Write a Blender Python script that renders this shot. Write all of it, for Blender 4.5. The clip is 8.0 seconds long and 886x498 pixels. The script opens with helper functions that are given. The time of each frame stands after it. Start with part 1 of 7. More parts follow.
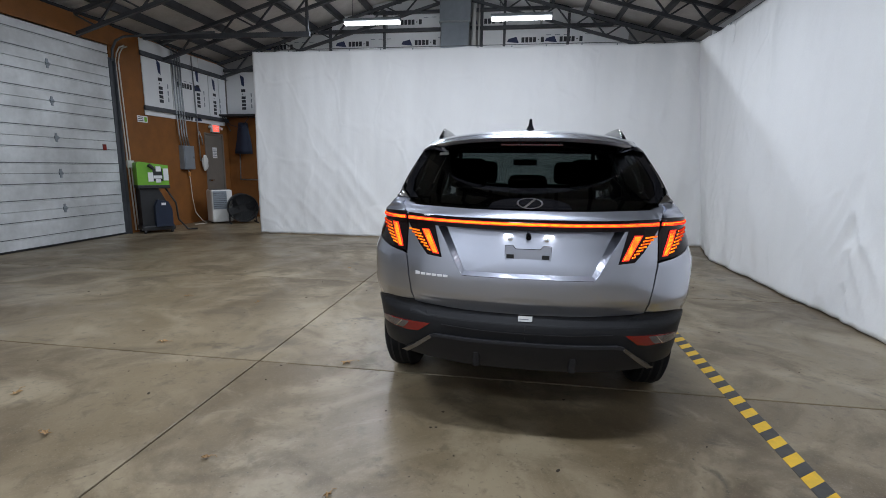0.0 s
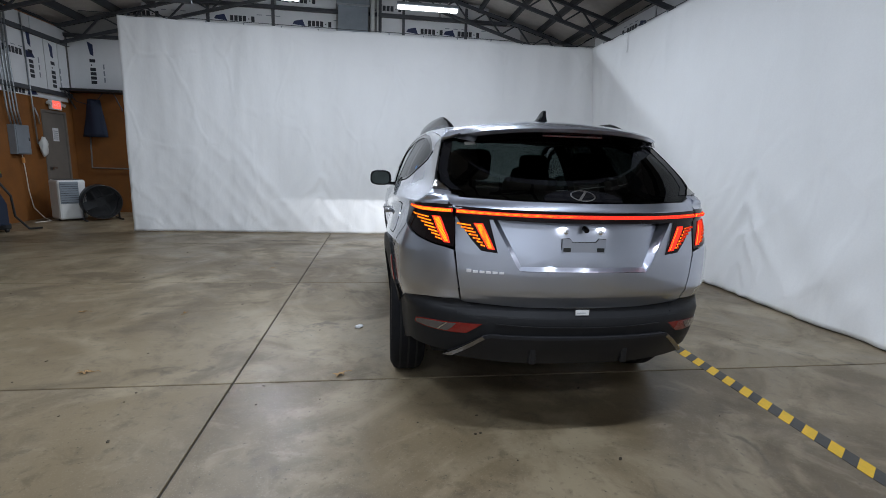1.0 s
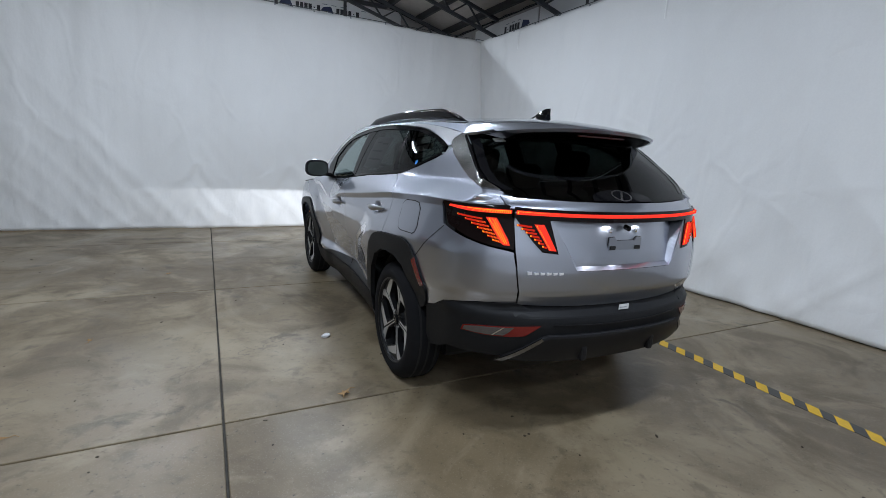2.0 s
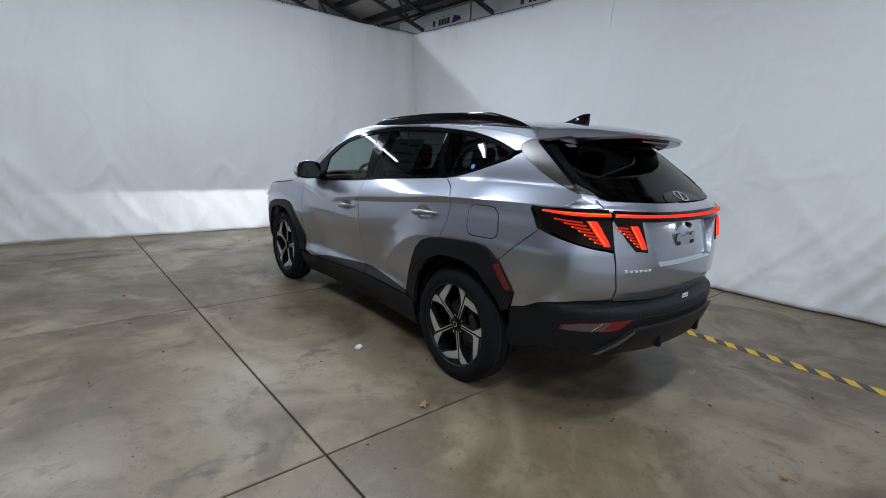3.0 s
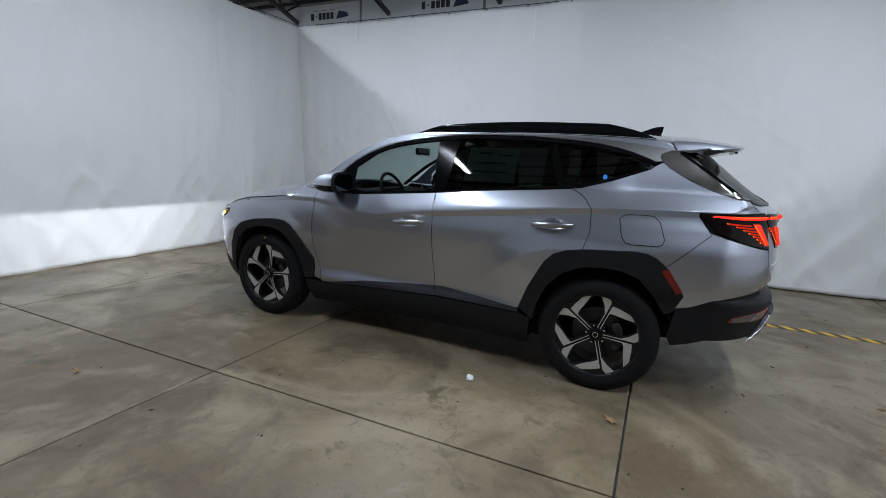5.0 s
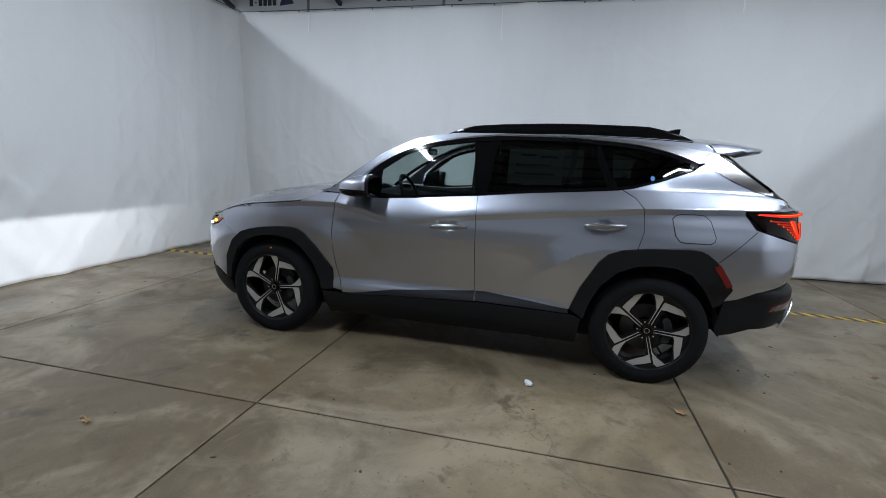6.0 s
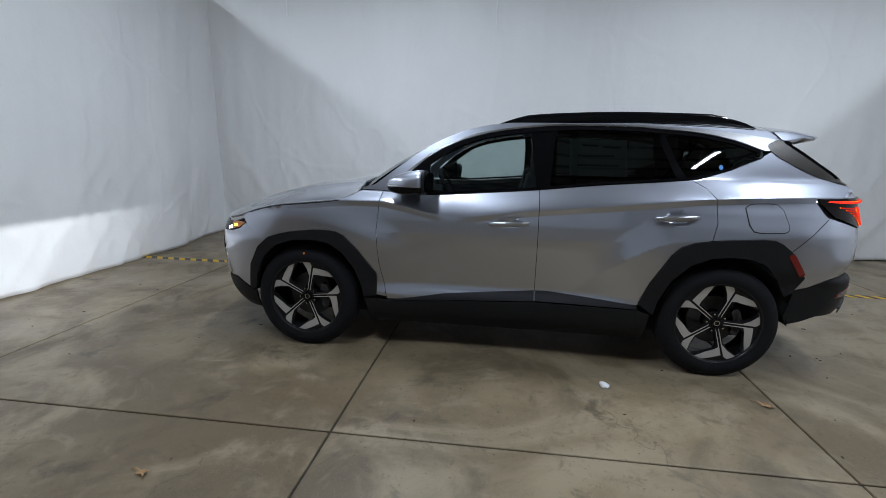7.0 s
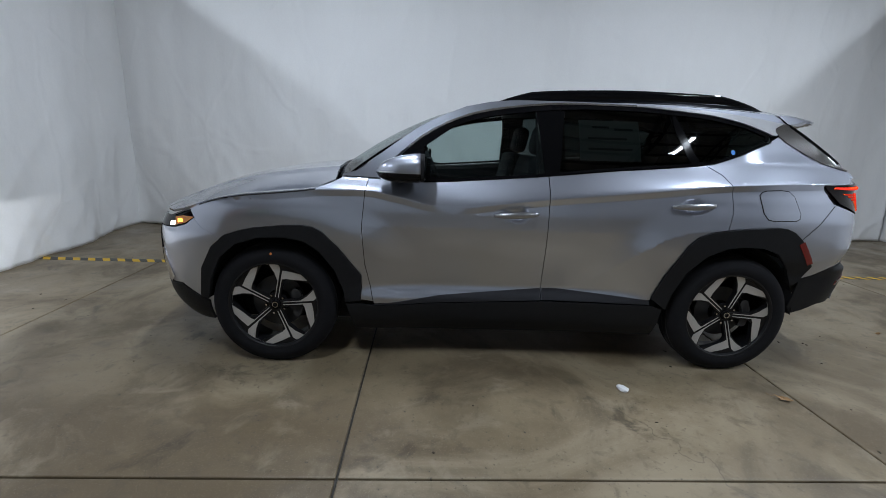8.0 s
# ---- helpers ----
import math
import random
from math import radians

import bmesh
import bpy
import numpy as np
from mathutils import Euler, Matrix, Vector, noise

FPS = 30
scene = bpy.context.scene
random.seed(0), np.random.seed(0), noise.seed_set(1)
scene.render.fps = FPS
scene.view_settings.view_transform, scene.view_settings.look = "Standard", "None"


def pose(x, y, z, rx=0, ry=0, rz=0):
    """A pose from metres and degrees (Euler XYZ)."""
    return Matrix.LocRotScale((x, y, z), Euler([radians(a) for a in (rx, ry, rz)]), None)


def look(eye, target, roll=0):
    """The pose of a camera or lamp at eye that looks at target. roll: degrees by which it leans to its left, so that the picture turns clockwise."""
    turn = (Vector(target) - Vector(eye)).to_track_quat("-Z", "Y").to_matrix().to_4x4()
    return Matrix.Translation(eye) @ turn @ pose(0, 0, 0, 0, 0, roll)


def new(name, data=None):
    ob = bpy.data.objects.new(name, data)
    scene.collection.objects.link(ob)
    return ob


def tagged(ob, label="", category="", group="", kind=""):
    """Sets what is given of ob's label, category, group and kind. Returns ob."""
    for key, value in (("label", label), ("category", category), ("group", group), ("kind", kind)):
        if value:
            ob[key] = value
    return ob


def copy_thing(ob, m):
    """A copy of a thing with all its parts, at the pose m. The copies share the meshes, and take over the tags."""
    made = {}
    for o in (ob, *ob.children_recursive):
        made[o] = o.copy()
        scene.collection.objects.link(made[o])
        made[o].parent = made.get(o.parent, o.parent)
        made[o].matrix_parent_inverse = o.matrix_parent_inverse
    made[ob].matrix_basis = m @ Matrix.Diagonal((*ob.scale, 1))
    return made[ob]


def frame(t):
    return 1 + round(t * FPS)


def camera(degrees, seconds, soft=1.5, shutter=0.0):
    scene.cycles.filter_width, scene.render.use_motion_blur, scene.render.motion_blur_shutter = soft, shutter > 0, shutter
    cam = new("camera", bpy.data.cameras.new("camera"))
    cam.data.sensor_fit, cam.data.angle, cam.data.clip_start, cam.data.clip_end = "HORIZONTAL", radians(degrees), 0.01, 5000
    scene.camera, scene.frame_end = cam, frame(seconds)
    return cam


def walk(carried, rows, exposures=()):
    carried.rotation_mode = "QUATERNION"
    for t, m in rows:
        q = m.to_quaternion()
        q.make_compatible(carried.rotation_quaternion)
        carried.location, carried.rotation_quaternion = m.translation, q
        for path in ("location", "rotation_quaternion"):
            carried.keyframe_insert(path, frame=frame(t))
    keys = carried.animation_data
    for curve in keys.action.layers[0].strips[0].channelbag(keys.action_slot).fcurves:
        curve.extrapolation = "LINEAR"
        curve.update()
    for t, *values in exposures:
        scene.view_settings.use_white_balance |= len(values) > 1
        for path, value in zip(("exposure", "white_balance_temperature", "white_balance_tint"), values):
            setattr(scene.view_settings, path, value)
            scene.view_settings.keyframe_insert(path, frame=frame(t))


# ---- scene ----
cam = camera(86.8, 8.0, soft=0.65)
PATH = [
    (0, (-0.178, 0.177, 1.408), (-0.464, 2.126, 1.063), 0.8),
    (0.5, (-0.631, 0.174, 1.399), (-0.644, 2.143, 1.048), 1.5),
    (1, (-1.081, 0.343, 1.376), (-0.805, 2.29, 1.013), 1.9),
    (1.2, (-1.274, 0.459, 1.365), (-0.878, 2.384, 0.997), 2.0),
    (2.3, (-2.237, 0.936, 1.409), (-1.216, 2.607, 0.998), 3.1),
    (2.5, (-2.41, 1.069, 1.414), (-1.326, 2.697, 0.994), 2.7),
    (3, (-2.849, 1.359, 1.428), (-1.572, 2.843, 1.014), 2.8),
    (3.5, (-3.169, 1.782, 1.417), (-1.731, 3.114, 1.019), 2.4),
    (4, (-3.502, 2.173, 1.42), (-1.926, 3.343, 1.034), 2.6),
    (4.5, (-3.74, 2.631, 1.39), (-2.044, 3.621, 1.016), 2.5),
    (4.7, (-3.806, 2.834, 1.389), (-2.073, 3.758, 1.019), 2.5),
    (5.8, (-4.101, 3.866, 1.394), (-2.204, 4.380, 1.022), 2.6),
    (6, (-4.1, 4.038, 1.397), (-2.188, 4.494, 1.025), 2.4),
    (6.5, (-4.145, 4.47, 1.4), (-2.211, 4.813, 1.023), 1.9),
    (7, (-3.996, 4.794, 1.401), (-2.054, 5.038, 0.991), 1.3),
    (7.5, (-3.838, 5.069, 1.415), (-1.89, 5.2, 0.982), 1.2),
    (8, (-3.607, 5.269, 1.363), (-1.662, 5.189, 0.902), 2.0),
]
walk(cam, [(t, look(eye, target, roll)) for t, eye, target, roll in PATH],
     exposures=[(0.0, 0.16, 6680, 12), (1.0, -0.02, 6560, 11), (2.5, -0.18, 6500, 10), (4.5, -0.18, 6500, 10), (8.0, -0.14, 6500, 10)])

# ---- world and lights ----
world = bpy.data.worlds.new("world")
scene.world = world
world.use_nodes = True
world.node_tree.nodes["Background"].inputs[0].default_value = (0.02, 0.022, 0.025, 1)
world.node_tree.nodes["Background"].inputs[1].default_value = 0.3

LAMP_Z = 4.3
LAMP_PLACES = ((-3.18, 10.15), (-0.15, 10.15), (-3.18, 6.1), (-0.15, 6.1), (-3.18, 1.45), (-0.15, 1.45), (-3.18, -2.2), (-0.15, -2.2))
LAMP_WATTS = 84.0
LAMP_COLOUR = (0.845, 0.96, 1.105)
HEADLIGHT_WATTS = 76.0

# ---- the car's place: rear axle centre on the floor, nose along +y ----
CAR = pose(-0.085, 3.394, 0.0, 0, 0, -0.58)
WHEELBASE, HUB_Z, TYRE_R, RIM_R = 2.747, 0.362, 0.366, 0.266

# ---- materials ----
def material(name, colour, rough=0.6, metal=0.0, vary=0.0, scale=6.0, fine=0.0, fine_scale=120.0,
             bump=0.0, bump_scale=60.0, coat=0.0, spread=None, rough_vary=0.0, per_object=0.0, gloss=0.5):
    """Principled surface with two scales of colour variation and a fine bump, in object space."""
    m = bpy.data.materials.new(name)
    m.use_nodes = True
    n, l = m.node_tree.nodes, m.node_tree.links
    p = n["Principled BSDF"]
    p.inputs["Base Color"].default_value = (*colour, 1)
    p.inputs["Roughness"].default_value = rough
    p.inputs["Metallic"].default_value = metal
    p.inputs["Coat Weight"].default_value = coat
    p.inputs["Specular IOR Level"].default_value = gloss
    p.inputs["Coat Roughness"].default_value = 0.03
    tc = n.new("ShaderNodeTexCoord")
    out = None
    def mixed(colour_in, factor, amount, tint):
        mx = n.new("ShaderNodeMix")
        mx.data_type, mx.blend_type = "RGBA", "MIX"
        mp = n.new("ShaderNodeMapRange")
        mp.inputs[1].default_value, mp.inputs[2].default_value = 0.35, 0.65
        mp.inputs[3].default_value, mp.inputs[4].default_value = 0.0, amount
        l.new(factor, mp.inputs[0])
        l.new(mp.outputs[0], mx.inputs[0])
        if colour_in is None:
            mx.inputs[6].default_value = (*colour, 1)
        else:
            l.new(colour_in, mx.inputs[6])
        mx.inputs[7].default_value = (*tint, 1)
        return mx.outputs[2]
    dark = spread or tuple(c * 0.45 for c in colour)
    if vary:
        t = n.new("ShaderNodeTexNoise")
        t.inputs["Scale"].default_value, t.inputs["Detail"].default_value = scale, 6
        t.inputs["Roughness"].default_value = 0.62
        l.new(tc.outputs["Object"], t.inputs["Vector"])
        out = mixed(out, t.outputs["Fac"], vary, dark)
        if rough_vary:
            rm = n.new("ShaderNodeMapRange")
            rm.inputs[1].default_value, rm.inputs[2].default_value = 0.3, 0.7
            rm.inputs[3].default_value, rm.inputs[4].default_value = rough - rough_vary, rough + rough_vary
            l.new(t.outputs["Fac"], rm.inputs[0])
            l.new(rm.outputs[0], p.inputs["Roughness"])
    if fine:
        t = n.new("ShaderNodeTexNoise")
        t.inputs["Scale"].default_value, t.inputs["Detail"].default_value = fine_scale, 3
        l.new(tc.outputs["Object"], t.inputs["Vector"])
        out = mixed(out, t.outputs["Fac"], fine, tuple(c * 0.6 for c in colour))
    if per_object:
        oi = n.new("ShaderNodeObjectInfo")
        hsv = n.new("ShaderNodeHueSaturation")
        mr = n.new("ShaderNodeMapRange")
        mr.inputs[3].default_value, mr.inputs[4].default_value = 1 - per_object, 1 + per_object
        l.new(oi.outputs["Random"], mr.inputs[0])
        l.new(mr.outputs[0], hsv.inputs["Value"])
        if out is None:
            hsv.inputs["Color"].default_value = (*colour, 1)
        else:
            l.new(out, hsv.inputs["Color"])
        out = hsv.outputs["Color"]
    if out is not None:
        l.new(out, p.inputs["Base Color"])
    if bump:
        t = n.new("ShaderNodeTexNoise")
        t.inputs["Scale"].default_value, t.inputs["Detail"].default_value = bump_scale, 4
        l.new(tc.outputs["Object"], t.inputs["Vector"])
        b = n.new("ShaderNodeBump")
        b.inputs["Strength"].default_value, b.inputs["Distance"].default_value = bump, 0.01
        l.new(t.outputs["Fac"], b.inputs["Height"])
        l.new(b.outputs["Normal"], p.inputs["Normal"])
    return m


def glowing(name, colour, strength, base=(0.02, 0.02, 0.02), rough=0.3):
    m = material(name, base, rough)
    p = m.node_tree.nodes["Principled BSDF"]
    p.inputs["Emission Color"].default_value = (*colour, 1)
    p.inputs["Emission Strength"].default_value = strength
    return m


def glass(name, tint):
    """Thin automotive glass: tinted see-through with a clear sheen that grows at grazing angles."""
    m = bpy.data.materials.new(name)
    m.use_nodes = True
    n, l = m.node_tree.nodes, m.node_tree.links
    n.remove(n["Principled BSDF"])
    tr, gl, mx, lw = (n.new("ShaderNodeBsdfTransparent"), n.new("ShaderNodeBsdfGlossy"),
                      n.new("ShaderNodeMixShader"), n.new("ShaderNodeLayerWeight"))
    tr.inputs[0].default_value = (*tint, 1)
    gl.inputs["Roughness"].default_value = 0.02
    lw.inputs[0].default_value = 0.5
    po, ma = n.new("ShaderNodeMath"), n.new("ShaderNodeMath")
    po.operation, po.inputs[1].default_value = "POWER", 5.0
    ma.operation, ma.inputs[1].default_value, ma.inputs[2].default_value = "MULTIPLY_ADD", 0.6, 0.035
    l.new(lw.outputs["Facing"], po.inputs[0])
    l.new(po.outputs[0], ma.inputs[0])
    l.new(ma.outputs[0], mx.inputs[0])
    l.new(tr.outputs[0], mx.inputs[1])
    l.new(gl.outputs[0], mx.inputs[2])
    l.new(mx.outputs[0], n["Material Output"].inputs[0])
    return m


def concrete():
    """Trowelled warehouse slab: tan-grey, cloudy, with smears, dark stains, speckle and hairline cracks."""
    m = material("polished_concrete", (0.200, 0.154, 0.094), 0.40, bump=0.05, bump_scale=30)
    n, l = m.node_tree.nodes, m.node_tree.links
    p = n["Principled BSDF"]
    geo, oi = n.new("ShaderNodeNewGeometry"), n.new("ShaderNodeObjectInfo")
    off = n.new("ShaderNodeVectorMath")
    off.operation = "MULTIPLY_ADD"
    off.inputs[1].default_value = (1, 1, 1)
    comb = n.new("ShaderNodeCombineXYZ")
    l.new(oi.outputs["Random"], comb.inputs[2])
    l.new(geo.outputs["Position"], off.inputs[0])
    l.new(comb.outputs[0], off.inputs[2])
    src = None
    layers = ((0.45, 0.42, 0.62, 0.85, (0.107, 0.076, 0.042), 0.4, 5), (0.8, 0.48, 0.66, 0.85, (0.294, 0.237, 0.157), 1.2, 7),
              (1.3, 0.50, 0.66, 0.70, (0.095, 0.069, 0.040), 0.9, 8), (3.0, 0.55, 0.72, 0.55, (0.278, 0.229, 0.157), 1.2, 7),
              (2.3, 0.61, 0.71, 0.75, (0.052, 0.038, 0.023), 0.6, 10), (7.0, 0.54, 0.70, 0.55, (0.088, 0.066, 0.041), 0.5, 7),
              (24.0, 0.56, 0.72, 0.45, (0.089, 0.069, 0.044), 0.0, 5), (48.0, 0.66, 0.73, 0.75, (0.041, 0.032, 0.023), 0.0, 3),
              (140.0, 0.55, 0.75, 0.45, (0.288, 0.243, 0.176), 0.0, 2))
    for scale, lo, hi, amount, tint, distort, detail in layers:
        t = n.new("ShaderNodeTexNoise")
        t.inputs["Scale"].default_value, t.inputs["Detail"].default_value = scale, detail
        t.inputs["Roughness"].default_value, t.inputs["Distortion"].default_value = 0.6, distort
        l.new(off.outputs[0], t.inputs["Vector"])
        mp = n.new("ShaderNodeMapRange")
        mp.interpolation_type = "SMOOTHSTEP"
        for k, v in enumerate((lo, hi, 0, amount)):
            mp.inputs[k + 1].default_value = v
        l.new(t.outputs["Fac"], mp.inputs[0])
        mx = n.new("ShaderNodeMix")
        mx.data_type = "RGBA"
        l.new(mp.outputs[0], mx.inputs[0])
        if src is None:
            mx.inputs[6].default_value = (0.200, 0.154, 0.094, 1)
        else:
            l.new(src, mx.inputs[6])
        mx.inputs[7].default_value = (*tint, 1)
        src = mx.outputs[2]
        if scale == 1.3:
            rm = n.new("ShaderNodeMapRange")
            for k, v in enumerate((0.35, 0.65, 0.30, 0.52)):
                rm.inputs[k + 1].default_value = v
            l.new(t.outputs["Fac"], rm.inputs[0])
            l.new(rm.outputs[0], p.inputs["Roughness"])
    # hairline cracks, only here and there
    vo = n.new("ShaderNodeTexVoronoi")
    vo.feature, vo.inputs["Scale"].default_value = "DISTANCE_TO_EDGE", 0.55
    wob = n.new("ShaderNodeTexNoise")
    wob.inputs["Scale"].default_value, wob.inputs["Detail"].default_value = 2.2, 6
    add = n.new("ShaderNodeVectorMath")
    add.operation = "ADD"
    l.new(geo.outputs["Position"], wob.inputs["Vector"])
    l.new(geo.outputs["Position"], add.inputs[0])
    l.new(wob.outputs["Color"], add.inputs[1])
    l.new(add.outputs[0], vo.inputs["Vector"])
    th = n.new("ShaderNodeMapRange")
    for k, v in enumerate((0.0, 0.004, 0.55, 0.0)):
        th.inputs[k + 1].default_value = v
    l.new(vo.outputs["Distance"], th.inputs[0])
    gate = n.new("ShaderNodeTexNoise")
    gate.inputs["Scale"].default_value = 0.6
    l.new(geo.outputs["Position"], gate.inputs["Vector"])
    gm = n.new("ShaderNodeMapRange")
    for k, v in enumerate((0.52, 0.60, 0.0, 1.0)):
        gm.inputs[k + 1].default_value = v
    l.new(gate.outputs["Fac"], gm.inputs[0])
    mul = n.new("ShaderNodeMath")
    mul.operation = "MULTIPLY"
    l.new(th.outputs[0], mul.inputs[0])
    l.new(gm.outputs[0], mul.inputs[1])
    mx = n.new("ShaderNodeMix")
    mx.data_type = "RGBA"
    l.new(mul.outputs[0], mx.inputs[0])
    l.new(src, mx.inputs[6])
    mx.inputs[7].default_value = (0.05, 0.04, 0.03, 1)
    l.new(mx.outputs[2], p.inputs["Base Color"])
    return m


M_FLOOR = concrete()
M_JOINT = material("joint_filler", (0.05, 0.045, 0.038), 0.9, vary=0.4, scale=20)


def sheet_vinyl():
    """White tarpaulin: faint blotches, long soft pleats and sharp fold lines in the relief."""
    m = material("white_vinyl_sheet", (0.84, 0.84, 0.84), 0.5, vary=0.14, scale=1.2, fine=0.05, fine_scale=60, spread=(0.70, 0.69, 0.67))
    n, l = m.node_tree.nodes, m.node_tree.links
    geo = n.new("ShaderNodeNewGeometry")
    def stretched(k):
        mp = n.new("ShaderNodeVectorMath")
        mp.operation = "MULTIPLY"
        mp.inputs[1].default_value = k
        l.new(geo.outputs["Position"], mp.inputs[0])
        return mp.outputs[0]
    last = None
    def relief(height, strength, distance):
        nonlocal last
        bp = n.new("ShaderNodeBump")
        bp.inputs["Strength"].default_value, bp.inputs["Distance"].default_value = strength, distance
        l.new(height, bp.inputs["Height"])
        if last:
            l.new(last, bp.inputs["Normal"])
        last = bp.outputs["Normal"]
    for k, detail, distance in (((1.5, 1.5, 0.30), 2, 0.075), ((3.6, 3.6, 1.3), 3, 0.012), ((16, 16, 11), 3, 0.0022)):
        t = n.new("ShaderNodeTexNoise")
        t.inputs["Scale"].default_value, t.inputs["Detail"].default_value = 1.0, detail
        l.new(stretched(k), t.inputs["Vector"])
        relief(t.outputs["Fac"], 1.0, distance)
    # sharp fold lines
    wob = n.new("ShaderNodeTexNoise")
    wob.inputs["Scale"].default_value = 1.3
    l.new(geo.outputs["Position"], wob.inputs["Vector"])
    add = n.new("ShaderNodeVectorMath")
    add.operation = "MULTIPLY_ADD"
    add.inputs[1].default_value = (0.5, 0.5, 0.5)
    l.new(wob.outputs["Color"], add.inputs[0])
    l.new(stretched((1.25, 1.25, 0.85)), add.inputs[2])
    vo = n.new("ShaderNodeTexVoronoi")
    vo.feature, vo.inputs["Scale"].default_value = "DISTANCE_TO_EDGE", 1.0
    l.new(add.outputs[0], vo.inputs["Vector"])
    rm = n.new("ShaderNodeMapRange")
    rm.interpolation_type = "SMOOTHSTEP"
    for k, v in enumerate((0.0, 0.07, 1.0, 0.0)):
        rm.inputs[k + 1].default_value = v
    l.new(vo.outputs["Distance"], rm.inputs[0])
    relief(rm.outputs[0], 0.6, 0.006)
    l.new(last, n["Principled BSDF"].inputs["Normal"])
    return m


M_SHEET = sheet_vinyl()
M_PLY = material("brown_plywood", (0.235, 0.084, 0.014), 0.7, vary=0.5, scale=3, fine=0.3, fine_scale=60, bump=0.2, bump_scale=60, spread=(0.12, 0.045, 0.010))
M_FOAM = material("white_foam_board", (0.72, 0.73, 0.74), 0.5, vary=0.25, scale=2.5, fine=0.1, spread=(0.55, 0.56, 0.58), per_object=0.06)
M_NAVY = material("navy_print", (0.02, 0.03, 0.09), 0.5, vary=0.2)
M_PRINT = material("black_print", (0.025, 0.027, 0.035), 0.5, vary=0.2)
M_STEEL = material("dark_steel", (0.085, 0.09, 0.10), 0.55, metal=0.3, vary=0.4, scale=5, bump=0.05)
M_GREYMETAL = material("grey_painted_metal", (0.24, 0.27, 0.30), 0.45, metal=0.2, vary=0.25, scale=5)
M_CONDUIT = material("galvanised_conduit", (0.38, 0.40, 0.42), 0.4, metal=0.8, vary=0.3, scale=12)
M_INSUL = material("dusty_roof_insulation", (0.66, 0.63, 0.60), 0.9, vary=0.45, scale=1.6, fine=0.2, fine_scale=30, bump=0.6, bump_scale=4, spread=(0.33, 0.30, 0.27))
M_DOORPANEL = material("white_door_panel", (0.68, 0.70, 0.71), 0.45, vary=0.7, scale=1.3, fine=0.2, fine_scale=14, spread=(0.33, 0.34, 0.34), bump=0.03)
M_EXITDOOR = material("taupe_door_paint", (0.17, 0.15, 0.13), 0.5, vary=0.3, scale=4)
M_WALL = material("grey_wall", (0.35, 0.34, 0.33), 0.8, vary=0.3, scale=2)
M_YELLOW = material("yellow_tape", (0.74, 0.44, 0.025), 0.6, vary=0.4, scale=18, spread=(0.45, 0.31, 0.04))
M_BLACKTAPE = material("black_tape", (0.035, 0.034, 0.033), 0.5, vary=0.3, scale=18, spread=(0.09, 0.085, 0.075))
M_LEAF = material("dry_leaf", (0.36, 0.22, 0.10), 0.8, vary=0.4, scale=30, bump=0.3)
M_PAPER = material("white_paper", (0.75, 0.75, 0.76), 0.6, vary=0.15, scale=30)
M_RUBBISH = material("dark_debris", (0.07, 0.055, 0.04), 0.9, vary=0.3, scale=40)
M_GREEN = material("lime_green_plastic", (0.16, 0.42, 0.03), 0.4, vary=0.2, scale=8)
M_CHARCOAL = material("charcoal_plastic", (0.014, 0.015, 0.017), 0.5, vary=0.3, scale=8, bump=0.05)
M_OFFWHITE = material("off_white_plastic", (0.62, 0.62, 0.60), 0.45, vary=0.15, scale=6)
M_BLUEDARK = material("dark_blue_fabric", (0.010, 0.018, 0.04), 0.8, vary=0.3, scale=8)
M_CORD = material("orange_cord", (0.6, 0.25, 0.06), 0.6, vary=0.2)
M_CORDWHITE = material("pale_cord", (0.6, 0.56, 0.5), 0.6, vary=0.2)
M_TUBE = glowing("fluorescent_diffuser", (0.93, 0.97, 1.0), 6.0, base=(0.8, 0.8, 0.8))
M_EXIT = glowing("exit_sign_red", (1.0, 0.10, 0.07), 1.6, base=(0.5, 0.05, 0.04))
# car
M_PAINT = material("silver_metallic_paint", (0.485, 0.51, 0.592), 0.42, metal=1.0, fine=0.14, fine_scale=900, coat=1.0)


def add_gloss_lobe(m, rough, share):
    """Metallic paint: a second, sharper lobe of flat-lying flakes beside the broad one."""
    n, l = m.node_tree.nodes, m.node_tree.links
    broad = n["Principled BSDF"]
    sharp, mx = n.new("ShaderNodeBsdfPrincipled"), n.new("ShaderNodeMixShader")
    for key in ("Metallic", "Coat Weight", "Coat Roughness", "Coat IOR"):
        sharp.inputs[key].default_value = broad.inputs[key].default_value
    l.new(broad.inputs["Base Color"].links[0].from_socket, sharp.inputs["Base Color"])
    sharp.inputs["Roughness"].default_value = rough
    mx.inputs[0].default_value = share
    l.new(broad.outputs[0], mx.inputs[1])
    l.new(sharp.outputs[0], mx.inputs[2])
    l.new(mx.outputs[0], n["Material Output"].inputs[0])


M_PAINT.node_tree.nodes["Principled BSDF"].inputs["Coat IOR"].default_value = 1.6
add_gloss_lobe(M_PAINT, 0.15, 0.48)
M_CLAD = material("charcoal_cladding", (0.0165, 0.0167, 0.018), 0.45, vary=0.2, scale=30, gloss=0.10, bump=0.06, bump_scale=400)
M_BLACK = material("gloss_black_trim", (0.005, 0.005, 0.006), 0.08, vary=0.1, scale=20, gloss=0.16)
M_PILLAR = material("black_pillar_film", (0.004, 0.004, 0.0045), 0.12, vary=0.1, scale=20, gloss=0.06)
M_INNER = material("black_underbody", (0.011, 0.011, 0.011), 0.9, vary=0.2, scale=10)
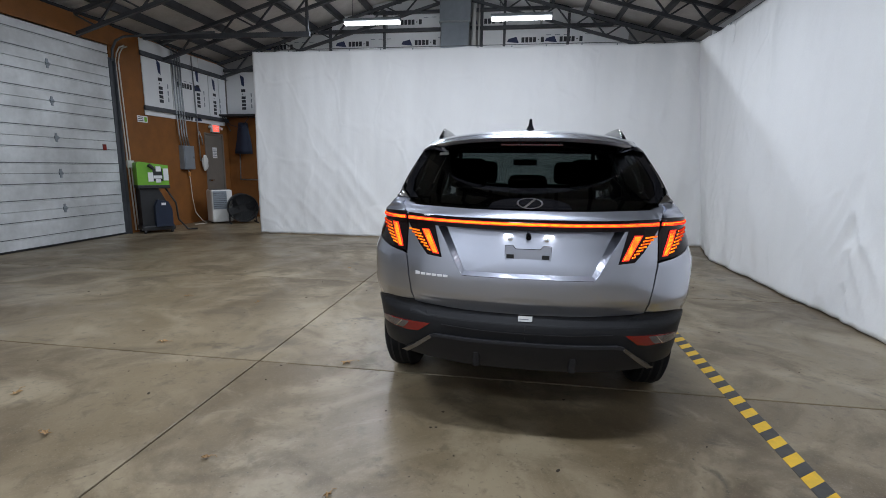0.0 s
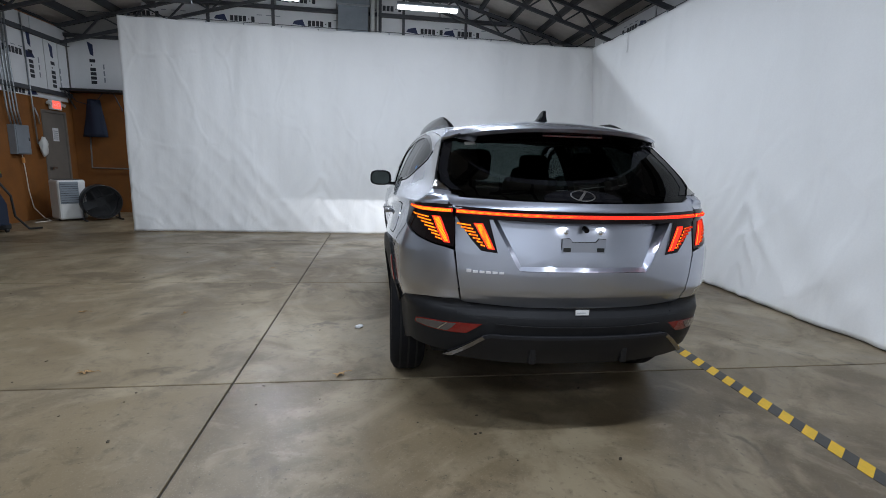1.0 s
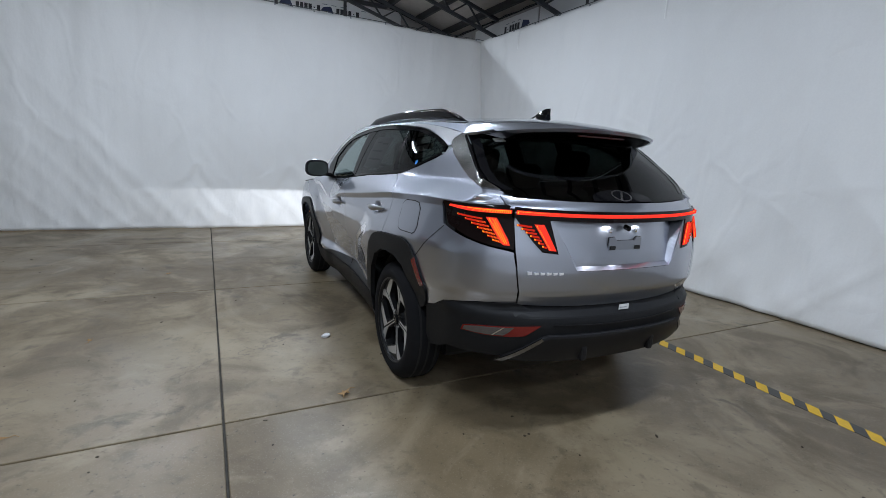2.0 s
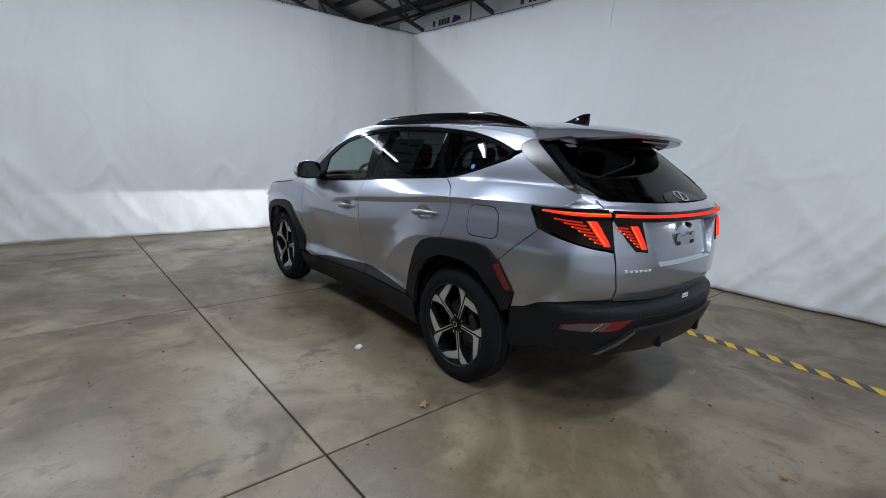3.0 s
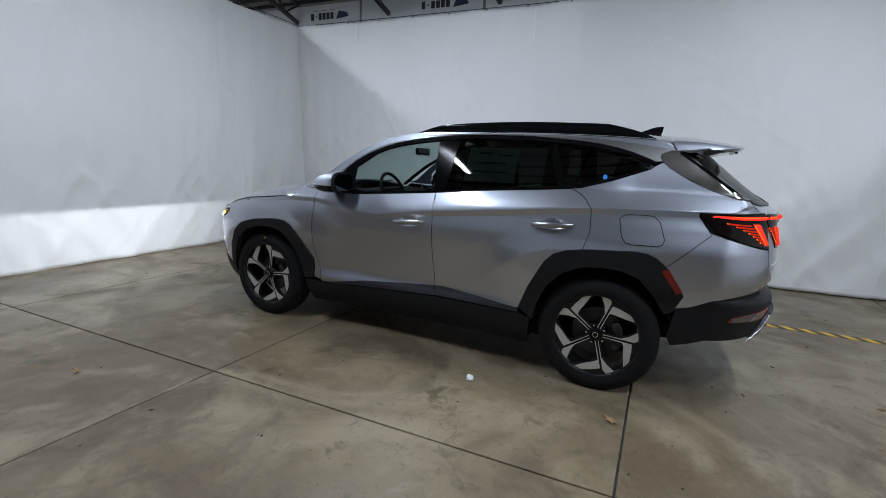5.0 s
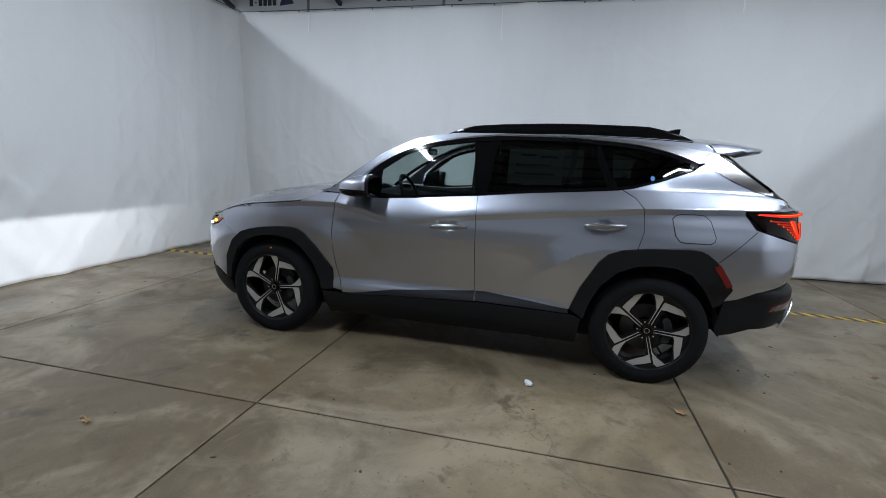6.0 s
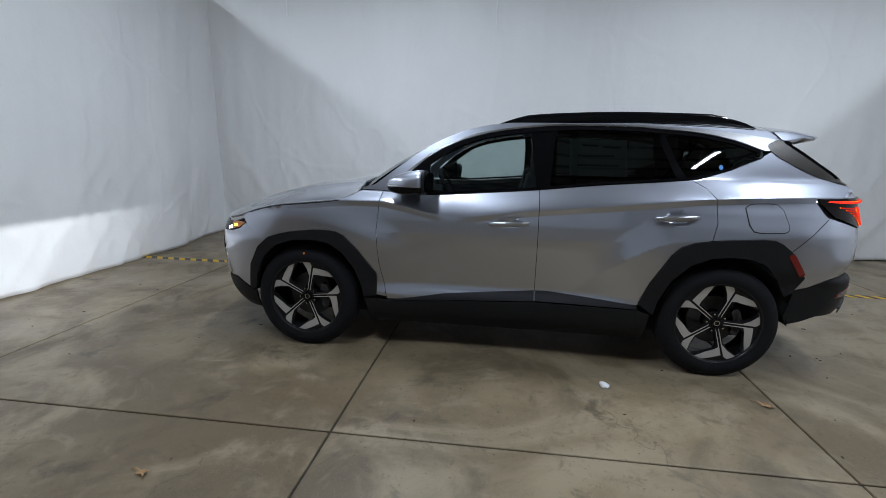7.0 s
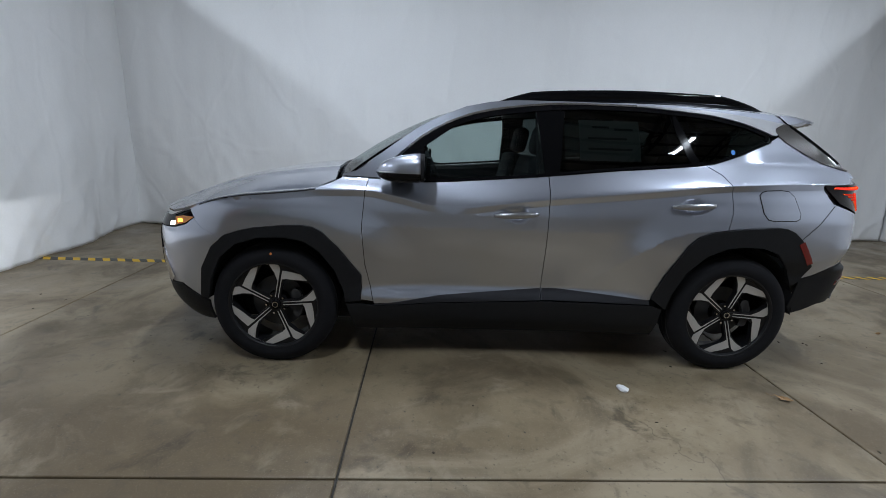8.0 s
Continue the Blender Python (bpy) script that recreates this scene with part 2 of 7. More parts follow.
M_TYRE = material("tyre_rubber", (0.010, 0.010, 0.0118), 0.8, gloss=0.12, vary=0.35, scale=25, bump=0.1, bump_scale=120, spread=(0.015, 0.0148, 0.0155))
M_ALLOY = material("machined_alloy", (0.62, 0.61, 0.60), 0.34, metal=0.6, fine=0.2, fine_scale=300)
M_RIMBLACK = material("black_alloy_paint", (0.007, 0.007, 0.008), 0.4, vary=0.2, scale=20, gloss=0.3, coat=0.1)
M_CHROME = material("satin_chrome", (0.72, 0.72, 0.73), 0.16, metal=1.0, fine=0.1, fine_scale=200)
M_MIRROR = material("dimmed_mirror_glass", (0.07, 0.085, 0.085), 0.02, metal=1.0)
M_SATIN = material("satin_silver_trim", (0.40, 0.40, 0.41), 0.30, metal=1.0, fine=0.10, fine_scale=60)
M_GARNISH = material("dark_chrome_garnish", (0.40, 0.385, 0.375), 0.17, metal=1.0, vary=0.2, scale=14, fine=0.1, fine_scale=60)
M_SKID = material("grey_skid_plate", (0.018, 0.0175, 0.019), 0.42, gloss=0.25, metal=0.3, vary=0.15, scale=20)
M_LAMPDARK = material("smoked_lens", (0.008, 0.005, 0.005), 0.06, vary=0.1, scale=20, gloss=0.18)
M_REDGLOW = glowing("lit_red_lamp", (1.0, 0.050, 0.030), 1.1, base=(0.2, 0.005, 0.005), rough=0.9)
M_REDDIM = glowing("lit_red_mesh", (1.0, 0.045, 0.020), 0.50, base=(0.15, 0.005, 0.005), rough=0.9)
M_ORANGEGLOW = glowing("lit_orange_lamp", (1.0, 0.40, 0.012), 1.7, base=(0.1, 0.03, 0.01), rough=0.9)
for lens in (M_REDGLOW, M_REDDIM, M_ORANGEGLOW):
    lens.node_tree.nodes["Principled BSDF"].inputs["Specular IOR Level"].default_value = 0.0
M_REFLECTOR = material("red_reflector", (0.17, 0.008, 0.007), 0.2, vary=0.2, scale=60, coat=0.5)
M_CLEARLENS = material("clear_lamp_lens", (0.13, 0.115, 0.115), 0.12, metal=0.4, vary=0.3, scale=40, coat=0.6)
M_AMBER = glowing("lit_amber_lamp", (1.0, 0.42, 0.04), 5.0, base=(0.5, 0.2, 0.02))
M_AMBERLENS = material("amber_lens", (0.55, 0.20, 0.03), 0.15, vary=0.2, scale=60, coat=0.5)
M_AMBERPAINT = material("orange_paint_dot", (0.8, 0.25, 0.06), 0.6)
M_WHITEGLOW = glowing("lit_white_lamp", (1.0, 0.98, 0.94), 9.0, base=(0.6, 0.6, 0.6))
M_GLASSFRONT = glass("front_side_glass", (0.62, 0.70, 0.69))
M_GLASSREAR = glass("privacy_glass", (0.075, 0.09, 0.087))
M_SEAT = material("black_upholstery", (0.010, 0.010, 0.011), 0.8, gloss=0.2, vary=0.3, scale=20, bump=0.1, bump_scale=150)
M_HEADLINER = material("grey_headliner", (0.22, 0.22, 0.22), 0.9, vary=0.1)
M_STICKER = material("white_sticker", (0.7, 0.7, 0.7), 0.5, vary=0.1)
M_WINDOWSTICKER = material("window_price_sheet", (0.82, 0.84, 0.84), 0.6, vary=0.15)
M_PRICEPRINT = material("grey_print", (0.25, 0.26, 0.26), 0.6, vary=0.1)
M_BADGE = material("bright_lettering", (0.72, 0.72, 0.74), 0.35, metal=0.3, vary=0.1, scale=40)
M_BRAKE = material("dull_brake_steel", (0.05, 0.05, 0.052), 0.5, metal=0.4, vary=0.3, scale=20)
M_CLADGREY = material("slate_grey_cladding", (0.026, 0.0265, 0.031), 0.5, vary=0.15, scale=30, gloss=0.2)
M_BRAKELENS = material("dark_red_lens", (0.06, 0.004, 0.004), 0.2, vary=0.2, scale=60, coat=0.5)
M_SKIDBRIGHT = material("bright_skid_corner", (0.25, 0.25, 0.265), 0.22, metal=1.0, fine=0.1)
M_TAPEWHITE = material("white_tape", (0.93, 0.93, 0.93), 0.3, vary=0.03)
M_BLUE = material("blue_sticker", (0.02, 0.25, 0.75), 0.4, vary=0.1)


# ---- building helpers ----
def mesh_object(name, bm, mat, smooth=False):
    me = bpy.data.meshes.new(name)
    bmesh.ops.recalc_face_normals(bm, faces=bm.faces)
    if smooth:
        for f in bm.faces:
            f.smooth = True
    bm.to_mesh(me)
    bm.free()
    me.materials.append(mat)
    return new(name, me)


def part(name, bm, mat, parent, label="", smooth=False):
    """Link a bmesh, in the parent's space, as one mesh object under a thing or a part."""
    ob = mesh_object(name, bm, mat, smooth)
    ob.parent = parent
    return tagged(ob, label) if label else ob


def thing(name, m, label, category, group="", kind=""):
    ob = new(name)
    ob.matrix_world = m
    ob.empty_display_size = 0.1
    return tagged(ob, label, category, group, kind)


def box(bm, lo, hi, bevel=0.0):
    r = bmesh.ops.create_cube(bm, size=1.0)
    c = [(a + b) / 2 for a, b in zip(lo, hi)]
    s = [abs(b - a) for a, b in zip(lo, hi)]
    for v in r["verts"]:
        v.co = Vector((v.co.x * s[0] + c[0], v.co.y * s[1] + c[1], v.co.z * s[2] + c[2]))
    if bevel:
        es = list({e for v in r["verts"] for e in v.link_edges})
        bmesh.ops.bevel(bm, geom=es, offset=bevel, segments=2, affect="EDGES", profile=0.5)
    return bm


def boxed(lo, hi, bevel=0.0):
    return box(bmesh.new(), lo, hi, bevel)


def tube(bm, a, b, r, r2=None, n=10):
    a, b = Vector(a), Vector(b)
    q = (b - a).to_track_quat("Z", "Y").to_matrix().to_4x4()
    bmesh.ops.create_cone(bm, cap_ends=True, segments=n, radius1=r, radius2=r if r2 is None else r2,
                          depth=(b - a).length, matrix=Matrix.Translation((a + b) / 2) @ q)
    return bm


def pipe(bm, pts, r, n=8):
    """A bent round tube through the points."""
    pts = [Vector(p) for p in pts]
    rings = []
    for i, p in enumerate(pts):
        d = (pts[min(i + 1, len(pts) - 1)] - pts[max(i - 1, 0)]).normalized()
        q = d.to_track_quat("Z", "Y").to_matrix()
        rings.append([bm.verts.new(p + q @ Vector((r * math.cos(k * math.tau / n), r * math.sin(k * math.tau / n), 0))) for k in range(n)])
    for u, v in zip(rings, rings[1:]):
        for k in range(n):
            bm.faces.new((u[k], u[(k + 1) % n], v[(k + 1) % n], v[k]))
    bm.faces.new(rings[0][::-1])
    bm.faces.new(rings[-1])
    return bm


def bar(bm, a, b, wide, high):
    """A straight rectangular bar from a to b; high is measured upwards."""
    a, b = Vector(a), Vector(b)
    d = (b - a).normalized()
    s = d.cross(Vector((0, 0, 1)))
    s = s.normalized() if s.length > 1e-4 else Vector((1, 0, 0))
    u = s.cross(d).normalized()
    vs = [[bm.verts.new(p + s * wide / 2 * i + u * high / 2 * j) for i, j in ((-1, -1), (1, -1), (1, 1), (-1, 1))] for p in (a, b)]
    for k in range(4):
        bm.faces.new((vs[0][k], vs[0][(k + 1) % 4], vs[1][(k + 1) % 4], vs[1][k]))
    bm.faces.new(vs[0][::-1])
    bm.faces.new(vs[1])
    return bm


def prism(pts, depth, axis="x", at=0.0):
    """A flat outline given thickness along one axis."""
    bm = bmesh.new()
    def put(a, b, d):
        return {"x": (d, a, b), "y": (a, d, b), "z": (a, b, d)}[axis]
    lo = [bm.verts.new(put(a, b, at)) for a, b in pts]
    hi = [bm.verts.new(put(a, b, at + depth)) for a, b in pts]
    bm.faces.new(lo[::-1])
    bm.faces.new(hi)
    for i in range(len(pts)):
        j = (i + 1) % len(pts)
        bm.faces.new((lo[i], lo[j], hi[j], hi[i]))
    return bm


def revolve(profile, n=48, axis="x"):
    """A turned ring: profile of (radius, offset along the axis), closed."""
    bm = bmesh.new()
    rings = []
    for k in range(n):
        a = k * math.tau / n
        c, s = math.cos(a), math.sin(a)
        rings.append([bm.verts.new((o, r * c, r * s) if axis == "x" else (r * c, r * s, o)) for r, o in profile])
    m = len(profile)
    for k in range(n):
        u, v = rings[k], rings[(k + 1) % n]
        for i in range(m):
            j = (i + 1) % m
            bm.faces.new((u[i], u[j], v[j], v[i]))
    return bm


def curve_of(*pts):
    """A smooth monotone curve through (x, y) pairs, flat beyond its ends."""
    pts = sorted(pts)
    xs, ys = [p[0] for p in pts], [p[1] for p in pts]
    d = [(ys[i + 1] - ys[i]) / (xs[i + 1] - xs[i]) for i in range(len(xs) - 1)]
    m = [d[0]] + [0 if d[i - 1] * d[i] <= 0 else 2 * d[i - 1] * d[i] / (d[i - 1] + d[i]) for i in range(1, len(d))] + [d[-1]]
    def f(x):
        if x <= xs[0]:
            return ys[0]
        if x >= xs[-1]:
            return ys[-1]
        i = max(k for k in range(len(xs) - 1) if xs[k] <= x)
        h = xs[i + 1] - xs[i]
        t = (x - xs[i]) / h
        return ((2 * t**3 - 3 * t**2 + 1) * ys[i] + (t**3 - 2 * t**2 + t) * h * m[i]
                + (-2 * t**3 + 3 * t**2) * ys[i + 1] + (t**3 - t**2) * h * m[i + 1])
    return f


# ---- large structure ----
SHEET_TOP = 3.575
BACK_Y, RIGHT_X, NEAR_Y = 9.2, 2.95, -1.40
LEFT_X, FAR_Y, EAST_X, SOUTH_Y = -7.8, 12.1, 3.62, -6.0
RIDGE_X, RIDGE_Z, SLOPE = -1.6, 5.66, 0.28
GATE_Y0, GATE_Y1, GATE_Z = 2.4, 8.45, 3.55


def roof_z(x):
    return RIDGE_Z - SLOPE * abs(x - RIDGE_X)


def build_walls():
    far = mesh_object("wall_north", prism([(LEFT_X - 0.15, 0), (EAST_X + 0.15, 0), (EAST_X + 0.15, roof_z(EAST_X)), (RIDGE_X, RIDGE_Z), (LEFT_X - 0.15, roof_z(LEFT_X))], 0.15, "y", FAR_Y), M_WALL)
    tagged(far, "grey end wall of the steel building", "wall", kind="structure")
    south = mesh_object("wall_south", prism([(LEFT_X - 0.15, 0), (EAST_X + 0.15, 0), (EAST_X + 0.15, roof_z(EAST_X)), (RIDGE_X, RIDGE_Z), (LEFT_X - 0.15, roof_z(LEFT_X))], 0.15, "y", SOUTH_Y - 0.15), M_WALL)
    tagged(south, "plain grey end wall of the building", "wall", kind="structure")
    east = mesh_object("wall_east", boxed((EAST_X, SOUTH_Y, 0), (EAST_X + 0.15, FAR_Y, roof_z(EAST_X))), M_WALL)
    tagged(east, "grey side wall behind the white sheet", "wall", kind="structure")
    bm = bmesh.new()
    plain = mesh_object("wall_west_plain", boxed((LEFT_X - 0.15, SOUTH_Y, 0), (LEFT_X, GATE_Y0, 3.93)), M_WALL)
    tagged(plain, "plain grey side wall beyond the overhead door", "wall", kind="structure")
    box(bm, (LEFT_X - 0.15, GATE_Y0, GATE_Z), (LEFT_X, GATE_Y1, 3.93))
    box(bm, (LEFT_X - 0.15, GATE_Y1, 0), (LEFT_X, 11.08, 3.93))
    box(bm, (LEFT_X - 0.15, 11.08, 2.17), (LEFT_X, 11.85, 3.93))
    box(bm, (LEFT_X - 0.15, 11.85, 0), (LEFT_X, FAR_Y, 3.93))
    west = mesh_object("wall_west", bm, M_PLY)
    tagged(west, "brown plywood side wall with door openings", "wall", kind="structure")
    # brown sheathing along the lower end wall
    ob = mesh_object("wall_panel", boxed((LEFT_X + 0.01, FAR_Y - 0.02, 0), (-4.0, FAR_Y - 0.003, 2.70)), M_PLY)
    tagged(ob, "brown plywood lining on the lower end wall", "wall panel", kind="structure")


def build_ceiling():
    bm = bmesh.new()
    for x0, x1 in ((LEFT_X - 0.2, RIDGE_X), (RIDGE_X, EAST_X + 0.2)):
        n = 24
        grid = [[bm.verts.new((x0 + (x1 - x0) * i / n, SOUTH_Y - 0.15 + (FAR_Y + 0.3 - SOUTH_Y) * j / 70,
                 roof_z(x0 + (x1 - x0) * i / n) + 0.20 + 0.035 * noise.noise((i * 0.8, j * 0.6, 3.0)))) for j in range(71)] for i in range(n + 1)]
        for i in range(n):
            for j in range(70):
                bm.faces.new((grid[i][j], grid[i + 1][j], grid[i + 1][j + 1], grid[i][j + 1]))
    ob = mesh_object("ceiling", bm, M_INSUL, smooth=True)
    tagged(ob, "dusty grey insulation blanket under the pitched roof", "ceiling", kind="structure")
    # purlins along the building
    for k in range(-8, 9):
        x = RIDGE_X + 0.72 * k
        if LEFT_X < x < EAST_X:
            b = bmesh.new()
            z = roof_z(x) + 0.10
            box(b, (x - 0.022, SOUTH_Y, z - 0.07), (x + 0.022, FAR_Y, z + 0.07))
            box(b, (x - 0.05, SOUTH_Y, z - 0.075), (x + 0.022, FAR_Y, z - 0.066))
            tagged(mesh_object("purlin", b, M_STEEL), "dark steel roof purlin", "purlin", "roof purlins", "structure")
    # open-web rafters
    y = FAR_Y - 0.25
    while y > SOUTH_Y:
        for sx in (-1, 1):
            x1 = LEFT_X if sx < 0 else EAST_X
            b = bmesh.new()
            top = lambda x: roof_z(x) + 0.0
            low = lambda x: roof_z(x) - 0.34
            bar(b, (RIDGE_X, y, top(RIDGE_X)), (x1, y, top(x1)), 0.07, 0.06)
            bar(b, (RIDGE_X, y, low(RIDGE_X)), (x1, y, low(x1)), 0.06, 0.06)
            n = 7
            for i in range(n):
                xa = RIDGE_X + (x1 - RIDGE_X) * i / n
                xb = RIDGE_X + (x1 - RIDGE_X) * (i + 1) / n
                xm = (xa + xb) / 2
                bar(b, (xa, y, top(xa)), (xm, y, low(xm)), 0.03, 0.03)
                bar(b, (xm, y, low(xm)), (xb, y, top(xb)), 0.03, 0.03)
            tagged(mesh_object("rafter", b, M_STEEL), "dark open-web steel rafter", "rafter", "roof rafters", "structure")
        y -= 2.03
    # tie beam with its hanger and a strut
    b = bmesh.new()
    bar(b, (LEFT_X, 9.35, 3.93), (-4.3, 9.6, 3.98), 0.06, 0.09)
    bar(b, (-4.35, 9.6, 3.95), (-4.35, 9.6, roof_z(-4.35)), 0.05, 0.05)
    tagged(mesh_object("tie_beam", b, M_STEEL), "dark steel tie beam under the roof", "beam", kind="structure")


def build_floor():
    base = mesh_object("floor", boxed((LEFT_X - 0.15, SOUTH_Y - 0.15, -0.3), (EAST_X + 0.15, FAR_Y + 0.15, -0.012)), M_JOINT)
    tagged(base, "concrete floor slab with dark saw-cut joints", "floor", kind="structure")
    xs = [LEFT_X - 0.15, -1.957, EAST_X + 0.15]
    ys = [SOUTH_Y - 0.15] + [3.165 + 2.438 * k for k in range(-3, 4)] + [FAR_Y + 0.15]
    for i in range(len(xs) - 1):
        for j in range(len(ys) - 1):
            g = 0.0055
            bm = boxed((xs[i] + g, ys[j] + g, -0.1), (xs[i + 1] - g, ys[j + 1] - g, 0.0), 0.005)
            part("slab", bm, M_FLOOR, base)


def clamp01(v):
    return max(0.0, min(1.0, v))


# seams of the sheets where the cloth gathers into nested chevrons, by seed: length along the sheet, strength
GATHERS = {1.0: ((1.6, 0.35), (3.17, 0.6), (4.6, 0.35), (6.1, 0.35)), 5.0: ((1.45, 0.5), (4.49, 1.0), (7.69, 0.9), (9.6, 0.4)), 8.0: ()}


def fold(u, v, seed, corner=-9.0):
    """Sag and creases of a hung sheet; u along it, v height from the floor, metres."""
    low = max(0.0, 1 - v / 2.6)
    near = math.exp(-((u - corner) / 0.75) ** 2)
    d = 0.050 * noise.noise((u * 0.35, v * 0.12, seed))
    d += 0.030 * low * noise.noise((u * 1.1 + v * 0.5, v * 0.8, seed + 4))
    # slanting creases near the foot
    for s, ph in ((1, 0.0), (-1, 1.7)):
        w = noise.noise((u * 1.9 + s * v * 1.6 + ph, v * 0.45, seed + 9))
        d += 0.068 * low ** 1.6 * max(0.0, w) ** 1.5
        w = abs(noise.noise((u * 1.3 + s * v * 1.1 + ph, v * 0.3, seed + 15)))
        d += 0.016 * (0.15 + low ** 1.5) * max(0.0, 1 - w * 7)
    # soft upright pleats
    d += 0.045 * noise.noise((u * 1.7 + 0.25 * v, v * 0.25, seed + 2)) + 0.07 * near * noise.noise((u * 2.6 + 0.15 * v, v * 0.2, seed + 6)) + 0.011 * noise.noise((u * 5.0 - 0.5 * v, v * 0.6, seed + 3))
    for u0, amount in GATHERS[seed]:
        du = abs(u - u0 - 0.06 * v)
        if du < 1.1:
            wob = 0.10 * noise.noise((u * 1.6, v * 1.4, seed + 21))
            crest = max(0.0, math.cos(math.tau * (v + 1.55 * du + wob) / 0.36))
            d += 0.030 * amount * math.exp(-(du / 0.42) ** 2) * crest ** 2 * clamp01(v / 0.2) * clamp01((1.75 - v) / 0.7)
            d -= 0.020 * amount * math.exp(-(du / 0.05) ** 2) * clamp01((1.9 - v) / 0.6)
    zig = 2 * abs((u * 1.05 + seed) % 1 - 0.5)
    d += 0.012 * max(0.0, noise.noise((u * 0.5, 2.0, seed))) * low * math.sin(9 * (v - 0.55 * zig)) * max(0.0, 1 - abs(v - 1.0) / 1.0)
    return d


def hung_sheet(name, label, place, length, step=0.045, seed=0.0, top=SHEET_TOP, corner=-9.0):
    """A hung vinyl sheet; place(u) gives the foot, the top and the inward normal of its plan."""
    bm = bmesh.new()
    nu, nv = int(length / step), int(top / step)
    grids = []
    for side in (0.0, -0.005):
        g = []
        for i in range(nu + 1):
            u = length * i / nu
            col = []
            for j in range(nv + 1):
                v = top * j / nv
                foot, head, nrm = place(u)
                p = Vector(foot).lerp(Vector(head), j / nv)
                z = 0.012 + (top - 0.012 + 0.018 * noise.noise((u * 1.3, 0, seed)) - 0.012 * abs(math.sin(u * math.pi / 0.61))) * j / nv
                n = Vector(nrm)
                q = p + n * (fold(u, v, seed, corner) + side)
                col.append(bm.verts.new((q.x, q.y, z)))
            g.append(col)
        grids.append(g)
    a, b = grids
    for i in range(nu):
        for j in range(nv):
            bm.faces.new((a[i][j], a[i + 1][j], a[i + 1][j + 1], a[i][j + 1]))
            bm.faces.new((b[i][j], b[i][j + 1], b[i + 1][j + 1], b[i + 1][j]))
    for i in range(nu):
        bm.faces.new((a[i][nv], a[i + 1][nv], b[i + 1][nv], b[i][nv]))
        bm.faces.new((a[i][0], b[i][0], b[i + 1][0], a[i + 1][0]))
    for j in range(nv):
        bm.faces.new((a[0][j], a[0][j + 1], b[0][j + 1], b[0][j]))
        bm.faces.new((a[nu][j], b[nu][j], b[nu][j + 1], a[nu][j + 1]))
    ob = mesh_object(name, bm, M_SHEET, smooth=True)
    tagged(ob, label, "sheet", "hung white sheets")
    # hanging clips along the head
    clip = None
    k = 0.15
    while k < length:
        foot, head, nrm = place(k)
        n = Vector(nrm)
        p = Vector(head) + n * fold(k, top, seed, corner)
        if clip is None:
            me = boxed((-0.009, -0.009, -0.016), (0.009, 0.009, 0.012), 0.003)
            first = part("clip", me, M_GREYMETAL, ob)
            clip = first.data
            c = first
        else:
            c = new("clip", clip)
            c.parent = ob
        c.location = (p.x, p.y, top - 0.004)
        k += 0.61
    return ob


def ease(v):
    v = max(0.0, min(1.0, v))
    return v * v * (3 - 2 * v)


def build_sheets():
    def back(u):
        x = -5.35 + u
        return ((x, BACK_Y + 0.03 + 0.22 * ease((x - 1.6) / 1.6), 0), (x + 0.02, BACK_Y, 0), (0, -1, 0))
    hung_sheet("hung_sheet", "white vinyl sheet hung as the long photo backdrop", back, 8.78, seed=1.0, corner=8.3)
    def right(u):
        y = BACK_Y + 0.34 - u
        x = RIGHT_X + 0.035 * min(4.4, max(0.0, 3.0 - y)) ** 1.7
        return ((x + 0.02 + 0.30 * ease((y - 7.6) / 1.9), y, 0), (x - 0.02, y, 0), (-1, 0, 0))
    hung_sheet("hung_sheet", "white vinyl sheet hung along the far side of the car", right, BACK_Y + 0.34 - NEAR_Y + 0.5, seed=5.0, corner=0.4)
    def near(u):
        x = 3.45 - u
        y = NEAR_Y - 0.55 * ease((x - 2.3) / 1.0)
        return ((x, y, 0), (x, y, 0), (0, 1, 0))
    hung_sheet("hung_sheet", "white vinyl sheet closing the near end of the booth", near, 8.75, seed=8.0)
    # strips of white tape near the head of the side sheet
    for y, z0 in ((8.0, 3.25), (5.0, 3.10), (1.97, 3.38)):
        foot, head, nrm = right(BACK_Y + 0.34 - y)
        x = head[0] - fold(BACK_Y + 0.34 - y, 3.4, 5.0, 0.4) - 0.012
        ob = mesh_object("tape_strip", boxed((x - 0.006, y - 0.009, z0), (x, y + 0.009, SHEET_TOP - 0.02), 0.002), M_TAPEWHITE)
        tagged(ob, "thin strip of white tape on the hung sheet", "tape", "tape strips")
    # wires that carry the sheets
    for a, b in (((LEFT_X + 1.9, BACK_Y, SHEET_TOP + 0.02), (EAST_X, BACK_Y, SHEET_TOP + 0.02)), ((RIGHT_X, FAR_Y, SHEET_TOP + 0.02), (RIGHT_X + 0.02, SOUTH_Y, SHEET_TOP + 0.02)),
                 ((-5.4, NEAR_Y, SHEET_TOP + 0.02), (EAST_X, NEAR_Y, SHEET_TOP + 0.02))):
        tagged(mesh_object("cable", tube(bmesh.new(), a, b, 0.006, n=6), M_STEEL), "thin steel cable that carries a sheet", "cable", "sheet cables", "structure")


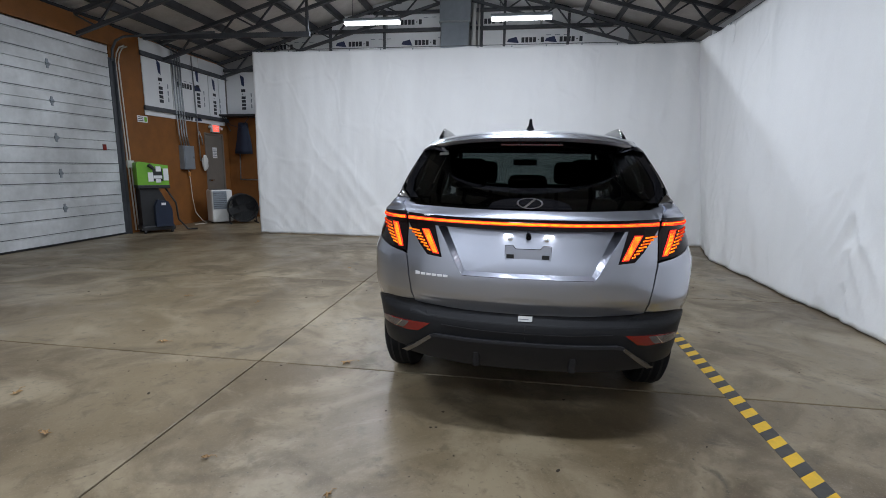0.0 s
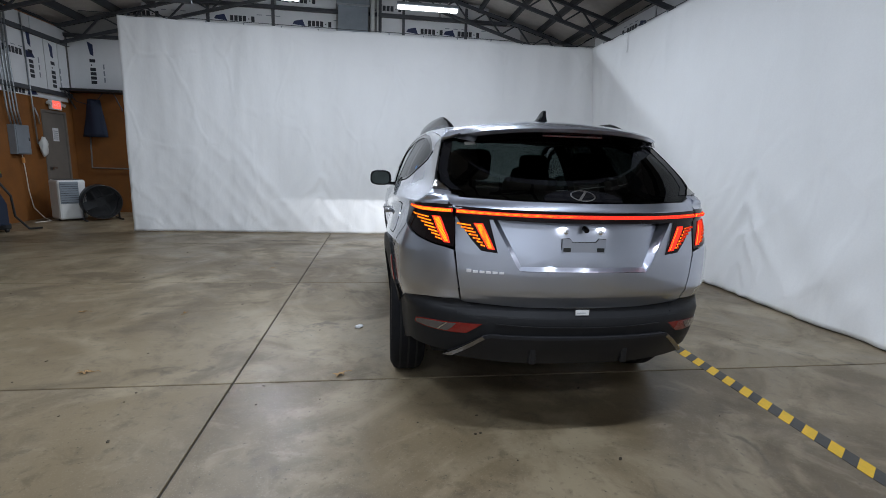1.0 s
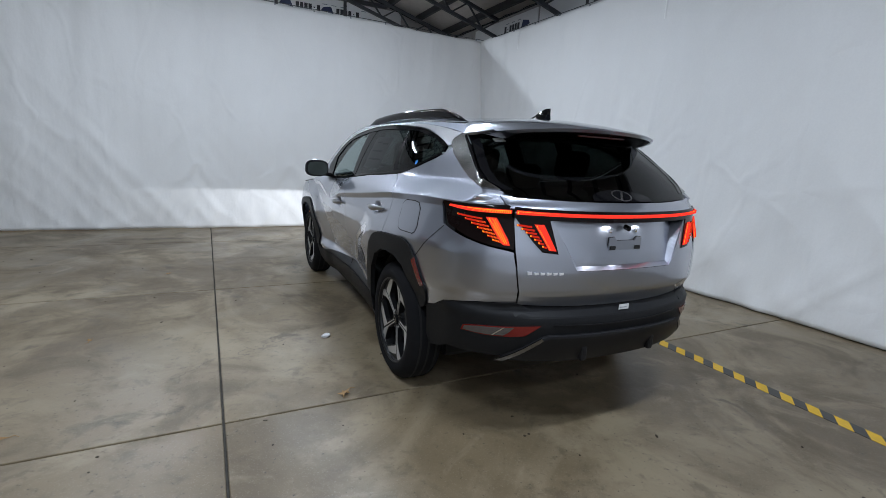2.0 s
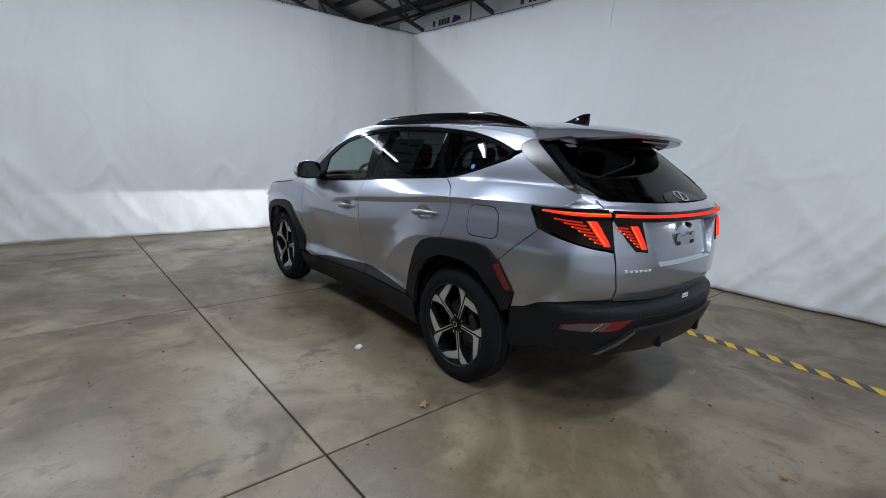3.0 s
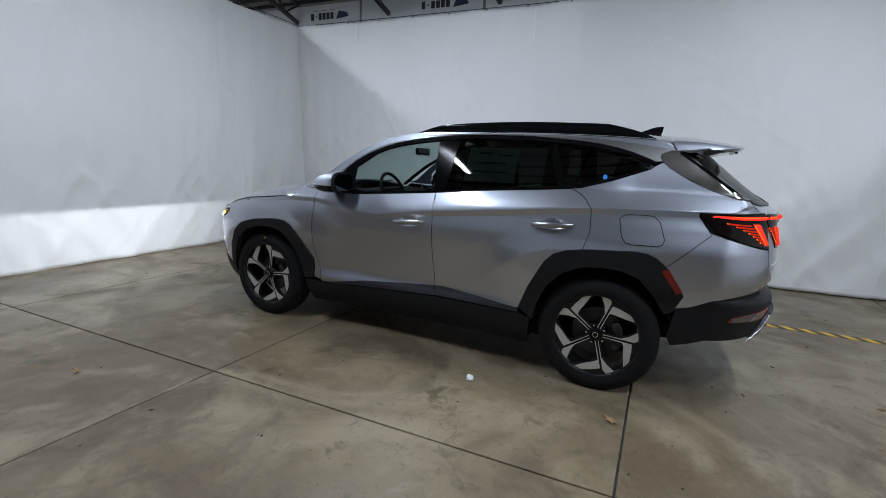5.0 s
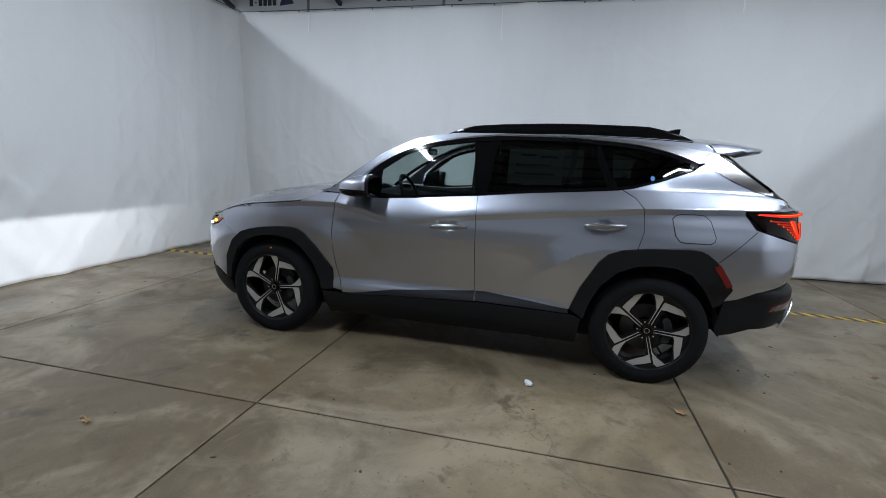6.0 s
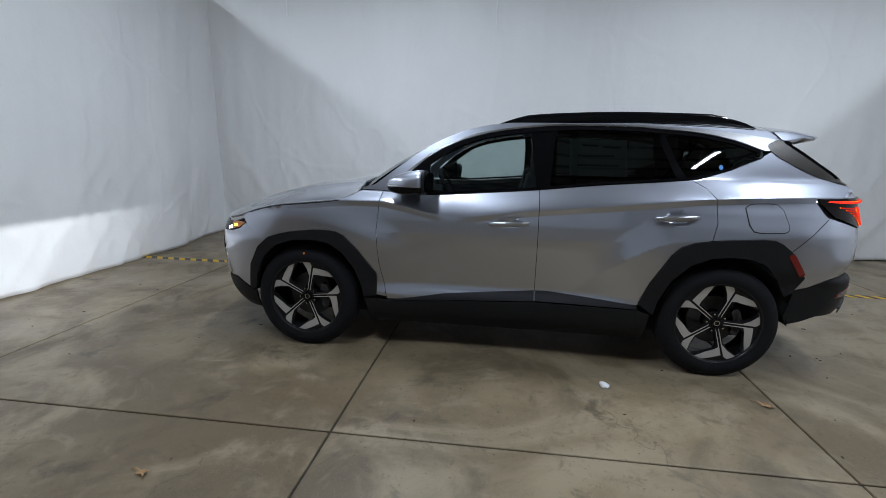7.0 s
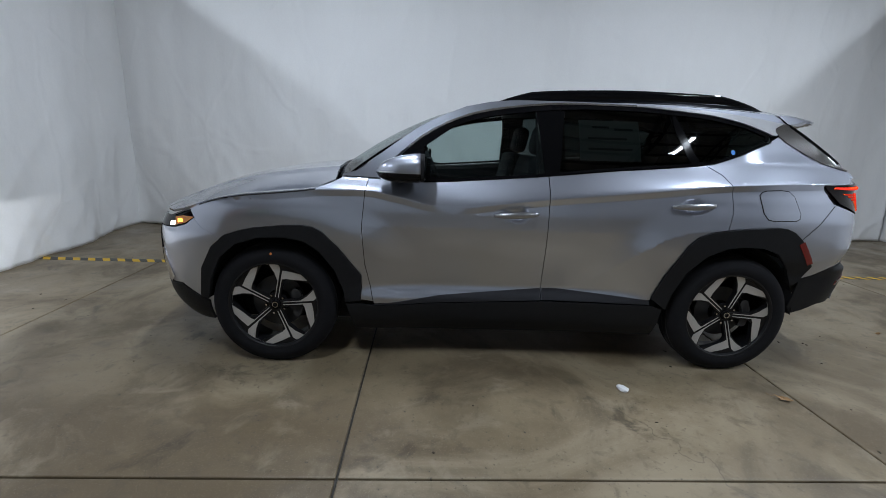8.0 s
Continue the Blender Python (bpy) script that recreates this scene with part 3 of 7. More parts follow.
def build_lamps():
    first = None
    for x, y in LAMP_PLACES:
        if first is None:
            first = thing("ceiling_light", pose(x, y, LAMP_Z), "lit white fluorescent strip light hung from the roof", "light", "strip lights")
            part("housing", boxed((-0.60, -0.09, 0.035), (0.60, 0.09, 0.09), 0.012), M_GREYMETAL, first, "grey metal housing")
            part("diffuser", boxed((-0.59, -0.065, -0.02), (0.59, 0.065, 0.034), 0.022), M_TUBE, first, "glowing white diffuser", smooth=True)
            for sx in (-0.42, 0.42):
                part("hanger", tube(bmesh.new(), (sx, 0, 0.09), (sx, 0, roof_z(x) - LAMP_Z - 0.2), 0.006, n=6), M_STEEL, first)
        else:
            copy_thing(first, pose(x, y, LAMP_Z))
        d = bpy.data.lights.new("strip_light", "AREA")
        d.shape, d.size, d.size_y, d.energy, d.color = "RECTANGLE", 1.15, 0.12, LAMP_WATTS, LAMP_COLOUR
        o = new("strip_light", d)
        o.matrix_world = pose(x, y, LAMP_Z - 0.03)


def build_gate():
    """Sectional overhead door in the side wall: white ribbed sections, hardware, tracks and seal."""
    g = thing("garage_door", pose(LEFT_X - 0.02, 0, 0), "closed white sectional overhead door, scuffed and ribbed", "garage door", kind="structure")
    n, h = 6, GATE_Z / 6
    for i in range(n):
        bm = bmesh.new()
        z0, z1 = 0.03 + i * h, 0.03 + (i + 1) * h - 0.003
        prof = [(0.0, z0), (0.046, z0 + 0.002), (0.05, z0 + 0.006)]
        for share in (0.283, 0.717):
            zz = z0 + h * share
            prof += [(0.05, zz - 0.020), (0.057, zz - 0.014), (0.057, zz - 0.006), (0.040, zz), (0.040, zz + 0.008), (0.05, zz + 0.014)]
        prof += [(0.05, z1 - 0.005), (0.046, z1 - 0.001), (0.0, z1)]
        a = [bm.verts.new((-0.03 + x, GATE_Y0 + 0.02, z)) for x, z in prof]
        b = [bm.verts.new((-0.03 + x, GATE_Y1 - 0.02, z)) for x, z in prof]
        for k in range(len(prof)):
            j = (k + 1) % len(prof)
            bm.faces.new((a[k], a[j], b[j], b[k]))
        bm.faces.new(a)
        bm.faces.new(b[::-1])
        s = part("door_section", bm, M_DOORPANEL, g)
        # dark strips in the grooves, painting in the shade between the ribs
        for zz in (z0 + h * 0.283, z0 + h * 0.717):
            part("groove_line", boxed((0.0, GATE_Y0 + 0.02, zz), (0.0125, GATE_Y1 - 0.02, zz + 0.013)), M_STEEL, s, "dark strip that paints in the groove's shade")
        if i:
            for y in (7.2, 5.4, 3.6):
                hb = bmesh.new()
                box(hb, (0.02, y - 0.02, z0 - 0.075), (0.032, y + 0.02, z0 + 0.075), 0.004)
                box(hb, (0.02, y - 0.035, z0 - 0.03), (0.036, y + 0.035, z0 + 0.03), 0.004)
                tube(hb, (0.04, y - 0.04, z0), (0.04, y + 0.04, z0), 0.01)
                part("hinge", hb, M_GREYMETAL, s, "grey steel hinge")
    part("bottom_seal", boxed((-0.03, GATE_Y0, 0), (0.025, GATE_Y1, 0.035), 0.006), M_CHARCOAL, g, "black rubber seal")
    for y in (GATE_Y1 + 0.02, GATE_Y0 - 0.02):
        bm = bmesh.new()
        box(bm, (0.02, y - 0.05, 0), (0.035, y + 0.05, GATE_Z - 0.2))
        box(bm, (0.035, y + 0.03, 0), (0.09, y + 0.05, GATE_Z - 0.2))
        pipe(bm, [(0.07, y, GATE_Z - 0.25), (0.09, y, GATE_Z - 0.05), (0.18, y, GATE_Z + 0.10), (0.35, y, GATE_Z + 0.17), (2.2, y, GATE_Z + 0.2)], 0.022)
        part("track", bm, M_STEEL, g, "galvanised steel track")
    tagged(mesh_object("trim", boxed((LEFT_X + 0.002, GATE_Y0 - 0.3, GATE_Z + 0.02), (LEFT_X + 0.04, GATE_Y1 + 0.1, 3.93), 0.004), M_PLY), "brown plywood header over the overhead door", "trim", kind="structure")
    bm = boxed((0.03, 7.95, 1.64), (0.035, 8.10, 1.78))
    p = thing("notice", pose(LEFT_X, 0, 0), "small red and white notice on the overhead door", "sign")
    part("plate", boxed((0.0, 8.10, 1.62), (0.006, 8.18, 1.74)), M_REFLECTOR, p, "red plate")


build_walls()
build_ceiling()
build_floor()
build_lamps()
build_gate()
build_sheets()


# ---- the car: surfaces in its own space, rear axle at y = 0, nose along +y ----
shoulder_z = curve_of((3.6, 0.86), (3.257, 0.90), (3.105, 0.968), (2.92, 1.012), (2.70, 1.036), (2.40, 1.060), (2.21, 1.063), (2.035, 1.034), (1.78, 0.985),
                      (1.65, 0.983), (1.46, 1.005), (1.154, 1.043), (0.816, 1.076), (0.43, 1.116), (0.108, 1.149), (-0.35, 1.170), (-0.7, 1.178), (-1.0, 1.178))
belt_z = curve_of((2.40, 1.13), (2.19, 1.128), (1.9, 1.115), (1.49, 1.141), (1.15, 1.171), (0.81, 1.208), (0.42, 1.24), (0.19, 1.263), (0.0, 1.32), (-0.184, 1.393))
body_belt_z = curve_of((3.6, 1.0), (2.92, 1.08), (2.40, 1.13), (2.19, 1.128), (1.9, 1.115), (1.49, 1.141), (1.15, 1.171), (0.81, 1.208), (0.42, 1.24), (0.0, 1.262), (-0.6, 1.262), (-1.0, 1.26))
belt_x = curve_of((3.6, 0.82), (2.4, 0.856), (2.0, 0.856), (1.8, 0.85), (1.15, 0.852), (0.42, 0.82), (0.0, 0.773), (-0.15, 0.745), (-0.35, 0.722), (-0.8, 0.695))
GLASS_SIDE = [(-0.35, 1.503), (-0.43, 1.452), (-0.51, 1.394), (-0.59, 1.334), (-0.665, 1.281), (-0.735, 1.243)]
roof_x = curve_of((2.4, 0.70), (1.6, 0.678), (1.0, 0.657), (0.3, 0.634), (-0.2, 0.602), (-0.5, 0.575))
dlo_top = curve_of((1.997, 1.278), (1.898, 1.360), (1.754, 1.443), (1.575, 1.508), (1.393, 1.543), (1.228, 1.563), (1.062, 1.577), (0.861, 1.58), (0.624, 1.579), (0.384, 1.565), (0.176, 1.547), (-0.038, 1.505), (-0.25, 1.43))
low_x = curve_of((0.20, 0.79), (0.30, 0.845), (0.42, 0.868), (0.6, 0.889), (0.8, 0.911), (0.94, 0.912), (1.05, 0.898), (1.12, 0.880), (1.2, 0.858))
overhang = curve_of((2.9, 0.0), (2.7, 0.008), (2.2, 0.012), (1.85, 0.006), (1.72, 0.0), (1.6, 0.006), (1.3, 0.018), (0.5, 0.021), (0.1, 0.017), (-0.15, 0.010), (-0.4, 0.009), (-0.9, 0.008))
haunch_z = curve_of((1.30, 0.30), (1.09, 0.527), (0.866, 0.742), (0.62, 0.930), (0.45, 1.035), (0.30, 1.075), (0.10, 1.095), (-0.1, 1.118), (-0.35, 1.130), (-0.7, 1.138))
rear_y = curve_of((0.20, -0.78), (0.30, -0.86), (0.42, -0.945), (0.52, -0.985), (0.62, -0.998), (0.652, -0.992), (0.685, -0.942), (0.735, -0.962), (0.772, -0.981), (0.86, -0.985), (0.95, -0.980), (1.05, -0.971), (1.12, -0.966), (1.17, -0.949),
                  (1.21, -0.905), (1.25, -0.843), (1.30, -0.775), (1.40, -0.655), (1.50, -0.54), (1.60, -0.42))
rear_len = curve_of((0.6, 0.42), (0.95, 0.44), (1.10, 0.44), (1.15, 0.38), (1.185, 0.27), (1.22, 0.175), (1.26, 0.15), (1.30, 0.142), (1.334, 0.144), (1.394, 0.152), (1.452, 0.168), (1.503, 0.187), (1.6, 0.2))
taper = curve_of((0.35, 0.0), (0.0, 0.009), (-0.35, 0.038), (-0.6, 0.072), (-0.95, 0.125))
front_y = curve_of((0.15, 3.36), (0.25, 3.50), (0.40, 3.58), (0.6, 3.60), (0.75, 3.595), (0.85, 3.56), (0.95, 3.48), (1.05, 3.3), (1.15, 2.9))
FRONT_LEN, POWER, NOSE = 0.68, 2.4, 2.8


def clamp(v, a=0.0, b=1.0):
    return max(a, min(b, v))


def wide(y, z):
    """Half width of the flank before the corners close in."""
    zs, zb = shoulder_z(y), body_belt_z(y)
    def lower(zz):
        w = low_x(zz)
        r = math.hypot((y - WHEELBASE) / 0.98, (zz - 0.42) / 0.68)
        w += 0.026 * ease((0.98 - r) / 0.26)
        under = haunch_z(y) - zz
        if under > 0:
            w += 0.030 * clamp(under / 0.19) ** 1.6 * ease((1.25 - y) / 0.8)
        if y < 0.0:
            w -= 0.02 * clamp(-y / 0.3) * clamp((0.72 - zz) / 0.1)
        w -= 0.056 * ease((y - 0.30) / 0.6) * ease((2.42 - y) / 0.4) * clamp((0.86 - zz) / 0.40) * (1 - 0.8 * ease((0.51 - zz) / 0.10))
        w -= taper(y)
        return w
    if z <= zs:
        return lower(z) + overhang(y) * clamp(1 - (zs - z) / 0.036)
    top = lower(zs) + overhang(y)
    if z <= zb:
        t = (z - zs) / max(0.01, zb - zs)
        w = top + (belt_x(y) - top) * t ** 1.25
    else:
        t = clamp((z - zb) / max(0.05, 1.585 - zb), 0, 1.15)
        w = belt_x(y) + (roof_x(y) - belt_x(y)) * t + 0.016 * 4 * t * (1 - t) * (1 if t < 1 else 0)
    k = ease((0.35 - y) / 0.45)
    if k > 0:
        tg = (z - zb) / (1.585 - zb)
        green = belt_x(y) + (roof_x(y) - belt_x(y)) * tg + 0.016 * 4 * clamp(tg) * (1 - clamp(tg))
        shelf = top - (top - belt_x(y)) * (z - zs) / (zb - zs)
        e = 0.018
        w += (0.5 * (green + shelf + math.hypot(green - shelf, e)) - 0.25 * e - w) * k * clamp((z - zs) / 0.012)
    return w


def tail_share(f, z):
    """Share of the half width left where the tail has closed in by f; boxy low down, a shallow bow at the rear glass."""
    k = ease((z - 1.15) / 0.07)
    low = (1 - f ** POWER) ** (1 / POWER) if k < 1 else 0.0
    bow = (1 - f) ** 0.46 if k > 0 else 0.0
    return low + (bow - low) * k


def half(y, z):
    """Half width of the whole body at this length and height."""
    yr, lr = rear_y(z), rear_len(z)
    yf = front_y(z)
    if y < yr + lr:
        return wide(y, z) * tail_share(clamp((yr + lr - y) / lr), z)
    if y > yf - FRONT_LEN and z < 1.0:
        f = clamp((y - yf + FRONT_LEN) / FRONT_LEN)
        return wide(yf - FRONT_LEN, z) * (1 - f ** NOSE) ** (1 / NOSE)
    return wide(y, z)


def tail_y(x, z):
    yr, lr = rear_y(z), rear_len(z)
    y = yr + 0.1 * lr
    for _ in range(4):
        share = clamp(abs(x) / wide(y, z), 0, 0.9999)
        a, b = 0.0, 1.0
        for _ in range(18):
            mid = (a + b) / 2
            a, b = (mid, b) if tail_share(mid, z) > share else (a, mid)
        y = yr + lr - lr * a
    return y


def nose_y(x, z):
    yf = front_y(z)
    f = clamp(abs(x) / wide(yf - FRONT_LEN, z), 0, 0.9999)
    return yf - FRONT_LEN + FRONT_LEN * (1 - f ** NOSE) ** (1 / NOSE)


def tail_corner(z):
    yc = rear_y(z) + 0.30 * rear_len(z)
    return yc, half(yc, z)


def nose_corner(z):
    yc = front_y(z) - 0.30 * FRONT_LEN
    return yc, half(yc, z)


def flank(s):
    """Surface map of one side, running round both corners; first number is the length along the car."""
    def f(q, z):
        yc, xc = tail_corner(z)
        if q < yc:
            x = xc - (yc - q)
            return Vector((s * x, tail_y(x, z), z))
        yn, xn = nose_corner(z)
        if q > yn and z < 1.0:
            x = xn - (q - yn)
            return Vector((s * x, nose_y(x, z), z))
        return Vector((s * half(q, z), q, z))
    return f


def tq(x, z):
    """Length along the flank map of a place on the tail, x from the middle."""
    yc, xc = tail_corner(z)
    if x <= xc:
        return (yc - (xc - x), z)
    lo, hi = yc, 0.4
    for _ in range(24):
        mid = (lo + hi) / 2
        lo, hi = (mid, hi) if half(mid, z) < x else (lo, mid)
    return (lo, z)


def tail(x, z):
    return Vector((x, tail_y(x, z), z))


roof_top = curve_of((1.55, 1.592), (1.45, 1.607), (1.25, 1.630), (1.0, 1.648), (0.6, 1.660), (0.2, 1.655), (-0.2, 1.638), (-0.45, 1.615))


def roof(x, y):
    k = abs(x) / roof_x(y)
    return Vector((x, y, roof_top(y) - 0.058 * k ** 2 - 0.012 * k ** 6))


hood_mid = curve_of((3.64, 0.80), (3.58, 0.862), (3.46, 0.932), (3.30, 1.010), (3.05, 1.092), (2.8, 1.142), (2.55, 1.174), (2.36, 1.186))
hood_side = curve_of((3.62, 0.78), (3.45, 0.845), (3.257, 0.905), (3.105, 0.973), (2.92, 1.018), (2.70, 1.042), (2.50, 1.066), (2.36, 1.10))


def hood(x, y):
    k = clamp(abs(x) / 0.88)
    z = hood_side(y) + (hood_mid(y) - hood_side(y)) * (1 - k ** 2.4)
    ridge = 0.010 * math.exp(-((abs(x) - 0.48 - 0.05 * (y - 2.4)) / 0.05) ** 2)
    return Vector((x, y, z + ridge))


def screen(a, t):
    """Windscreen: a across from -1 to 1, t from cowl to header."""
    w = 0.77 + (0.62 - 0.77) * t
    y = 2.50 + (1.42 - 2.50) * t - (0.15 + (0.07 - 0.15) * t) * a * a
    z = 1.12 + (1.612 - 1.12) * t - 0.042 * t * a * a + 0.085 * 4 * t * (1 - t) * (1 + 0.12 * a * a)
    return Vector((a * w, y, z))


def shrink(poly, d):
    """Move a flat outline inwards by d."""
    if not d:
        return list(poly)
    n = len(poly)
    area = sum(poly[i][0] * poly[(i + 1) % n][1] - poly[(i + 1) % n][0] * poly[i][1] for i in range(n))
    s = 1 if area > 0 else -1
    res = []
    for i in range(n):
        p0, p1, p2 = (Vector(poly[i - 1]), Vector(poly[i]), Vector(poly[(i + 1) % n]))
        a, b = (p1 - p0).normalized(), (p2 - p1).normalized()
        na, nb = Vector((-a.y, a.x)) * s, Vector((-b.y, b.x)) * s
        m = na + nb
        m = m / max(0.35, m.length_squared / 2) if m.length > 1e-6 else na
        res.append(tuple(p1 + m * d))
    return res


def panel(name, poly, surf, mat, parent, off=0.0, depth=0.014, gap=0.002, step=0.045, label="", out=None, cut=None, warp=None, lines=()):
    """A skin panel: a flat outline laid onto a surface map, proud by off, with turned-in edges; its mesh runs along warp."""
    poly = shrink(poly, gap)
    if warp:
        dense = []
        for p0, p1 in zip(poly, poly[1:] + poly[:1]):
            m = max(1, math.ceil(math.hypot(p1[0] - p0[0], p1[1] - p0[1]) / 0.04))
            dense += [(p0[0] + (p1[0] - p0[0]) * i / m, p0[1] + (p1[1] - p0[1]) * i / m) for i in range(m)]
        poly = [(a, b - warp(a)) for a, b in dense]
    bm = bmesh.new()
    f = bm.faces.new([bm.verts.new((a, b, 0)) for a, b in poly])
    f.normal_update()
    bmesh.ops.triangulate(bm, faces=[f], ngon_method="EAR_CLIP")
    lo = [min(p[k] for p in poly) for k in (0, 1)]
    hi = [max(p[k] for p in poly) for k in (0, 1)]
    for k in (0, 1):
        n = max(1, round((hi[k] - lo[k]) / (step if k == 0 or cut is None else cut)))
        for i in range(1, n):
            co, no = [0, 0, 0], [0, 0, 0]
            co[k], no[k] = lo[k] + (hi[k] - lo[k]) * i / n, 1
            bmesh.ops.bisect_plane(bm, geom=bm.verts[:] + bm.edges[:] + bm.faces[:], plane_co=co, plane_no=no, dist=1e-6)
    for v0 in lines:
        if lo[1] < v0 < hi[1]:
            bmesh.ops.bisect_plane(bm, geom=bm.verts[:] + bm.edges[:] + bm.faces[:], plane_co=(0, v0, 0), plane_no=(0, 1, 0), dist=1e-6)
    bm.verts.index_update()
    flat = [(v.co.x, v.co.y + (warp(v.co.x) if warp else 0.0)) for v in bm.verts]
    pos, nor = [], []
    e = 0.0025
    for a, b in flat:
        p = surf(a, b)
        du = surf(a + e, b) - surf(a - e, b)
        dv = surf(a, b + e) - surf(a, b - e)
        n = du.cross(dv)
        n = n.normalized() if n.length > 1e-12 else Vector((0, 0, 1))
        ref = Vector(out) if out else p - Vector((0, clamp(p.y, 0.0, 2.7), 0.6))
        if n.dot(ref) < 0:
            n = -n
        nor.append(n)
        pos.append(p + n * off)
    verts = [tuple(p) for p in pos]
    faces = [[v.index for v in fc.verts] for fc in bm.faces]
    loops = []
    for fc in faces:
        p0, p1, p2 = (pos[i] for i in fc[:3])
        nn = sum((nor[i] for i in fc), Vector())
        if (p1 - p0).cross(p2 - p0).dot(nn) < 0:
            fc.reverse()
        loops += [nor[i] for i in fc]
    for ed in bm.edges:
        if len(ed.link_faces) != 1:
            continue
        i, j = ed.verts[0].index, ed.verts[1].index
        k = len(verts)
        pi, pj = pos[i], pos[j]
        verts += [tuple(pi), tuple(pj), tuple(pj - nor[j] * depth), tuple(pi - nor[i] * depth)]
        mid = sum((pos[v.index] for v in ed.link_faces[0].verts), Vector()) / len(ed.link_faces[0].verts)
        q = [k, k + 1, k + 2, k + 3]
        nn = (pj - pi).cross(-nor[i])
        if nn.dot((pi + pj) / 2 - mid) < 0:
            q.reverse()
            nn = -nn
        faces.append(q)
        loops += [nn.normalized() if nn.length > 1e-12 else nor[i]] * 4
    bm.free()
    me = bpy.data.meshes.new(name)
    me.from_pydata(verts, [], faces)
    me.polygons.foreach_set("use_smooth", [True] * len(me.polygons))
    me.materials.append(mat)
    me.normals_split_custom_set([tuple(n) for n in loops])
    ob = new(name, me)
    ob.parent = parent
    return tagged(ob, label) if label else ob


def lens_fins(poly, surf, parent, off, depth=0.009, pitch=0.005, mat=None):
    """Fine upright ribs of a lamp lens over a convex outline, pointing rearwards; the emitter shows between them."""
    bm = bmesh.new()
    a0, a1 = min(p[0] for p in poly), max(p[0] for p in poly)
    n = max(2, round((a1 - a0) / pitch))
    e = 0.003
    for i in range(1, n):
        a = a0 + (a1 - a0) * i / n
        zs = []
        for p, q in zip(poly, poly[1:] + poly[:1]):
            if (p[0] - a) * (q[0] - a) < 0:
                zs.append(p[1] + (q[1] - p[1]) * (a - p[0]) / (q[0] - p[0]))
        if len(zs) < 2 or max(zs) - min(zs) < 0.001:
            continue
        lo, hi = min(zs), max(zs)
        mz = (lo + hi) / 2
        along_a, along_z = surf(a + e, mz) - surf(a - e, mz), surf(a, mz + e) - surf(a, mz - e)
        nor = along_a.cross(along_z).normalized()
        if nor.dot(surf(a, mz) - Vector((0, 0, 0.6))) < 0:
            nor = -nor
        side = along_a.normalized() * 0.00035
        v = [bm.verts.new(surf(a, z) + nor * off + Vector((0, -d, 0)) + side * k) for z in (lo - 0.0007, hi + 0.0007) for d in (-0.002, depth) for k in (-1, 1)]
        for f in ((0, 1, 3, 2), (4, 6, 7, 5), (0, 4, 5, 1), (2, 3, 7, 6), (0, 2, 6, 4), (1, 5, 7, 3)):
            bm.faces.new([v[k] for k in f])
    return part("lens_ribs", bm, mat or M_REDGLOW, parent)


def lit_lens(name, poly, surf, parent, off, core=0.003, ribs=None, step=0.03, label=""):
    """One lit field of a tail lamp: red lens, orange emitter on it, and upright red ribs in front."""
    panel(name, poly, surf, ribs or M_REDGLOW, parent, off=off, gap=0, depth=0.004, step=step, label=label)
    inner = shrink(poly, core)
    panel("emitter", inner, surf, M_ORANGEGLOW, parent, off=off + 0.001, gap=0, depth=0.001, step=step)
    lens_fins(inner, surf, parent, off + 0.001, mat=ribs)


def along(f, a, b, n):
    return [(a + (b - a) * i / n, f(a + (b - a) * i / n)) for i in range(n + 1)]


# outline of the wheel openings, from the front foot of the arch over its top to the rear foot
FRONT_ARCH_OUT = [(3.175, 0.404), (3.145, 0.59), (3.07, 0.725), (2.985, 0.795), (2.91, 0.820), (2.83, 0.838), (2.665, 0.857), (2.565, 0.860), (2.50, 0.852), (2.447, 0.826), (2.355, 0.735), (2.232, 0.566), (2.235, 0.41)]
FRONT_ARCH_IN = [(3.125, 0.40), (3.095, 0.53), (3.03, 0.66), (2.93, 0.745), (2.80, 0.785), (2.667, 0.79), (2.55, 0.772), (2.46, 0.71), (2.38, 0.60), (2.335, 0.47), (2.325, 0.40)]
REAR_ARCH_OUT = [(0.50, 0.466), (0.445, 0.614), (0.345, 0.80), (0.29, 0.855), (0.212, 0.885), (0.05, 0.907), (-0.18, 0.921), (-0.24, 0.915), (-0.285, 0.897), (-0.344, 0.852), (-0.455, 0.69), (-0.40, 0.59)]
REAR_ARCH_IN = [(0.405, 0.40), (0.385, 0.50), (0.325, 0.64), (0.225, 0.745), (0.11, 0.795), (0.0, 0.806), (-0.11, 0.80), (-0.21, 0.765), (-0.30, 0.67), (-0.365, 0.56)]


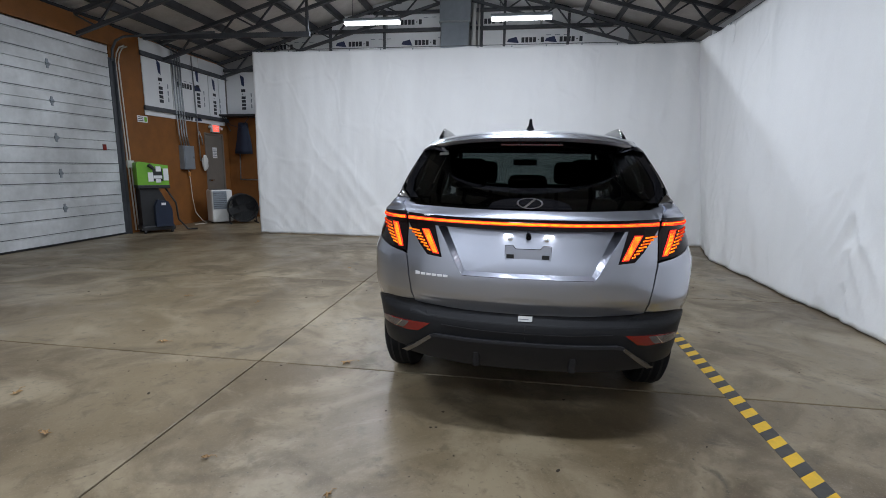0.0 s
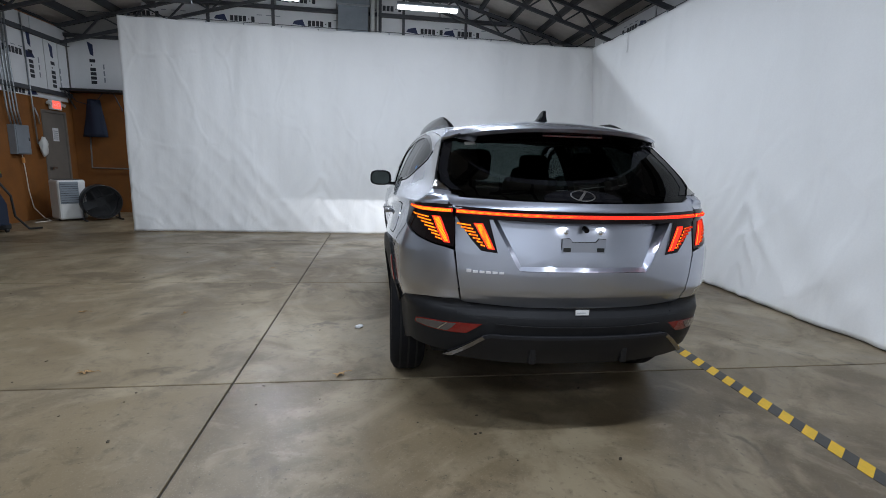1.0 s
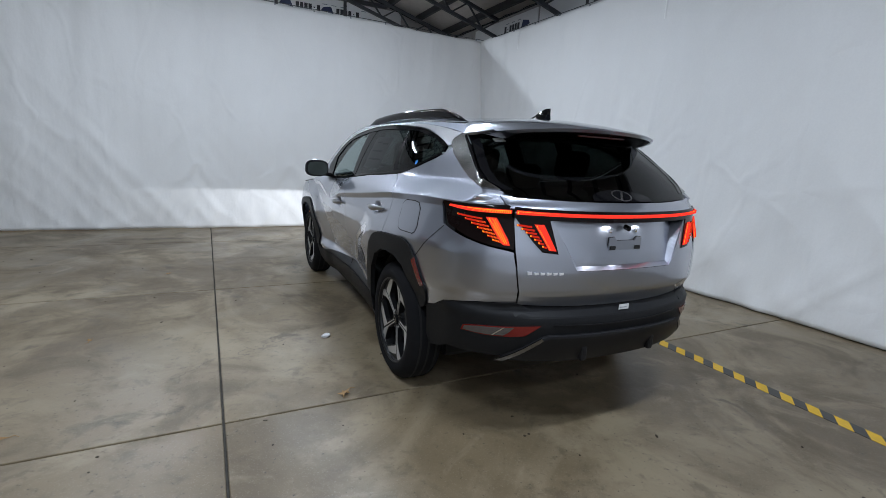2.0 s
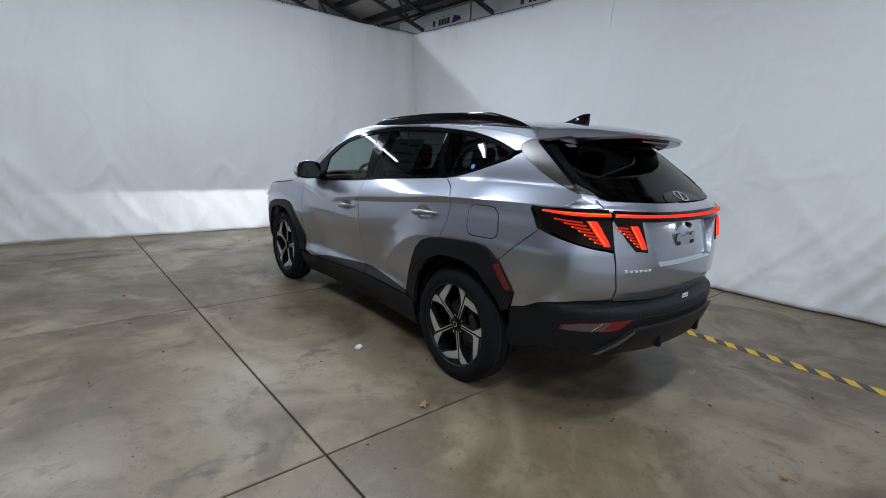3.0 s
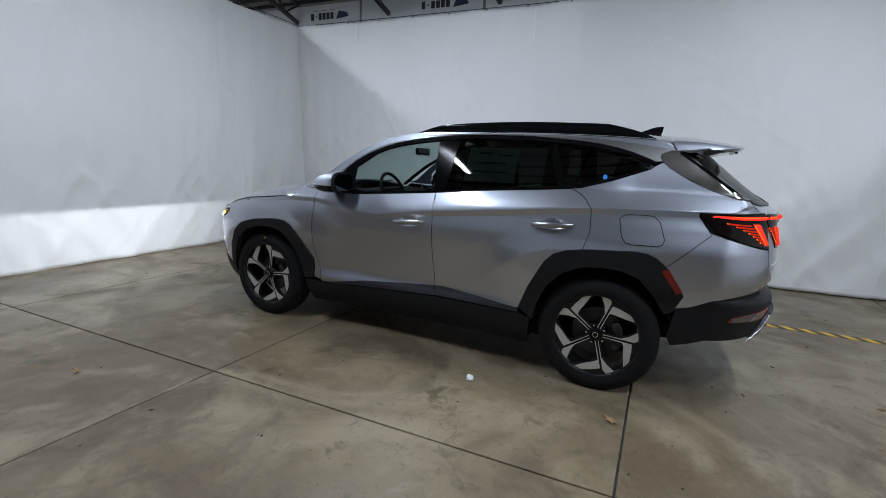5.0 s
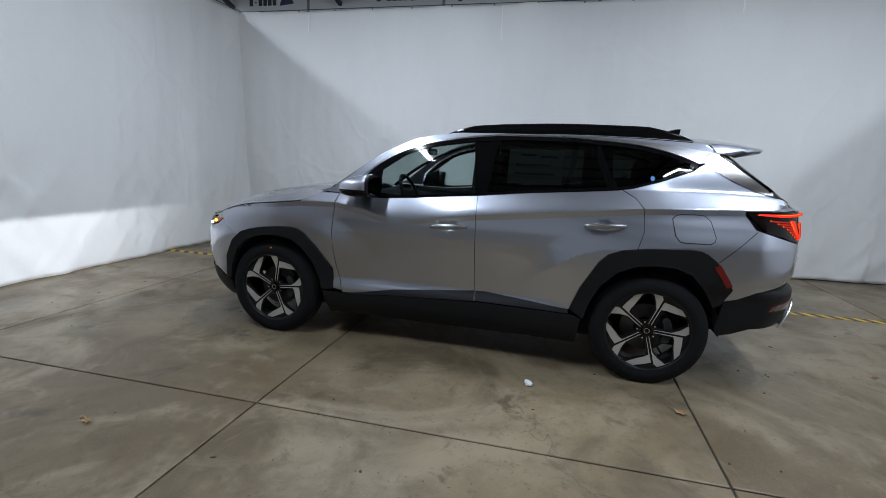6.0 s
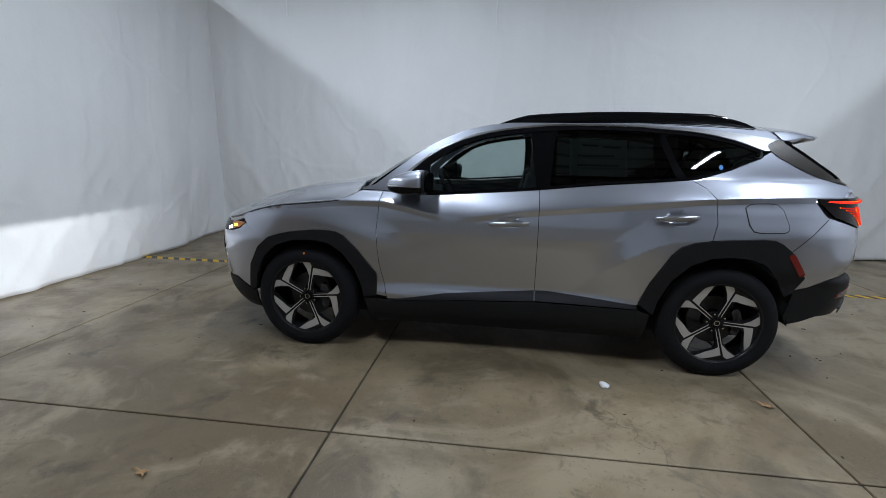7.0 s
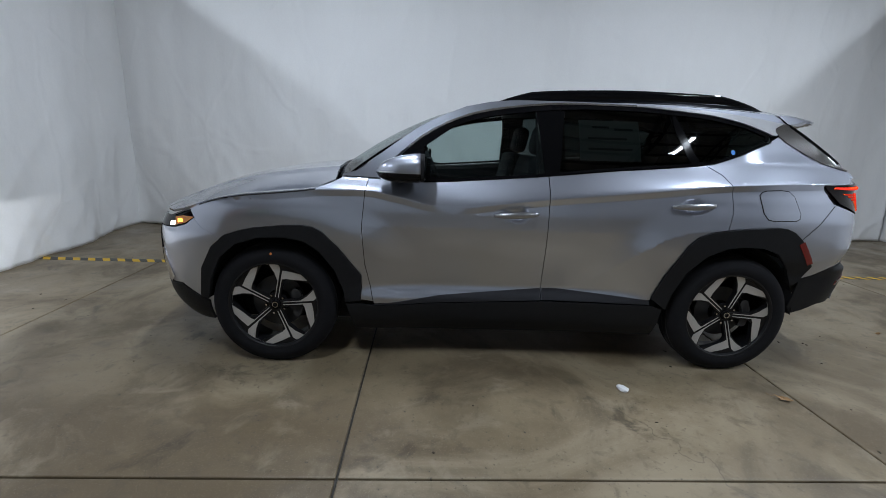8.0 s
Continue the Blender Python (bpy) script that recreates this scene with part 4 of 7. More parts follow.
def build_wheel(parent, centre, s, turn):
    """Nineteen-inch tyre on a two-tone five-spoke alloy; s is the outward side."""
    w = new("wheel")
    w.parent = parent
    w.empty_display_size = 0.1
    w.matrix_local = Matrix.Translation(centre)
    o = 0.095
    R, I = TYRE_R, RIM_R
    prof = [(I - 0.012, -o), (I + 0.03, -o - 0.012), (R - 0.05, -o - 0.01), (R - 0.012, -o + 0.012), (R, -o + 0.04), (R, o - 0.04), (R - 0.012, o - 0.012), (R - 0.05, o + 0.01), (I + 0.03, o + 0.012), (I + 0.004, o + 0.006), (I - 0.012, o - 0.004), (I - 0.012, 0)]
    t = part("tyre", revolve([(r, x * s) for r, x in prof], 64), M_TYRE, w, "black rubber tyre", smooth=True)
    # tread grooves
    for x in (-0.05, 0.0, 0.05):
        part("tread_groove", revolve([(R + 0.0015, x - 0.006), (R + 0.0015, x + 0.006), (R - 0.01, x + 0.006), (R - 0.01, x - 0.006)], 48), M_INNER, t)
    rim_prof = [(I, 0.088), (I + 0.004, 0.094), (I, 0.099), (I - 0.008, 0.097), (I - 0.014, 0.085), (I - 0.022, 0.02), (I - 0.02, -0.09), (I - 0.002, -0.09)]
    rim = part("rim", revolve([(r, x * s) for r, x in rim_prof], 64), M_RIMBLACK, w, "black alloy rim barrel", smooth=True)
    face = 0.078
    def ring_plate(name, pts, x0, x1, mat, owner, label=""):
        for k in range(5):
            a0 = turn + k * math.tau / 5
            bm = bmesh.new()
            lo, hi = [], []
            for rr, da in pts:
                a = a0 - math.radians(da)
                r = rr * I
                y, z = r * math.cos(a) * s, r * math.sin(a)
                dish = 0.018 * (1 - rr)
                lo.append(bm.verts.new((s * (x0 - dish), y, z)))
                hi.append(bm.verts.new((s * (x1 - dish), y, z)))
            bm.faces.new(lo[::-1])
            bm.faces.new(hi)
            for i in range(len(pts)):
                j = (i + 1) % len(pts)
                bm.faces.new((lo[i], lo[j], hi[j], hi[i]))
            part(name, bm, mat, owner, label)
    # dark carrier of each spoke, and the machined faces on either side of its groove
    spoke = [(0.12, 34), (0.12, -34), (0.55, -7.5), (0.76, -13), (0.985, -20), (0.985, 0), (0.985, 40), (0.95, 45.5), (0.77, 29), (0.67, 14), (0.56, 8)]
    ring_plate("spoke", spoke, face - 0.03, face, M_RIMBLACK, rim)
    ring_plate("spoke_face", [(0.62, 2.2), (0.82, 1.8), (0.86, 14), (0.955, 30), (0.975, 36.5), (0.945, 40), (0.745, 26), (0.665, 12), (0.62, 5)], face, face + 0.003, M_ALLOY, rim, "machined silver spoke face")
    ring_plate("spoke_face", [(0.17, 9.0), (0.62, 2.2), (0.62, 4.2), (0.17, 13.0)], face, face + 0.003, M_ALLOY, rim, "machined silver spoke face")
    ring_plate("spoke_face", [(0.58, -2.4), (0.865, -1.8), (0.965, -6), (0.985, -18.5), (0.95, -17.5), (0.75, -10.5), (0.58, -5.0)], face, face + 0.003, M_ALLOY, rim, "machined silver spoke face")
    ring_plate("spoke_face", [(0.17, -9.0), (0.58, -2.4), (0.58, -4.4), (0.17, -13.0)], face, face + 0.003, M_ALLOY, rim, "machined silver spoke face")
    ring_plate("rim_edge", [(0.94, -17), (0.945, -26), (0.95, -36), (0.965, -36), (0.96, -26), (0.955, -17)], face, face + 0.002, M_ALLOY, rim)
    if turn > 1.3:
        part("tyre_mark", tube(bmesh.new(), (s * (o + 0.008), 0.0, 0.32), (s * (o + 0.0135), 0.0, 0.32), 0.007, n=10), M_AMBERPAINT, t, "small orange paint dot")
    hub = part("hub_cap", revolve([(0.0005, 0.074 * s), (0.026, 0.074 * s), (0.031, 0.070 * s), (0.033, 0.058 * s), (0.0005, 0.055 * s)], 24), M_BLACK, w, "gloss black hub cap", smooth=True)
    part("badge", revolve([(0.014, 0.0765 * s), (0.018, 0.0765 * s), (0.018, 0.073 * s), (0.014, 0.073 * s)], 20), M_CHROME, hub)
    part("hub_plate", revolve([(0.001, 0.057 * s), (0.062, 0.050 * s), (0.066, 0.03 * s), (0.001, 0.03 * s)], 30), M_RIMBLACK, rim)
    for k in range(5):
        a = turn + (k + 0.5) * math.tau / 5
        y, z = 0.057 * math.cos(a) * s, 0.057 * math.sin(a)
        part("lug_nut", tube(bmesh.new(), (0.05 * s, y, z), (0.066 * s, y, z), 0.0085, 0.006, 6), M_CHROME, rim)
    part("brake_disc", revolve([(0.07, -0.02 * s), (0.158, -0.02 * s), (0.158, -0.008 * s), (0.07, -0.008 * s)], 40), M_BRAKE, w, "dull steel brake disc")
    bm = bmesh.new()
    for k in range(7):
        a = math.radians(150 + 9 * k) if s < 0 else math.radians(30 - 9 * k)
        tube(bm, (0.02 * s, 0.135 * math.cos(a), 0.135 * math.sin(a)), (0.05 * s, 0.135 * math.cos(a), 0.135 * math.sin(a)), 0.026, n=8)
    part("brake_caliper", bm, M_BRAKE, w, "grey brake caliper")
    return w


def loft(rows, closed=False):
    bm = bmesh.new()
    g = [[bm.verts.new(p) for p in r] for r in rows]
    for a, b in zip(g, g[1:]):
        m = len(a)
        for i in range(m if closed else m - 1):
            j = (i + 1) % m
            bm.faces.new((a[i], a[j], b[j], b[i]))
    if closed:
        bm.faces.new(g[0][::-1])
        bm.faces.new(g[-1])
    return bm


HANDLES = ((1.345, 0.952), (0.325, 1.030))


def build_car():
    car = thing("car", CAR, "parked silver compact SUV with lit tail lamps and charcoal cladding", "car")
    part("underbody", boxed((-0.66, -0.30, 0.20), (0.66, 3.10, 0.36), 0.03), M_INNER, car, "black underbody")
    # unseen wide slab, added to keep light out from under the sills
    part("undertray", boxed((-0.79, 0.46, 0.185), (0.79, 2.24, 0.30), 0.03), M_INNER, car, "unseen black slab that blocks light under the car")
    part("floor_pan", boxed((-0.70, -0.45, 0.36), (0.70, 2.2, 0.46), 0.02), M_INNER, car)
    for s in (-1, 1):
        F = flank(s)
        # wheel housings
        for c in (0.0, WHEELBASE):
            bm = bmesh.new()
            n = 18
            rows = []
            for x in (0.45, 0.835):
                rows.append([(s * x, c + 0.43 * math.cos(math.pi * k / n), 0.36 + 0.44 * math.sin(math.pi * k / n)) for k in range(n + 1)])
            bm = loft(rows)
            vs = [v for v in bm.verts if abs(abs(v.co.x) - 0.45) < 1e-3]
            bm.faces.new(sorted(vs, key=lambda v: -v.co.y))
            part("wheel_housing", bm, M_INNER, car, "black wheel-arch liner")
        for c, turn in ((0.0, math.radians(69)), (WHEELBASE, math.radians(78))):
            build_wheel(car, (s * 0.800, c, HUB_Z), s, turn)
        # fender
        fender = ([(2.235, 0.41), (2.163, 0.40), (2.209, 0.632), (2.224, 0.864), (2.207, 1.06), (2.19, 1.132), (2.33, 1.135), (2.40, 1.10)]
                  + along(lambda y: hood_side(y) - 0.003, 2.50, 3.20, 8) + [(3.17, 0.885), (3.12, 0.83), (3.02, 0.772)] + FRONT_ARCH_OUT[3:])
        panel("fender", fender, F, M_PAINT, car, cut=0.02, warp=shoulder_z, lines=(-0.040, -0.036, -0.032, -0.004, 0.0, 0.004))
        seam = [3.14 - 0.66 * k / 10 for k in range(11)]
        panel("bonnet_seam", [(y, hood_side(y) - 0.004) for y in seam] + [(y, hood_side(y) - 0.011) for y in seam[::-1]], F, M_INNER, car, off=0.0012, gap=0, depth=0.002, step=0.05)
        # doors below the belt, with the cups behind the handles pressed in
        def pressed(q, z, F=F, s=s):
            p = F(q, z)
            for yc, zc in HANDLES:
                r = ((q - yc) / 0.082) ** 2 + ((z - zc) / 0.046) ** 2
                if r < 1:
                    p.x -= s * 0.017 * (1 - r) ** 1.5
            return p
        front_door = [(2.160, 0.385), (2.209, 0.632), (2.224, 0.864), (2.207, 1.06), (2.19, 1.128)] + along(belt_z, 2.10, 1.165, 8) + [(1.160, 1.07), (1.154, 0.522), (1.152, 0.425), (1.165, 0.424)]
        d1 = panel("front_door", front_door, pressed, M_PAINT, car, step=0.024, cut=0.016, warp=shoulder_z, lines=(-0.040, -0.036, -0.032, -0.004, 0.0, 0.004))
        rear_door = [(1.152, 0.425), (1.154, 0.522), (1.160, 1.07)] + along(belt_z, 1.164, 0.235, 8) + [(0.151, 1.208), (0.101, 1.145), (0.092, 1.006), (0.121, 0.90)] + [(0.212, 0.885), (0.29, 0.855), (0.345, 0.80), (0.445, 0.614), (0.50, 0.455)]
        d2 = panel("rear_door", rear_door, pressed, M_PAINT, car, step=0.024, cut=0.016, warp=shoulder_z, lines=(-0.040, -0.036, -0.032, -0.004, 0.0, 0.004))
        # quarter panel, round to the tailgate cut
        quarter = ([(0.121, 0.90), (0.092, 1.006), (0.101, 1.145), (0.151, 1.208), (0.235, 1.259), (0.19, 1.263), (0.0, 1.32), (-0.2, 1.398)]
                   + [(-0.215, 1.415), (-0.26, 1.44), (-0.42, 1.34), (-0.575, 1.278), (-0.655, 1.253), (-0.735, 1.239)]
                   + [tq(0.66, 1.205), tq(0.645, 1.18), tq(0.63, 1.165)] + [(-0.485, 1.166), (-0.48, 1.148), (-0.545, 1.06)]
                   + [tq(0.72, 0.985), tq(0.622, 0.965), tq(0.6135, 0.90), tq(0.606, 0.84), tq(0.595, 0.78), tq(0.589, 0.745), tq(0.582, 0.715)]
                   + [tq(0.74, 0.705), (-0.60, 0.672), (-0.50, 0.62), (-0.42, 0.60), (-0.455, 0.69), (-0.344, 0.852), (-0.285, 0.897), (-0.24, 0.915), (-0.18, 0.921), (0.05, 0.907)])
        q = panel("quarter_panel", quarter, F, M_PAINT, car, step=0.03, cut=0.018, warp=shoulder_z, lines=(-0.040, -0.036, -0.032, -0.004, 0.0, 0.004))
        fuel = [(-0.068, 1.10), (-0.085, 1.118), (-0.11, 1.126), (-0.20, 1.13), (-0.25, 1.125), (-0.285, 1.095), (-0.318, 1.0), (-0.312, 0.975), (-0.29, 0.963), (-0.15, 0.960), (-0.115, 0.967), (-0.09, 1.0)]
        if s < 0:
            panel("fuel_flap_gap", shrink(fuel, -0.004), F, M_INNER, q, off=0.0012, gap=0, depth=0.002)
            panel("fuel_flap", fuel, F, M_PAINT, q, off=0.0028, gap=0.001, depth=0.003)
        # seam between quarter panel and bumper cover
        panel("bumper_seam", [(-0.350, 0.855), (-0.353, 0.852), (-0.556, 1.047), (-0.553, 1.050)], F, M_INNER, q, off=0.0012, gap=0, depth=0.002)
        panel("corner_filler", [(-0.58, 1.165), (-0.58, 1.262), (-0.70, 1.255), (-0.775, 1.225), (-0.785, 1.165)], F, M_PAINT, q, off=-0.004, gap=0, depth=0.004, step=0.03)
        # inner dark backing behind the panel gaps
        panel("inner_skin", [(3.17, 0.42)] + FRONT_ARCH_OUT[1:-1] + [(2.18, 0.42), (0.55, 0.44)] + REAR_ARCH_OUT[1:-1] + [(-0.44, 0.62), (-0.62, 0.64), (-0.62, 1.10), (-0.2, 1.20), (0.2, 1.22), (1.1, 1.15), (2.2, 1.08), (2.9, 1.0), (3.12, 0.85)], F, M_INNER, car, off=-0.023, depth=0.004)
        # sills and cladding
        panel("sill_cladding", [(2.235, 0.385), (2.163, 0.374), (1.152, 0.418), (0.50, 0.42), (0.42, 0.40), (0.44, 0.205), (2.28, 0.205), (2.325, 0.39)], F, M_CLAD, car, off=0.006, label="charcoal plastic sill cladding")
        panel("door_cladding", [(2.158, 0.378), (1.762, 0.442), (1.155, 0.496), (1.155, 0.422)], F, M_CLADGREY, d1, off=0.004, gap=0.002, label="charcoal lower door cladding")
        panel("door_cladding", [(1.149, 0.496), (1.08, 0.498), (0.80, 0.477), (0.505, 0.455), (0.50, 0.424), (1.149, 0.424)], F, M_CLADGREY, d2, off=0.004, gap=0.002, label="charcoal lower door cladding")
        panel("arch_cladding", FRONT_ARCH_OUT + FRONT_ARCH_IN[::-1], F, M_CLAD, car, off=0.012, depth=0.03, gap=0, label="charcoal wheel-arch cladding")
        panel("arch_cladding", REAR_ARCH_OUT[:-1] + [(-0.41, 0.585)] + REAR_ARCH_IN[::-1], F, M_CLAD, car, off=0.012, depth=0.03, gap=0, label="charcoal wheel-arch cladding")
        panel("side_reflector", [(-0.325, 0.824), (-0.358, 0.842), (-0.447, 0.715), (-0.415, 0.70)], F, M_REFLECTOR, car, off=0.0145, depth=0.004, gap=0, label="red side reflector")
        # rear bumper side and lower cover
        bumper = [(-0.42, 0.60), (-0.50, 0.62), (-0.60, 0.672), tq(0.74, 0.705), tq(0.58, 0.715), tq(0.50, 0.66), tq(0.25, 0.655)] + [tq(-0.002, 0.655 - 0.028 * k) for k in range(9)] + [tq(0.3, 0.425), tq(0.62, 0.435), (-0.60, 0.425), (-0.50, 0.385), (-0.42, 0.365), (-0.395, 0.42), (-0.41, 0.50)]
        b = panel("rear_bumper", bumper, F, M_CLAD, car, off=0.003, label="charcoal plastic rear bumper", step=0.04)
        fog = panel("fog_reflector", [(-0.70, 0.551), (-0.715, 0.580), tq(0.74, 0.594), tq(0.60, 0.606), tq(0.482, 0.613), tq(0.50, 0.598), tq(0.547, 0.560), tq(0.60, 0.552), tq(0.70, 0.549)], F, M_REFLECTOR, b, off=0.006, gap=0, label="red and clear reflector lamp", step=0.03)
        panel("clear_lens", [(-0.712, 0.555), (-0.722, 0.577), tq(0.74, 0.590), tq(0.60, 0.602), tq(0.640, 0.557), tq(0.70, 0.554)], F, M_CLEARLENS, fog, off=0.008, gap=0, depth=0.003, step=0.03, label="clear lens")
        panel("lens_divider", [tq(0.645, 0.599), tq(0.639, 0.599), tq(0.678, 0.556), tq(0.685, 0.556)], F, M_CHROME, fog, off=0.0095, gap=0, depth=0.003, step=0.03)
        panel("bumper_lip", [tq(0.42, 0.614), tq(0.2, 0.607), tq(0.0, 0.605), tq(0.0, 0.611), tq(0.2, 0.613), tq(0.42, 0.620)], F, M_SKID, b, off=0.008, gap=0, step=0.03)
        # lamps: dark cluster outside the tailgate cut
        cl = panel("tail_lamp", [(-0.487, 1.156), (-0.495, 1.168), tq(0.70, 1.178), tq(0.623, 1.178), tq(0.623, 0.975), tq(0.70, 0.985), tq(0.76, 1.0), (-0.585, 1.06)], F, M_LAMPDARK, car, off=0.004, step=0.03, label="smoked lens tail lamp, lit red")
        lit_lens("light_bar", [(-0.545, 1.147), (-0.555, 1.157), tq(0.63, 1.158), tq(0.63, 1.143), tq(0.76, 1.140)], F, cl, 0.007)
        lit_lens("light_strip", [tq(0.720, 1.118), tq(0.683, 1.118), tq(0.640, 0.995), tq(0.668, 0.995)], F, cl, 0.007, core=0.005)
        for i in range(7):
            z = 1.112 - 0.0165 * i
            x0 = 0.732 - 0.0095 * i
            far = 0.068 - 0.006 * i
            lit_lens("light_scale", [tq(x0, z), tq(x0 + far, z + 0.008), tq(x0 + far, z - 0.001), tq(x0, z - 0.009)], F, cl, 0.006, core=0.0012, ribs=M_REDDIM)
        # greenhouse
        glass_front = [(1.88, 1.15), (1.88, 1.315)] + [(y, z - 0.030) for y, z in along(dlo_top, 1.72, 1.27, 6)] + [(1.235, 1.535), (1.185, 1.18)] + [(y, belt_z(y) + 0.018) for y in (1.35, 1.55, 1.75)]
        panel("front_window", glass_front, F, M_GLASSFRONT, car, off=-0.006, depth=0.003, gap=0, label="lightly tinted front side glass", step=0.07)
        glass_rear = [(1.10, belt_z(1.10) + 0.018)] + [(1.085, 1.30), (1.075, 1.45), (1.055, 1.548)] + [(y, z - 0.024) for y, z in along(dlo_top, 0.95, 0.43, 6)] + [(0.405, 1.45), (0.345, 1.30), (0.33, belt_z(0.33) + 0.018)] + [(y, belt_z(y) + 0.018) for y in (0.5, 0.7, 0.9)]
        panel("rear_window", glass_rear, F, M_GLASSREAR, car, off=-0.006, depth=0.003, gap=0, label="dark privacy glass in the rear door", step=0.07)
        glass_quarter = [(0.385, 1.54), (0.30, 1.536), (0.17, 1.522), (-0.038, 1.482), (-0.17, 1.435), (-0.165, 1.405), (0.0, 1.338), (0.18, 1.283), (0.265, 1.276), (0.31, 1.35)]
        panel("quarter_window", glass_quarter, F, M_GLASSREAR, car, off=-0.005, depth=0.003, gap=0, label="dark quarter glass", step=0.07)
        # black window surround and pillars
        top_line = along(dlo_top, 1.98, -0.20, 27)
        belt_line = along(belt_z, -0.19, 2.05, 26)
        upper = [(2.03, 1.245)] + top_line + [(-0.19, 1.41)] + [(-0.165, 1.412), (-0.17, 1.435), (-0.038, 1.482), (0.17, 1.522), (0.30, 1.536), (0.385, 1.54)] + [(0.41, 1.541)] + [(y, z - 0.024) for y, z in along(dlo_top, 0.43, 0.95, 6)] + [(1.055, 1.548), (1.235, 1.535)] + [(y, z - 0.030) for y, z in along(dlo_top, 1.27, 1.72, 6)] + [(1.88, 1.315), (1.93, 1.28)]
        panel("window_surround", upper, F, M_BLACK, car, off=0.0, gap=0.001, step=0.05)
        lower = [(2.06, 1.122)] + [(y, belt_z(y) + 0.003) for y, z in belt_line[::-1]] + [(-0.165, 1.405), (0.0, 1.338), (0.18, 1.283), (0.265, 1.276), (0.32, 1.278)] + [(y, belt_z(y) + 0.018) for y in (0.33, 0.5, 0.7, 0.9, 1.1, 1.185, 1.35, 1.55, 1.75)] + [(1.86, 1.15)]
        panel("belt_trim", lower, F, M_BLACK, car, off=0.004, gap=0.001, step=0.05)
        panel("sail_trim", [(2.06, 1.126), (2.03, 1.242), (1.93, 1.278), (1.88, 1.312), (1.882, 1.152)], F, M_BLACK, car, off=0.001, gap=0)
        panel("b_pillar", [(1.183, 1.182), (1.233, 1.535), (1.057, 1.548), (1.077, 1.45), (1.087, 1.30), (1.102, belt_z(1.1) + 0.02)], F, M_PILLAR, car, off=-0.004, gap=0.001, label="gloss black door pillar")
        panel("c_pillar", [(0.403, 1.45), (0.407, 1.541), (0.387, 1.54), (0.312, 1.35), (0.267, 1.278), (0.328, 1.275), (0.343, 1.30)], F, M_PILLAR, car, off=-0.0055, gap=0)
        # bright moulding over the windows
        panel("window_moulding", [(y, z + 0.001) for y, z in along(dlo_top, 1.97, 0.62, 19)] + [(y, z + 0.012) for y, z in along(dlo_top, 0.62, 1.97, 19)], F, M_CHROME, car, off=0.003, gap=0, depth=0.006, step=0.05, label="satin chrome moulding over the side windows")
        panel("pillar_lining", [(-0.20, 1.18), (-0.23, 1.44), (-0.20, 1.55), (-0.33, 1.49), (-0.50, 1.385), (-0.68, 1.25), (-0.60, 1.18)], F, M_SEAT, car, off=-0.03, depth=0.004, gap=0, step=0.06, label="black inner pillar lining")
        # roof rail and pillar skin
        trim_top = [(0.62, 1.5905), (0.5, 1.587), (0.4, 1.583), (0.2, 1.573), (0.0, 1.556), (-0.15, 1.537), (-0.25, 1.521), (-0.32, 1.508)]
        cant = ([(2.19, 1.134), (2.33, 1.138), (2.345, 1.146), (2.25, 1.172), (2.10, 1.288), (2.0, 1.362), (1.90, 1.430), (1.77, 1.497), (1.645, 1.548), (1.50, 1.580), (1.35, 1.596), (1.0, 1.600), (0.5, 1.602), (0.0, 1.585), (-0.2, 1.572), (-0.30, 1.565), (-0.335, 1.53), (-0.345, 1.507)]
                + [(y, z + 0.003) for y, z in trim_top[::-1]] + [(y, z + 0.013) for y, z in along(dlo_top, 0.66, 1.98, 17)] + [(2.045, 1.25), (2.075, 1.13)])
        panel("side_rail", cant, F, M_PAINT, car, off=0.0, gap=0.001, step=0.05)
        panel("quarter_strip", trim_top[:-1] + [(-0.30, 1.513), (-0.245, 1.487), (-0.238, 1.468), (-0.252, 1.445), (-0.215, 1.442)] + [(y, z + 0.001) for y, z in along(dlo_top, -0.20, 0.62, 14)], F, M_SATIN, car, off=0.006, gap=0, label="satin silver strip over the quarter glass", step=0.04)
        panel("d_pillar_garnish", [(-0.247, 1.486), (-0.30, 1.512), (-0.335, 1.508)] + [(y + 0.004, z) for y, z in GLASS_SIDE] + [(-0.655, 1.254), (-0.54, 1.286), (-0.462, 1.320), (-0.38, 1.362), (-0.301, 1.406), (-0.258, 1.442), (-0.241, 1.468)], F, M_GARNISH, car, off=0.005, gap=0, label="dark chrome rear pillar garnish", step=0.04)
        panel("glass_wing", [(-0.345, 1.504)] + [(y + 0.002, z) for y, z in GLASS_SIDE[:5]] + [(-0.640, 1.288), (-0.567, 1.337), (-0.485, 1.395), (-0.407, 1.450), (-0.342, 1.495)], F, M_PILLAR, car, off=0.0075, gap=0, depth=0.003, step=0.03, label="dark rear glass edge")
        if s < 0:
            panel("round_sticker", [(0.055 + 0.013 * math.cos(k * math.tau / 14), 1.338 + 0.015 * math.sin(k * math.tau / 14)) for k in range(14)], F, M_BLUE, car, off=-0.001, gap=0, depth=0.001, label="round blue sticker on the quarter glass")
            panel("price_sheet", [(0.98, 1.27), (0.98, 1.50), (0.62, 1.50), (0.62, 1.27)], F, M_WINDOWSTICKER, car, off=-0.012, gap=0, depth=0.001, label="printed sheet inside the rear window")
            for a0, a1, zz in ((0.90, 0.80, 1.455), (0.77, 0.66, 1.445), (0.93, 0.70, 1.39), (0.93, 0.67, 1.33)):
                panel("text_bar", [(a0, zz), (a0, zz + 0.012), (a1, zz + 0.012), (a1, zz)], F, M_PRICEPRINT, car, off=-0.010, gap=0, depth=0.0005)
